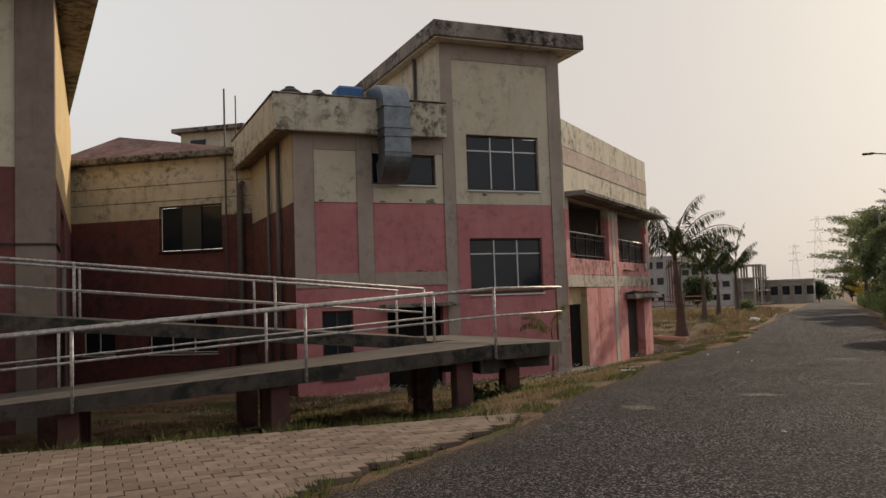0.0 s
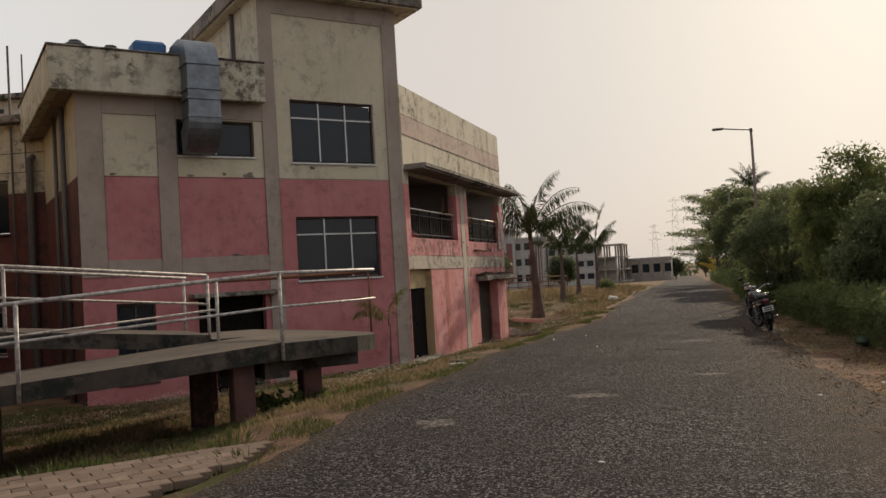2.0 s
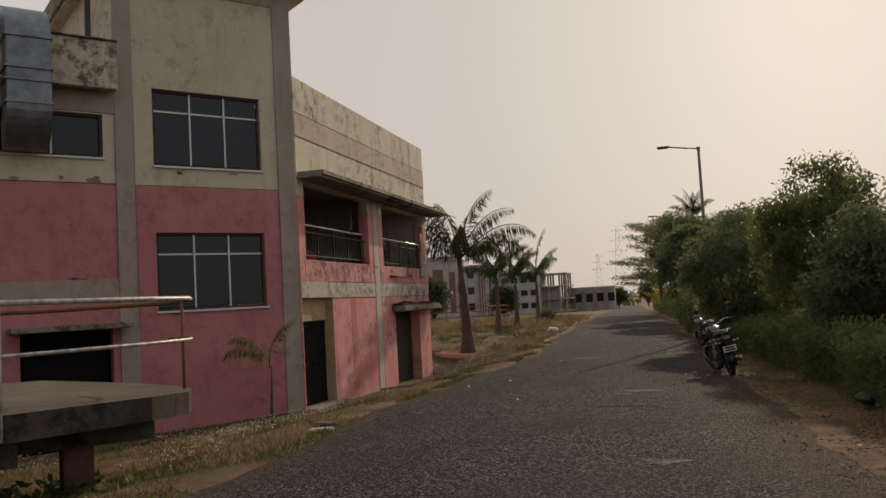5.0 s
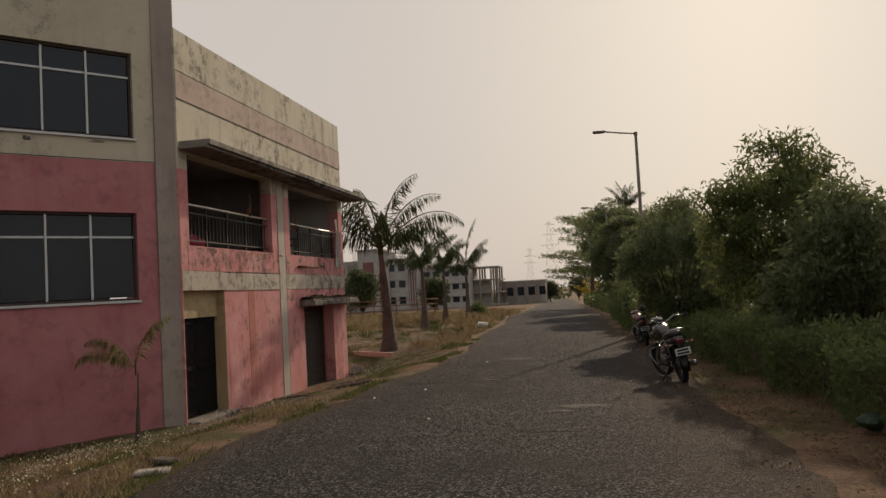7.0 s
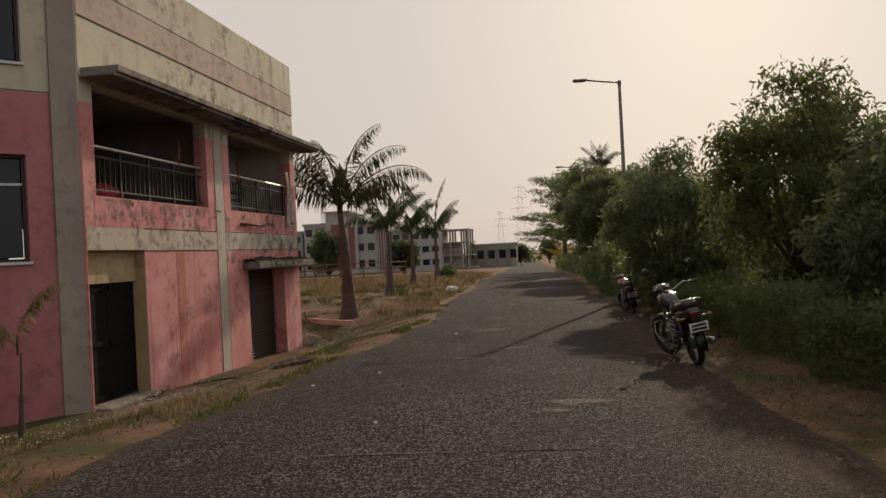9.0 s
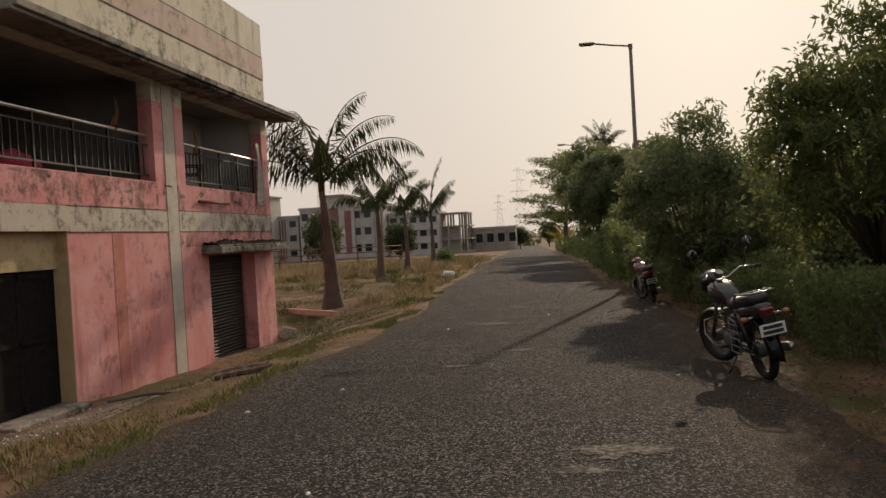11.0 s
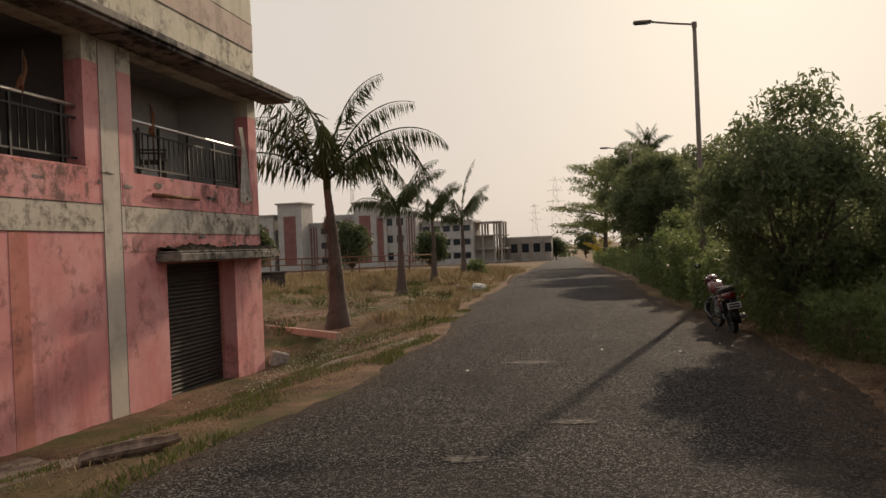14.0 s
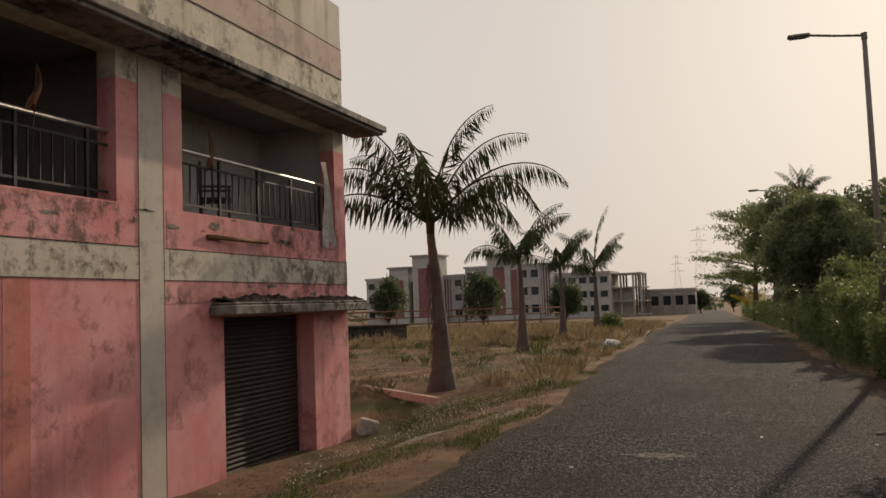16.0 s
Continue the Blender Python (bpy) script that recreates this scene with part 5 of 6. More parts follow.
def palm(x, y, trunk, crown, fronds, label, mat=LEAF_PALM, girth=0.2, droop=1.0, z=None, seed=1, group="palms", steep=None, turns=None, lean=0.0):
    r = random.Random(seed)
    z0 = ground_level(x, y) if z is None else z
    t = thing("palm_tree", label, "palm tree", Matrix.Translation((x, y, z0)), group=group)
    zs = [-0.15, 0.12, 0.45, 0.9, trunk * 0.5, trunk * 0.85, trunk]
    rs = [girth * 1.75, girth * 1.55, girth * 1.2, girth * 0.95, girth * 0.72, girth * 0.52, girth * 0.42]
    bm = bmesh.new()
    pts, rad = [], []
    n = 26
    for i in range(n + 1):
        zz = lerp(zs[0], trunk, i / n)
        k = max(j for j in range(len(zs)) if zs[j] <= zz + 1e-6)
        k = min(k, len(zs) - 2)
        u = (zz - zs[k]) / (zs[k + 1] - zs[k])
        pts.append((0.03 * math.sin(zz * 0.8) - lean * max(0.0, zz / trunk) ** 1.4, 0.04 * math.sin(zz * 1.1), zz))
        rad.append(lerp(rs[k], rs[k + 1], u) * (1 + (0.05 if i % 2 else -0.03)))
    tube(bm, pts, 0.1, 12, rad)
    part("trunk", bm, PALM_BARK, t, smooth=True)
    part("crownshaft", tube(bmesh.new(), [(-lean, 0, trunk - 0.05), (-lean, 0, trunk + crown * 0.1), (-lean, 0, trunk + crown * 0.2)], 0.1, 10, [girth * 0.45, girth * 0.5, girth * 0.25]), LEAF_PALM, t, smooth=True)
    base0 = Vector((-lean, 0.0, trunk + crown * 0.06))
    for f in range(fronds):
        a = 2 * math.pi * (f * 0.618 + r.uniform(-0.04, 0.04)) if turns is None else radians(turns[f % len(turns)])
        el = radians(lerp(88, 36, (f / max(1, fronds - 1)) ** 0.9) + r.uniform(-6, 6)) if steep is None else radians(steep[f % len(steep)])
        L = crown * r.uniform(0.85, 1.1)
        out = Vector((math.cos(a), math.sin(a), 0))
        p, d, rach = base0.copy(), el, [base0.copy()]
        m_ = 16
        for i in range(m_):
            d -= radians(droop * (0.5 + 0.85 * math.cos(el)) * 4.6 * (0.1 + 2.0 * (i / m_) ** 1.3))
            p = p + (out * math.cos(d) + Z * math.sin(d)) * (L / m_)
            rach.append(p.copy())
        fm = tube(bmesh.new(), rach, 0.02, 5, [0.03 * girth * 5 * (1 - 0.9 * i / m_) + 0.004 for i in range(m_ + 1)])
        fr = part("frond", fm, LEAF_PALM if mat is LEAF_PALM else mat, t, smooth=True)
        B, D, S = [], [], []
        for i in range(2, m_ * 5):
            u = i / (m_ * 5)
            if u < 0.14:
                continue
            k = min(int(u * m_), m_ - 1)
            c = rach[k].lerp(rach[k + 1], u * m_ - k)
            tan = (rach[k + 1] - rach[k]).normalized()
            side = tan.cross(Z)
            if side.length < 0.05:
                side = out.cross(Z)
            side.normalize()
            ll = crown * 0.215 * math.sin(math.pi * min(1.0, 0.12 + u * 0.86)) ** 0.6
            for s in (-1, 1):
                hang = 2.3 * (1 - abs(tan.z)) + 0.4
                vdir = (side * s * r.uniform(0.3, 0.75) + tan * r.uniform(0.15, 0.6) + Vector((0, 0, -hang * r.uniform(0.5, 1.15)))).normalized()
                B.append(c)
                D.append(vdir * ll * r.uniform(0.7, 1.2))
                S.append((tan * r.uniform(-0.8, 0.8) + side * r.uniform(-0.8, 0.8) + Z * r.uniform(-0.3, 0.3)).normalized() * 0.0016 * crown)
        blades("leaflet_fringe", np.array(B), np.array(D), np.array(S), mat, fr, bend=-0.07)
    return t


PALM_L = "royal palm with a swollen trunk base and feathery fronds"
palm1 = palm(-6.72, 40.85, 3.7, 3.75, 12, PALM_L, girth=0.22, seed=4, droop=1.4, lean=0.16, steep=(38, 56, 66, 70, 80, 66, 48, 35, 50, 55, 74, 35), turns=(195, 185, 170, 215, 40, 5, 15, 330, 285, 100, 130, 60))
palm(-7.0, 50.8, 3.1, 2.7, 9, PALM_L, girth=0.16, seed=9, droop=1.2, steep=(62, 64, 54, 44, 34, 70, 24, 48))
palm(-7.6, 62.5, 3.4, 2.9, 9, PALM_L, girth=0.16, seed=15, droop=1.15, steep=(66, 64, 54, 44, 34, 70, 24, 48))
palm(-7.4, 73.5, 3.6, 3.9, 8, PALM_L, girth=0.19, seed=23, droop=0.9, steep=(87, 62, 52, 42, 32, 66, 22, 46))
palm(6.6, 92, 9.9, 2.8, 12, "tall palm rising behind the round trees", girth=0.26, seed=31)
palm(8.2, 84, 7.0, 2.3, 9, "tall palm rising behind the round trees", girth=0.24, seed=37)
palm(3.9, 128, 1.2, 3.4, 9, "young palm with yellowing fronds", LEAF_YELLOW, girth=0.18, seed=41)
palm(-7.75, 23.75, 1.25, 1.3, 3, "spindly palm sapling with bending fronds", LEAF_SAPLING, girth=0.03, seed=58, droop=1.7, group="saplings", steep=(46, 76, 62), turns=(222, 60, 190))
# dry sheaths hanging under the first palm's crown
n = 240
a = rng.uniform(0, 6.28, n)
zz = rng.uniform(1.2, 3.1, n)
b = np.stack([-0.16 * (zz / 3.2) ** 1.4 + 0.14 * np.cos(a), 0.14 * np.sin(a), zz], 1)
d = np.stack([0.12 * np.cos(a), 0.12 * np.sin(a), -rng.uniform(0.25, 0.7, n)], 1)
s = np.stack([-np.sin(a), np.cos(a), np.zeros(n)], 1) * 0.012
blades("dry_sheath_skirt", b, d, s, PALM_BARK, palm1)


# hedge
def hedge(y0, y1, x0, x1, h, count, leaf_len, name, label):
    y = rng.uniform(y0, y1, count)
    u = rng.uniform(0, 1, count)
    wave = 0.13 * np.sin(y * 1.3) + 0.09 * np.sin(y * 3.1 + 1) + 0.06 * np.sin(y * 7.3)
    hh = h * (1 + wave + 0.08 * rng.normal(size=count))
    x = lerp(x0, x1, u) + 0.16 * np.sin(y * 1.9) + 0.08 * rng.normal(size=count)
    top = rng.uniform(size=count) < 0.45
    zz = np.where(top, hh - np.abs(rng.normal(size=count)) * 0.08, hh * rng.uniform(0.02, 1, count))
    x = np.where(top, x, np.where(u < 0.6, x0 + 0.16 * np.sin(y * 1.9) + np.abs(rng.normal(size=count)) * 0.12 + 0.1 * (1 - zz / h), x))
    z = np.array([ground_level(a, b) for a, b in zip(x, y)]) + zz
    pts = np.stack([x, y, z], 1)
    return tagged(blades(name, *leaf_set(pts, leaf_len, leaf_len * 0.45, -0.35), LEAF_HEDGE), label, "hedge", kind="stuff")


hedge(12, 33, 3.05, 4.3, 0.85, 42000, 0.085, "hedge", "clipped green hedge of small leaves along the road")
hedge(33, 62, 3.05, 4.3, 1.0, 26000, 0.12, "hedge", "clipped green hedge of small leaves along the road")
hedge(62, 150, 3.5, 5.5, 1.5, 16000, 0.24, "hedge", "clipped green hedge of small leaves along the road")
hedge(38.5, 42.5, 2.75, 3.9, 1.35, 6000, 0.12, "shrub", "sunlit leafy shrub growing out of the hedge")
hedge(45.5, 49.5, 2.7, 4.6, 1.9, 8000, 0.13, "shrub", "rounded clipped shrub beside the lamp")
stems = bmesh.new()
for i in range(420):
    y = random.uniform(12, 60)
    x = random.uniform(3.15, 4.2)
    z = ground_level(x, y)
    tube(stems, [(x, y, z - 0.05), (x + random.uniform(-0.15, 0.15), y + random.uniform(-0.15, 0.15), z + random.uniform(0.5, 0.8))], 0.012, 4)
tagged(part("hedge_stems", stems, BARK, None), "woody brown stems inside the hedge", "stems", kind="stuff")


# grass and weeds
def grass(name, n, area, length, width, mat, keep, label, lie=0.5):
    x = rng.uniform(area[0], area[1], n * 3)
    y = rng.uniform(area[2], area[3], n * 3)
    ok = np.array([keep(a, b) for a, b in zip(x, y)])
    x, y = x[ok][:n], y[ok][:n]
    z = np.array([ground_level(a, b) for a, b in zip(x, y)]) - 0.01
    k = len(x)
    d = unit(np.stack([rng.normal(size=k) * lie, rng.normal(size=k) * lie, np.ones(k)], 1)) * length * rng.uniform(0.4, 1.3, (k, 1))
    s = unit(np.cross(d, rng.normal(size=(k, 3)))) * width
    return tagged(blades(name, np.stack([x, y, z], 1), d, s, mat, bend=0.08), label, "grass", kind="stuff")


def tufts(name, n, per, area, length, width, mat, keep, label):
    """Bunches of blades that lean outwards from one root."""
    x = rng.uniform(area[0], area[1], n * 4)
    y = rng.uniform(area[2], area[3], n * 4)
    ok = np.array([keep(a, b) for a, b in zip(x, y)])
    x, y = np.repeat(x[ok][:n], per), np.repeat(y[ok][:n], per)
    k = len(x)
    out = rng.normal(size=(k, 2)) * 0.09
    z = np.repeat(np.array([ground_level(a, b) for a, b in zip(x[::per], y[::per])]), per) - 0.02
    size = np.repeat(rng.uniform(0.5, 1.4, (k // per, 1)), per, axis=0)
    d = np.stack([out[:, 0] * 4, out[:, 1] * 4, np.ones(k)], 1) * length * size * rng.uniform(0.5, 1.2, (k, 1))
    s = unit(np.cross(d, rng.normal(size=(k, 3)))) * width
    return tagged(blades(name, np.stack([x + out[:, 0], y + out[:, 1], z], 1), d, s, mat, bend=0.08), label, "grass", kind="stuff")


def patchy(scale, cut, seed):
    return lambda x, y: noise.noise(Vector((x * scale, y * scale, seed))) > cut


def verge(x, y):
    return x < road_left(y) - 0.12 and not inside(x, y)


def inside(x, y):
    if 25.5 < y < 37.3 and x < -7.35:
        return True
    p = Vector((x, y, 0)) - CORNER
    if p.dot(N) < 0.03 and p.dot(U) < 0.1 and p.dot(-U) < 9.1:
        return True
    return (x + 4.25) * 0.7513 - (y - 9.1) * 0.66 > -0.05 and y < 9.4


p1, p2, p3 = patchy(0.55, -0.05, 1), patchy(0.6, 0.06, 7), patchy(0.4, 0.0, 4)
grass("weeds", 13000, (-13.5, -3.5, 8, 23.6), 0.10, 0.005, LEAF_WEED, lambda x, y: verge(x, y) and p1(x, y), "low green weeds on the verge before the wall")
grass("dry_grass", 21000, (-13.5, -3.6, 10.5, 22.8), 0.12, 0.003, LEAF_DRY, lambda x, y: verge(x, y) and p2(x, y), "straw-coloured dry grass on the verge", 0.7)
grass("dry_grass", 1500, (-5.2, -3.5, 25, 40), 0.07, 0.004, LEAF_DRY, lambda x, y: verge(x, y) and x > road_left(y) - 0.9, "cropped yellow grass along the asphalt", 0.9)
grass("weeds", 6000, (-6.5, -3.9, 25.5, 40), 0.085, 0.006, LEAF_WEED, lambda x, y: verge(x, y) and x > -6.4 + 0.02 * (y - 26) and p1(x, y), "green weeds along the ditch by the wing")
grass("dry_grass", 24000, (-30, -3.6, 37, 64), 0.13, 0.005, LEAF_DRY, lambda x, y: verge(x, y) and p3(x, y) and (y > 50 or (x > -6.3 and p1(x * 1.7, y * 1.7)) or (p1(x * 1.7, y * 1.7) and p2(y, x))), "straw-coloured dry grass in the open lot", 0.6)
grass("weeds", 14000, (-30, -3.6, 37, 64), 0.15, 0.008, LEAF_WEED, lambda x, y: verge(x, y) and p2(x, y), "green tufts among the dry grass", 0.6)
grass("dry_grass", 30000, (-60, -4.4, 60, 120), 0.34, 0.012, LEAF_DRY, verge, "tall dry yellow grass in the far lot", 0.5)
grass("dry_grass", 14000, (2.0, 4.0, 6, 60), 0.09, 0.005, LEAF_DRY, lambda x, y: x > road_right(y) - 0.15 and p3(x, y), "dry litter and straw at the foot of the hedge", 1.2)
grass("weeds", 5000, (-3.95, -3.3, 3, 45), 0.1, 0.005, LEAF_WEED, lambda x, y: abs(x - road_left(y)) < 0.25 and p2(x, y), "weeds creeping onto the asphalt edge")
grass("weeds", 30000, (-17, -5, 3, 19), 0.085, 0.0035, LEAF_WEED, lambda x, y: verge(x, y) and (p3(x, y) or y < 9), "low grass under the ramp and in the court")

def litter(n, area, size, keep, label):
    """Dead leaves and crumbs lying flat on the earth."""
    x = rng.uniform(area[0], area[1], n * 3)
    y = rng.uniform(area[2], area[3], n * 3)
    ok = np.array([keep(a, b) for a, b in zip(x, y)])
    x, y = x[ok][:n], y[ok][:n]
    k = len(x)
    z = np.array([max(ground_level(a, b) + 0.026, road_level(b) + 0.05 if road_left(b) < a < road_right(b) else -99) for a, b in zip(x, y)])
    d = unit(np.stack([rng.normal(size=k), rng.normal(size=k), rng.normal(size=k) * 0.22], 1)) * size * rng.uniform(0.4, 1.5, (k, 1))
    q = unit(np.cross(d, np.stack([rng.normal(size=k) * 0.3, rng.normal(size=k) * 0.3, np.ones(k)], 1))) * size * rng.uniform(0.12, 0.34, (k, 1))
    return tagged(blades("leaf_litter", np.stack([x, y, z], 1), d, q, LEAF_LITTER, bend=0.1), label, "leaf litter", kind="stuff")


litter(9000, (1.5, 3.6, 7, 46), 0.05, lambda x, y: x > road_right(y) - 0.9 * rng.uniform() and noise.noise(Vector((x * 1.2, y * 1.2, 51))) > -0.25, "dead brown leaves under the hedge and over the road edge")
litter(15000, (-7.4, -3.5, 19, 40), 0.032, lambda x, y: verge(x, y), "brown crumbs and dead leaves on the bare verge")
litter(5000, (-12, -3.7, 37, 50), 0.05, lambda x, y: verge(x, y), "dead leaves and red clods in the open lot")
p4, p5 = patchy(0.33, 0.16, 21), patchy(0.42, 0.12, 33)
tufts("dry_grass", 620, 34, (-22, -4.0, 38, 62), 0.26, 0.006, LEAF_DRY, lambda x, y: verge(x, y) and p4(x, y) and (y > 50 or x > -5.6), "bunches of dry yellow grass in the open lot")
tufts("weeds", 170, 34, (-22, -4.0, 38, 62), 0.24, 0.007, LEAF_WEED, lambda x, y: verge(x, y) and p5(x, y), "dark green bunches of grass in the open lot")
tufts("dry_grass", 900, 26, (-30, -4.6, 60, 100), 0.45, 0.012, LEAF_DRY, lambda x, y: verge(x, y), "tall yellow bunches of grass before the campus fence")
tufts("weeds", 120, 30, (-9.0, -3.9, 3.5, 10), 0.12, 0.004, LEAF_WEED, lambda x, y: -0.45 < (x + 4.25) * 0.7513 - (y - 9.1) * 0.66 < 0.12, "tall dark weeds between the paving and the ramp")
tufts("weeds", 70, 22, (-6.0, -3.5, 3.5, 9.5), 0.09, 0.005, LEAF_WEED, lambda x, y: -0.35 < x - road_left(y) < 0.05, "small weeds over the broken paving edge")


def seed_heads(n, area, keep):
    x = rng.uniform(area[0], area[1], n * 3)
    y = rng.uniform(area[2], area[3], n * 3)
    ok = np.array([keep(a, b) for a, b in zip(x, y)])
    x, y = x[ok][:n], y[ok][:n]
    z = np.array([ground_level(a, b) for a, b in zip(x, y)]) + rng.uniform(0.1, 0.26, len(x))
    pts = np.stack([x, y, z], 1)
    return tagged(blades("seed_heads", *leaf_set(pts, 0.024, 0.016), SEED), "pale fluffy seed heads over the weeds", "seed heads", kind="stuff")


seed_heads(700, (-5.4, -4.0, 29, 37), lambda x, y: verge(x, y) and p1(x, y) and p2(x, y))
seed_heads(3500, (-13.5, -4.3, 14, 22.5), lambda x, y: verge(x, y) and p2(x, y))
seed_heads(6000, (-12, -3.9, 37, 52), lambda x, y: verge(x, y) and p2(x, y))
# dark leafy shrub under the landing
c = np.array([RAMP @ Vector((0.5 + q, 0.9 + w, -0.55)) for q, w in ((0, 0), (0.35, 0.3), (-0.5, 0.2), (0.75, 0.1))])
tagged(blades("shrub", *leaf_set(clumps(c, np.array([0.42, 0.35, 0.4, 0.25]), 420), 0.13, 0.06), LEAF_HEDGE), "dark leafy shrub under the ramp landing", "shrub")
c = np.array([(-7.3, 77, -0.55), (-7.0, 77.4, -0.3), (-6.7, 76.8, -0.6)])
tagged(blades("shrub", *leaf_set(clumps(c, np.array([0.7, 0.6, 0.5]), 300), 0.3, 0.12), LEAF_HEDGE), "small green shrub at the road edge", "shrub")



# ---- far campus buildings ----
def far_block(m, w, d, h, storeys, bays, label, wall, panel_every=3, roof_h=0.5):
    b = thing("campus_building", label, "building", m, group="far campus buildings")
    part("wall", boxes((0, w, 0, d, -3.0, h)), wall, b)
    part("parapet", boxes((-0.25, w + 0.25, -0.25, d + 0.25, h, h + roof_h)), wall, b)
    step = h / storeys
    for i in range(bays):
        x = (i + 0.5) * w / bays
        if panel_every and i % panel_every == 1:
            part("panel", boxes((x - w / bays * 0.36, x + w / bays * 0.36, -0.18, 0.0, 0.4, h - 0.5)), MAROON_FAR, b)
            for k in range(3):
                xx = x + (k - 1) * w / bays * 0.24
                part("fin", boxes((xx - 0.1, xx + 0.1, -0.4, -0.18, 0.2, h - 0.4)), wall, b)
            continue
        for s in range(storeys):
            z = s * step + step * 0.35
            win = part("window", boxes((x - 0.75, x + 0.75, -0.06, 0.0, z, z + step * 0.42)), GLASS, b)
            part("sill", boxes((x - 0.9, x + 0.9, -0.35, 0.0, z + step * 0.44, z + step * 0.49)), wall, win)
    return b


def at(x, y, yaw=0.0, z=None):
    return Matrix.Translation((x, y, -2.4 if z is None else z)) @ Matrix.Rotation(radians(yaw), 4, "Z")


far_block(at(-76, 196, -4), 24, 14, 9.6, 3, 9, "far white block with maroon panels and flat roof", WHITE_FAR)
far_block(at(-51, 192, -4), 19, 14, 11.0, 3, 8, "far white block with maroon panels and flat roof", WHITE_FAR)
far_block(at(-31.5, 194, -3), 11, 12, 8.8, 3, 5, "far white block with rows of small windows", WHITE_FAR, 0)
far_block(at(-15.5, 205, -2), 11.5, 10, 4.7, 1, 9, "low far block with maroon bays along the road", GREY_FAR, 2)
for x, w, h in ((-62.5, 5.5, 14.2), (-45.5, 5.0, 13.6), (-41.0, 2.6, 12.9), (-68, 4.5, 11.8)):
    top = thing("roof_tower", "square stair tower above the far white block", "building", at(x, 191.0, -4), group="stair towers")
    part("wall", boxes((0, w, -0.6, 6, -3.0, h)), WHITE_FAR, top)
    part("slab", boxes((-0.4, w + 0.4, -1.0, 6.4, h, h + 0.35)), GREY_FAR, top)
    part("panel", boxes((w * 0.25, w * 0.75, -0.72, -0.6, 1.0, h - 2.6)), MAROON_FAR, top)
shell = thing("concrete_frame_building", "unfinished grey concrete frame with open floors", "building", at(-21.5, 197, -3))
for s in range(4):
    part("floor_slab", boxes((0, 8.5 - 0.4 * s, 0, 9, s * 2.9 - 0.2, s * 2.9 + 0.1)), GREY_FAR, shell)
for x in (0.3, 2.9, 5.5, 7.0):
    for y in (0.3, 4.5, 8.6):
        part("column", boxes((x - 0.2, x + 0.2, y - 0.2, y + 0.2, -3, 8.6)), GREY_FAR, shell)
part("wall", boxes((0.2, 5.4, 1.2, 1.5, -3, 5.8)), GREY_FAR, shell)

# lattice pylons on the horizon
# Steel colour paled to stand in for distance haze.
PYLON = plain("haze_paled_lattice_steel", (0.62, 0.57, 0.52), 0.6, 0.3)


def pylon(x, y, h, w):
    t = thing("transmission_tower", "faint grey lattice power pylon on the horizon", "pylon", Matrix.Translation((x, y, -4.6)), group="pylons")
    bm = bmesh.new()
    lv = [lerp(w, w * 0.14, (i / 9) ** 0.7) for i in range(10)]
    for sx, sy in ((-1, -1), (1, -1), (1, 1), (-1, 1)):
        tube(bm, [(sx * r / 2, sy * r / 2, h * i / 9) for i, r in enumerate(lv)], 0.04, 4)
    for i in range(9):
        a, b, z0, z1 = lv[i] / 2, lv[i + 1] / 2, h * i / 9, h * (i + 1) / 9
        for s in (-1, 1):
            tube(bm, [(-a, s * a, z0), (b, s * b, z1)], 0.035, 3)
            tube(bm, [(a, s * a, z0), (-b, s * b, z1)], 0.035, 3)
    part("lattice", bm, PYLON, t)
    for k, ln in ((0.68, 0.36), (0.82, 0.3), (0.95, 0.24)):
        arm = tube(bmesh.new(), [(-w * ln * 1.6, 0, h * k), (0, 0, h * k + 0.8), (w * ln * 1.6, 0, h * k)], 0.06, 4)
        tube(arm, [(-w * ln * 1.6, 0, h * k), (w * ln * 1.6, 0, h * k)], 0.06, 4)
        part("cross_arm", arm, PYLON, t)


pylon(-5, 420, 38, 8)
pylon(-19, 520, 30, 7)
pylon(95, 430, 44, 9)
mast = thing("radio_mast", "thin lattice radio mast behind the campus", "mast", Matrix.Translation((-64, 260, -4)))
bm = bmesh.new()
for i in range(24):
    z0, z1 = i * 1.0, i * 1.0 + 1.0
    for a, b in (((-0.5, 0), (0.5, 0)), ((0.5, 0), (0, 0.8)), ((0, 0.8), (-0.5, 0))):
        tube(bm, [(*a, z0), (*b, z1)], 0.06, 3)
for a in ((-0.5, 0), (0.5, 0), (0, 0.8)):
    tube(bm, [(*a, 0), (*a, 24)], 0.07, 3)
part("lattice", bm, PYLON, mast)

# woods that close the view
def woods(name, a0, a1, dist, n, h):
    ang = rng.uniform(radians(a0), radians(a1), n)
    dd = dist * rng.uniform(0.9, 1.25, n)
    x, y = dd * np.sin(ang), dd * np.cos(ang)
    hh = h * (0.55 + 0.45 * np.sin(ang * 60) * np.sin(ang * 23 + 1) + 0.25 * rng.uniform(size=n))
    z = np.array([road_level(b) for b in y]) + hh * rng.uniform(0.05, 1, n)
    pts = clumps(np.stack([x, y, z], 1), np.full(n, h * 0.18), 14)
    return tagged(blades(name, *leaf_set(pts, dist * 0.0042, dist * 0.0022, 0), LEAF_FAR), "distant belt of hazy green trees", "woods", kind="stuff")


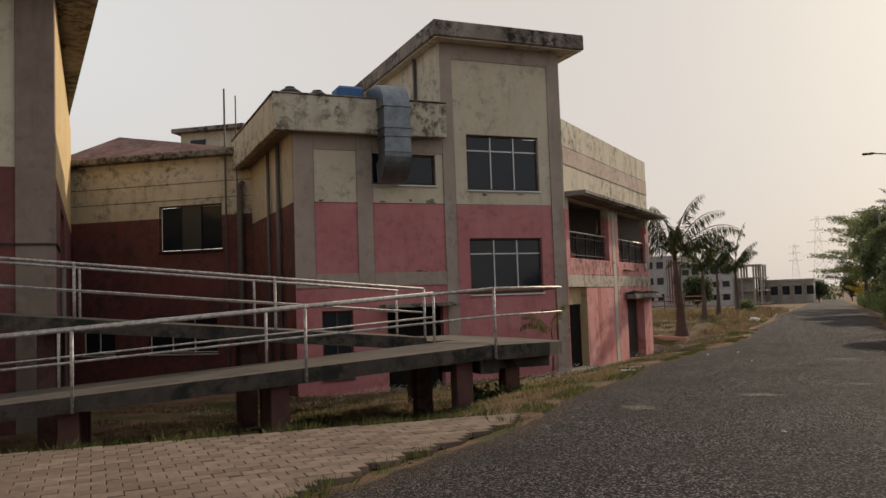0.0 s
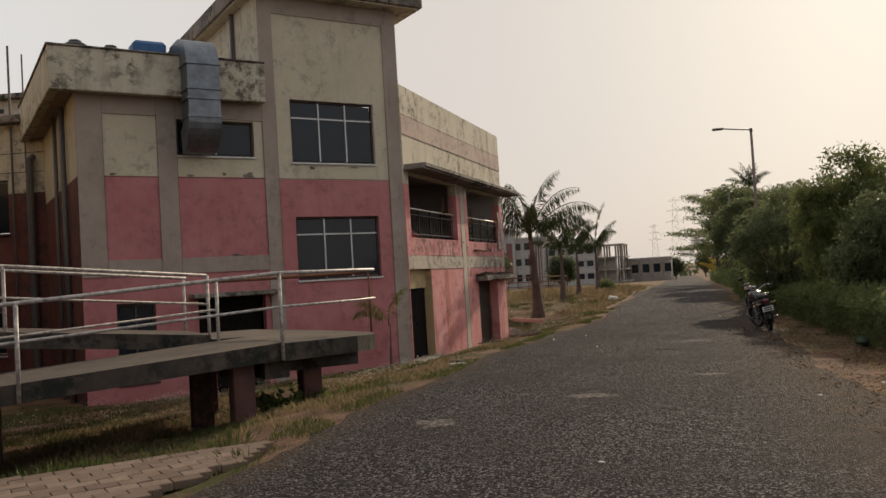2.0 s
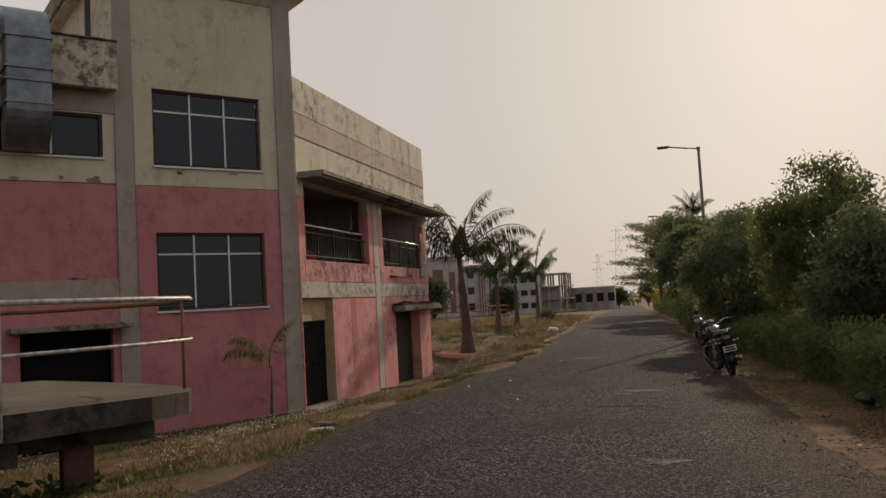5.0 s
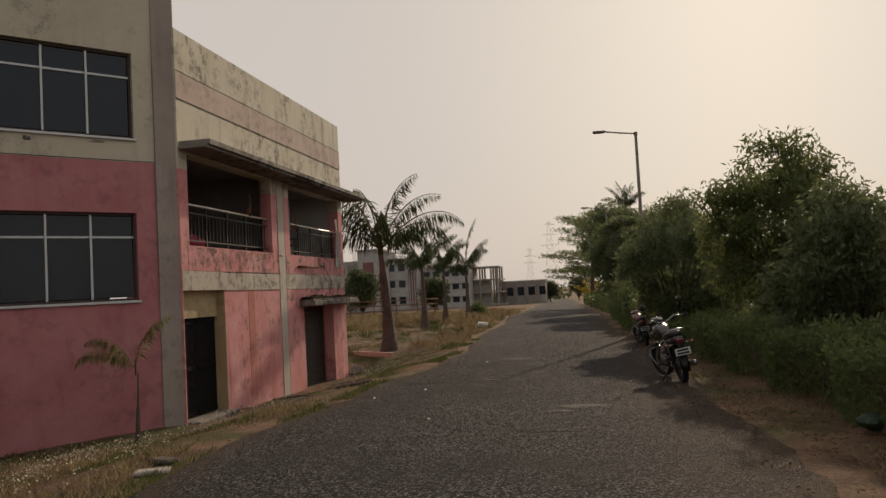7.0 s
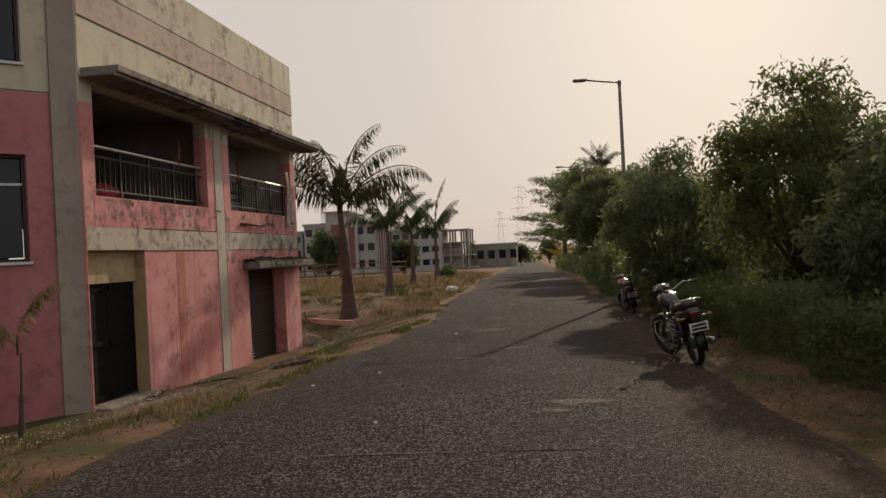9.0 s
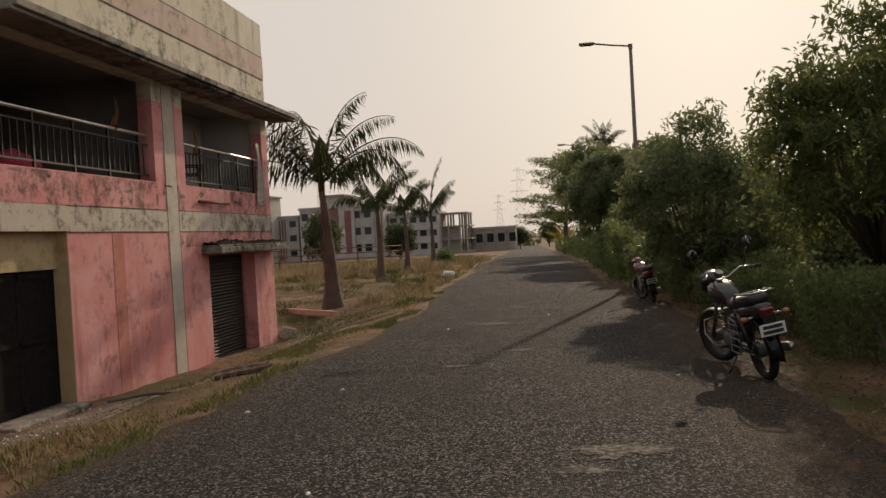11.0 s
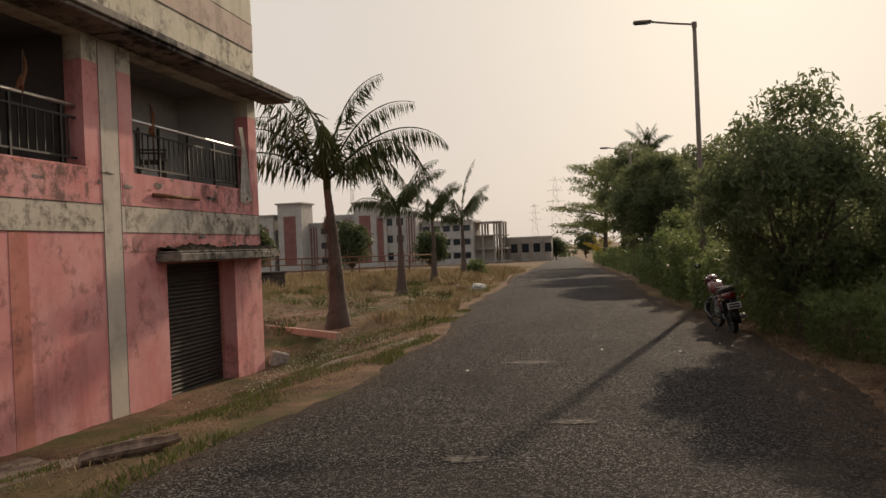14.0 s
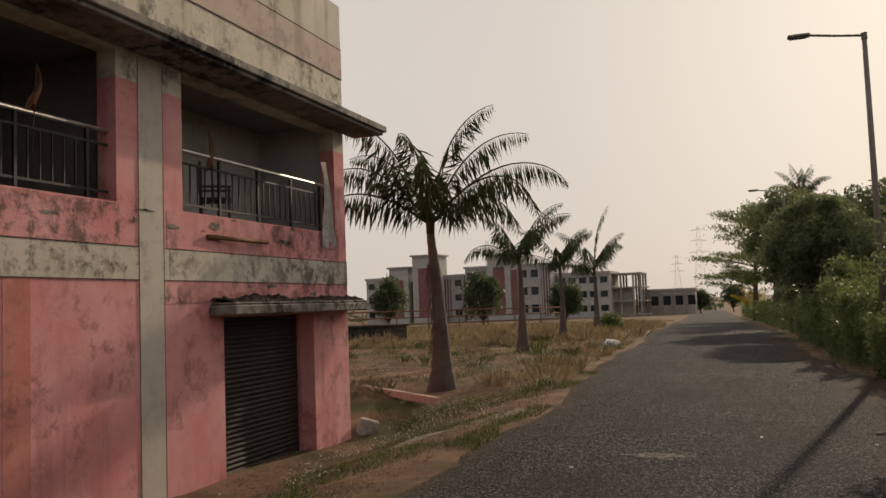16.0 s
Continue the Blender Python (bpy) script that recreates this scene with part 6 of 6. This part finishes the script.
woods("far_woods", -38, 40, 330, 900, 7.0)
woods("far_woods", 3, 75, 120, 700, 5.5)
woods("far_woods", -75, -30, 150, 500, 6.0)
for x, y, h in ((-27, 118, 6.8), (-42, 125, 7.2), (-17.5, 122, 5.5), (-62, 130, 7.0), (-3.0, 215, 6.0), (4.5, 240, 7.5)):
    tree(x, y, h, h * 0.38, 0.5, 0.2, 60, 60, "leafy green tree in front of the campus", LEAF_FAR, 1.0, trunk_h=0.12, squash=1.15, group="campus trees")

# ---- open lot: pipe fence and low wall ----
fence = thing("pipe_fence", "low rusty three-bar pipe fence across the open lot", "fence")
FA, FB = Vector((-34, 66, 0)), Vector((-13.2, 96, 0))
posts = 12
for i in range(posts + 1):
    p = FA.lerp(FB, i / posts)
    z = ground_level(p.x, p.y)
    bar("post", [(p.x, p.y, z - 0.2), (p.x, p.y, z + 1.75)], 0.055, RUST, fence, sides=6)
for h in (0.75, 1.25, 1.75):
    bar("rail", [(p.x, p.y, ground_level(p.x, p.y) + h) for p in (FA.lerp(FB, i / 8) for i in range(9))], 0.055, RUST, fence, sides=6)
lot_wall = thing("low_wall", "dark stained low retaining wall with a pale coping", "wall", Matrix.Translation((-22, 63.5, ground_level(-20, 64))) @ Matrix.Rotation(radians(28), 4, "Z"))
part("body", boxes((-8, 5.5, 0, 0.4, -0.4, 0.85), bevel=0.02), RAMP_CONC, lot_wall)
part("coping", boxes((-8.1, 5.6, -0.1, 0.6, 0.85, 0.97), bevel=0.02), RAMP_CONC, lot_wall)

# ---- balcony things ----
CANE = plain("dark_bamboo_chair_wood", (0.05, 0.035, 0.025), 0.6)
CLOTH_W = plain("grimy_white_cloth", (0.66, 0.61, 0.54), 0.9, bump=0.3)
CLOTH_O = plain("faded_orange_cloth", (0.34, 0.15, 0.08), 0.9)
chair = thing("chair", "dark slatted wooden armchair on the balcony", "chair", WING @ Matrix.Translation((7.85, 0.62, 2.42)) @ Matrix.Rotation(radians(35), 4, "Z"))
for x in (-0.24, 0.24):
    for y in (-0.22, 0.22):
        part("leg", boxes((x - 0.022, x + 0.022, y - 0.022, y + 0.022, 0, 0.42 if y < 0 else 1.0)), CANE, chair)
    part("arm", boxes((x - 0.03, x + 0.03, -0.26, 0.24, 0.62, 0.65)), CANE, chair)
    part("arm_post", boxes((x - 0.02, x + 0.02, -0.24, -0.2, 0.42, 0.62)), CANE, chair)
part("seat", boxes((-0.27, 0.27, -0.26, 0.24, 0.42, 0.46), bevel=0.01), CANE, chair)
for i in range(5):
    x = -0.18 + i * 0.09
    part("slat", boxes((x - 0.018, x + 0.018, 0.21, 0.235, 0.46, 0.98)), CANE, chair)
part("top_rail", boxes((-0.27, 0.27, 0.2, 0.245, 0.96, 1.04), bevel=0.01), CANE, chair)


def hanging(name, m, w, h, mat, label, category, folds=3):
    t = thing(name, label, category, m)
    bm = bmesh.new()
    rows = []
    for i in range(9):
        u = i / 8
        rows.append([bm.verts.new(((j / 8 - 0.5) * w * (0.25 + 0.75 * abs(u - 0.22)) + 0.05 * math.sin(u * 5), 0.04 * math.sin(j / 8 * 6.28 * folds + u) * (0.4 + u), -h * u - 0.06 * math.sin(j * 1.3) * u)) for j in range(9)])
    for a, b in zip(rows, rows[1:]):
        for j in range(8):
            bm.faces.new((a[j], a[j + 1], b[j + 1], b[j]))
    bmesh.ops.solidify(bm, geom=bm.faces, thickness=0.006)
    part("cloth", bm, mat, t, smooth=True)
    return t


c = hanging("hanging_cloth", WING @ Matrix.Translation((10.2, -0.1, 3.78)) @ Matrix.Rotation(radians(-8), 4, "Y"), 0.5, 1.55, CLOTH_W, "grimy white cloth knotted to the balcony corner", "cloth")
for x, z, tilt in ((3.85, 4.05, 4), (7.05, 3.85, -6)):
    flag = hanging("small_flag", WING @ Matrix.Translation((x, 0.12, z - 0.12)) @ Matrix.Rotation(radians(tilt), 4, "Y"), 0.11, 0.5, CLOTH_O, "faded orange cloth flag tied to the railing", "flag", 1)
    bar("stick", [(0, 0.01, 0.05), (0, 0.01, -1.0)], 0.012, CANE, flag, sides=5)
bundle = thing("cloth_bundle", "crimson cloth heaped behind the railing", "cloth", WING @ Matrix.Translation((1.6, 0.6, 2.42)))
bm = ellipsoid(bmesh.new(), (0, 0, 0.18), (0.55, 0.25, 0.2))
for v in bm.verts:
    v.co *= 1 + 0.25 * noise.noise(v.co * 6)
part("heap", bm, plain("crimson_cloth", (0.28, 0.03, 0.06), 0.9), bundle, smooth=True)
spout = thing("wall_spout", "rusty pipe spout lying along the wall below the sill", "pipe", WING)
bar("pipe", [(6.75, -0.04, 2.16), (8.25, -0.10, 2.16)], 0.035, RUST, spout)


def mossy_crust(x0, x1, y0, y1, z0, seed):
    """A crumbling strip of black moss and soil, lumpy and broken along its length."""
    bm = bmesh.new()
    n, m_ = 110, 8
    rows = []
    for i in range(n + 1):
        x = lerp(x0, x1, i / n)
        tall = max(0.012, 0.07 + 0.12 * noise.noise(Vector((x * 1.6, seed, 0))) + 0.06 * noise.noise(Vector((x * 7, seed, 4))))
        row = []
        for j in range(m_ + 1):
            v = j / m_
            rag = 0.04 * noise.noise(Vector((x * 9, v * 5, seed + 9)))
            z = z0 + tall * math.sin(math.pi * (0.06 + 0.5 * v)) * (1 + 0.7 * noise.noise(Vector((x * 14, v * 6, seed)))) if j else z0 - 0.01
            row.append(bm.verts.new((x + rag * 0.6, lerp(y0, y1, v) + rag * (1 - v), z)))
        rows.append(row)
    for r0, r1 in zip(rows, rows[1:]):
        for j in range(m_):
            bm.faces.new((r0[j], r1[j], r1[j + 1], r0[j + 1]))
    bmesh.ops.recalc_face_normals(bm, faces=bm.faces)
    return bm


MOSS = plain("black_moss_crust", (0.05, 0.04, 0.03), 0.95, spec=0.05, vary=0.6, scale=14, bump=0.9)
ledge_moss = thing("moss_crust", "black mossy crust crumbling on the shutter ledge", "moss", WING)
part("crust", mossy_crust(6.85, WEND - 0.02, -0.43, -0.004, 1.185, 3.0), MOSS, ledge_moss)


# ---- loose things on the ground ----
def rock(bm, c, s, seed=0):
    r = bmesh.ops.create_icosphere(bm, subdivisions=2, radius=1.0)
    for v in r["verts"]:
        k = 1 + 0.35 * noise.noise(v.co * 1.4 + Vector((seed, 0, 0)))
        v.co = Vector((v.co.x * s[0] * k, v.co.y * s[1] * k, v.co.z * s[2] * k)) + Vector(c)
    return bm


STONE = plain("pale_broken_concrete", (0.28, 0.245, 0.205), 0.9, vary=0.5, bump=0.5)
ROT = plain("grey_rotten_wood", (0.07, 0.055, 0.043), 0.9, bump=0.6)
PLANK = plain("pinkish_plastered_kerb", (0.42, 0.27, 0.21), 0.9, bump=0.4)


def loose(name, label, category, x, y, bm, mat, yaw=0, lift=0.0):
    bmesh.ops.transform(bm, matrix=Matrix.Rotation(radians(yaw), 4, "Z"), verts=bm.verts)
    ob = part(name, bm, mat, None)
    ob.location = (x, y, max(ground_level(x, y), road_level(y) + 0.02 if road_left(y) < x < road_right(y) else -99) + lift)
    return tagged(ob, label, category)


loose("stone_block", "pale broken concrete block beside the wing corner", "stone", -7.2, 37.45, boxes((-0.2, 0.18, -0.14, 0.15, -0.08, 0.27), bevel=0.03, m=Matrix.Rotation(radians(17), 4, "Y")), STONE, 30)
loose("broken_slab", "broken pale concrete slab on the verge", "slab", -3.98, 17.2, boxes((-0.17, 0.17, -0.09, 0.09, 0, 0.05), bevel=0.015), STONE, 25)
loose("broken_slab", "broken grey slab lying in the weeds", "slab", -4.15, 17.75, boxes((-0.14, 0.14, -0.09, 0.09, 0, 0.06), bevel=0.02), ROT, -20)
bark = bmesh.new()
for w, turn_, shift in ((0.17, 1.5, 0.0), (0.09, 1.2, 0.16)):
    rings = []
    for i in range(15):
        u = i / 14
        ww = w * (0.55 + 0.6 * math.sin(math.pi * (0.15 + 0.8 * u))) * (1 + 0.12 * noise.noise(Vector((u * 5, shift * 20, 3))))
        ctr = Vector((lerp(-0.6, 0.6, u), shift + 0.1 * math.sin(u * 3.3), ww * 0.75 + 0.16 * u ** 4))
        rings.append([bark.verts.new(ctr + Vector((0, k_ * math.sin(a_), -k_ * math.cos(a_)))) for k_, a_ in [(ww, lerp(-turn_, turn_ * 1.2, j / 8)) for j in range(9)] + [(ww - 0.018, lerp(turn_ * 1.2, -turn_, j / 8)) for j in range(9)]])
    for r0, r1 in zip(rings, rings[1:]):
        for j in range(18):
            bark.faces.new((r0[j], r1[j], r1[(j + 1) % 18], r0[(j + 1) % 18]))
    bark.faces.new(rings[0])
    bark.faces.new(rings[-1][::-1])
bmesh.ops.recalc_face_normals(bark, faces=bark.faces)
bmesh.ops.scale(bark, vec=(0.68, 0.6, 0.5), verts=bark.verts)
loose("bark_sheath", "curled brown strip of fallen palm sheath beside the road", "bark", -4.3, 26.0, bark, plain("dry_brown_sheath", (0.20, 0.135, 0.10), 0.85, vary=0.6, bump=0.5), 40)
twig = tube(bmesh.new(), [(-0.5, 0, 0.03), (0, 0.08, 0.05), (0.45, -0.05, 0.03)], 0.02, 6)
loose("dead_branch", "thin dead branch lying on the bare earth", "branch", -5.1, 25.0, twig, ROT, 30)
kerb = boxes((-2.2, 2.2, -0.06, 0.06, -0.1, 0.07), bevel=0.012)
loose("drain_kerb", "long pinkish kerb beam lying over the ditch", "kerb", -7.75, 40.25, kerb, PLANK, -43, 0.08)
loose("plastic_bag", "crumpled white plastic bag at the road edge", "bag", -5.0, 60.0, rock(bmesh.new(), (0, 0, 0.12), (0.4, 0.3, 0.2), 9), CLOTH_W)
loose("plastic_sack", "dark sack with a green plastic edge under the hedge", "sack", 3.0, 18.5, rock(bmesh.new(), (0, 0, 0.14), (0.13, 0.16, 0.09), 12), plain("green_plastic_sheet", (0.012, 0.03, 0.012), 0.6))
r5 = random.Random(5)
LITTER = plain("white_paper_scrap", (0.6, 0.57, 0.52), 0.9)
for i in range(14):
    y = r5.uniform(8, 34)
    x = r5.uniform(-3.2, 2.6)
    loose("paper_scrap", "small crumpled white scrap on the asphalt", "litter", x, y, rock(bmesh.new(), (0, 0, 0.0), (0.026, 0.016, 0.01), i), LITTER, r5.uniform(0, 180), 0.035)
pebbles = bmesh.new()
for i in range(620):
    y = r5.uniform(4, 40)
    x = road_left(y) - abs(r5.gauss(0, 0.45)) + 0.25
    q = r5.uniform(0.004, 0.015) * (1 if i % 9 else 1.8)
    z = max(ground_level(x, y), road_level(y) if x > road_left(y) else -99)
    grain = bmesh.ops.create_icosphere(pebbles, subdivisions=1, radius=1.0)["verts"]
    for v in grain:
        w = q * (1 + 0.5 * noise.noise(v.co * 1.3 + Vector((i * 3.1, 0, 0))))
        v.co = Vector((x + v.co.x * w * 1.3, y + v.co.y * w, z + v.co.z * w * 0.6))
tagged(part("pebbles", pebbles, plain("dusty_grey_gravel", (0.13, 0.105, 0.085), 0.95, bump=0.4), None), "loose pale stones along the crumbling road edge", "stones", kind="stuff")


# worn pale patches and cracks in the asphalt
def flake(x, y, w, l, seed, name, label, mat, n=110):
    bm = bmesh.new()
    c = bm.verts.new((x, y, road_top(x, y) + 0.006))
    ring = []
    for i in range(n):
        a = 2 * math.pi * i / n
        k = 0.6 + 0.45 * noise.noise(Vector((math.cos(a) * 2.2, math.sin(a) * 2.2, seed))) + 0.4 * noise.noise(Vector((math.cos(a) * 9, math.sin(a) * 9, seed)))
        px, py = x + w * k * math.cos(a), y + l * k * math.sin(a)
        ring.append(bm.verts.new((px, py, road_top(px, py) + 0.005)))
    for i in range(n):
        bm.faces.new((c, ring[i], ring[(i + 1) % n]))
    return tagged(part(name, bm, mat, None), label, "road patch", kind="structure")


def road_top(x, y):
    u = (x - road_left(y)) / (road_right(y) - road_left(y))
    return road_level(y) + 0.035 * (1 - (2 * u - 1) ** 2) + 0.012


k = Nodes("scuffed_pale_asphalt")
WORN = k.finish(k.mix(k.ramp(k.noise(16.0, 7, 0.75), 0.45, 0.62), (0.035, 0.03, 0.028), (0.20, 0.175, 0.15)), 0.95, spec=0.1)
for i, (x, y, w, l) in enumerate(((0.2, 21.1, 0.55, 0.28), (-0.1, 20.6, 0.35, 0.16), (-1.2, 31.5, 0.5, 0.25), (-1.0, 12.4, 0.5, 0.3), (-1.4, 25.6, 0.3, 0.15), (-2.3, 10.6, 0.4, 0.35), (-1.4, 18.86, 2.0, 0.035), (-0.6, 27.0, 0.35, 0.2), (0.3, 14.5, 0.3, 0.22))):
    flake(x, y, w, l, i * 3.3, "road_patch_%d" % (i + 1), "pale scuffed patch worn into the asphalt", WORN)


# ---- bare concrete apron before the porch and along the wing ----
APRON = paint("dirty_concrete_apron", (0.15, 0.115, 0.09), (0.22, 0.175, 0.135), (0.05, 0.038, 0.03), 0.8, 0.4, 0.6)


def apron(name, outline, label):
    """A thin slab that follows the ground, with a ragged rim."""
    a, b, c, d = [Vector(p) for p in outline]
    bm = bmesh.new()
    n, rows = 14, []
    for i in range(n + 1):
        row = []
        for j in range(n + 1):
            u, v = i / n, j / n
            p = a.lerp(b, u).lerp(d.lerp(c, u), v)
            rim = 0.25 if min(u, v, 1 - u, 1 - v) < 0.01 else 0.0
            x, y = p.x + rim * noise.noise(Vector((p.x * 2, p.y * 2, 1))), p.y + rim * noise.noise(Vector((p.x * 2, p.y * 2, 8)))
            row.append(bm.verts.new((x, y, ground_level(x, y) + (0.018 if not rim else -0.05))))
        rows.append(row)
    for r0, r1 in zip(rows, rows[1:]):
        for j in range(n):
            bm.faces.new((r0[j], r1[j], r1[j + 1], r0[j + 1]))
    return tagged(part(name, bm, APRON, None, smooth=True), label, "apron", kind="structure")


apron("pavement_1", ((-7.55, 25.0), (-5.2, 23.3), (-4.7, 27.6), (-7.5, 29.2)), "earth-stained concrete apron before the porch")
apron("pavement_2", ((-5.85, 30.0), (-5.45, 29.9), (-4.2, 34.4), (-4.6, 34.6)), "dusty concrete drain edge along the verge")
apron("pavement_3", ((-4.6, 34.62), (-4.2, 34.42), (-3.45, 36.3), (-3.85, 36.5)), "dusty concrete drain edge at the road")

# ---- block paving beside the ramp ----
paving = thing("paving", "dusty terracotta block paving beside the ramp", "paving", kind="structure")
E1, E2 = Vector((-0.66, -0.7513, 0)).normalized(), Vector((0.7513, -0.66, 0)).normalized()
P0 = Vector((-4.25, 9.1, 0))
PL, PW, GAP = 0.23, 0.17, 0.007
bm = boxes((-PL / 2 + GAP / 2, PL / 2 - GAP / 2, -PW / 2 + GAP / 2, PW / 2 - GAP / 2, -0.06, 0.0))
bmesh.ops.bevel(bm, geom=[e for e in bm.edges if all(v.co.z > -0.01 for v in e.verts)], offset=0.006, segments=1, affect="EDGES")
paver_mesh = bpy.data.meshes.new("paver")
bm.to_mesh(paver_mesh)
bm.free()
paver_mesh.materials.append(PAVER)
cells = []
for j in range(0, 43):
    for i in range(-3, 62):
        p = P0 + E1 * ((i + 0.5 * (j % 2)) * PL) + E2 * ((j + 0.5) * PW)
        if p.x < road_left(p.y) - 0.05 - 0.12 * abs(noise.noise(Vector((p.x * 3, p.y * 3, 1)))) and -11.0 < p.x and 2.0 < p.y:
            cells.append(p)
cells.sort(key=lambda p: (p - Vector((-4.6, 6.6, 0))).length)
turn = math.atan2(E1.y, E1.x)


def paver_pose(p):
    z = road_level(p.y) + 0.035 + 0.006 * noise.noise(Vector((p.x * 2, p.y * 2, 5))) + random.uniform(-0.003, 0.003)
    return Matrix.Translation((p.x, p.y, z)) @ Matrix.Rotation(turn + random.uniform(-0.012, 0.012), 4, "Z") @ Matrix.Rotation(random.uniform(-0.012, 0.012), 4, "X")


for p in cells[:300]:
    ob = new("paver", paver_mesh)
    ob.parent = paving
    ob.matrix_world = paver_pose(p)
base_v = np.array([v.co[:] for v in paver_mesh.vertices])
base_f = [tuple(q.vertices) for q in paver_mesh.polygons]
vs, fs = [], []
for p in cells[300:]:
    m = np.array(paver_pose(p))
    o = len(vs)
    vs.extend((base_v @ m[:3, :3].T + m[:3, 3]).tolist())
    fs.extend(tuple(o + i for i in f) for f in base_f)
me = bpy.data.meshes.new("paver_field")
me.from_pydata(vs, [], fs)
me.materials.append(PAVER)
rest = new("paver_field", me)
rest.parent = paving
tagged(rest, "more of the same block paving", kind="stuff")
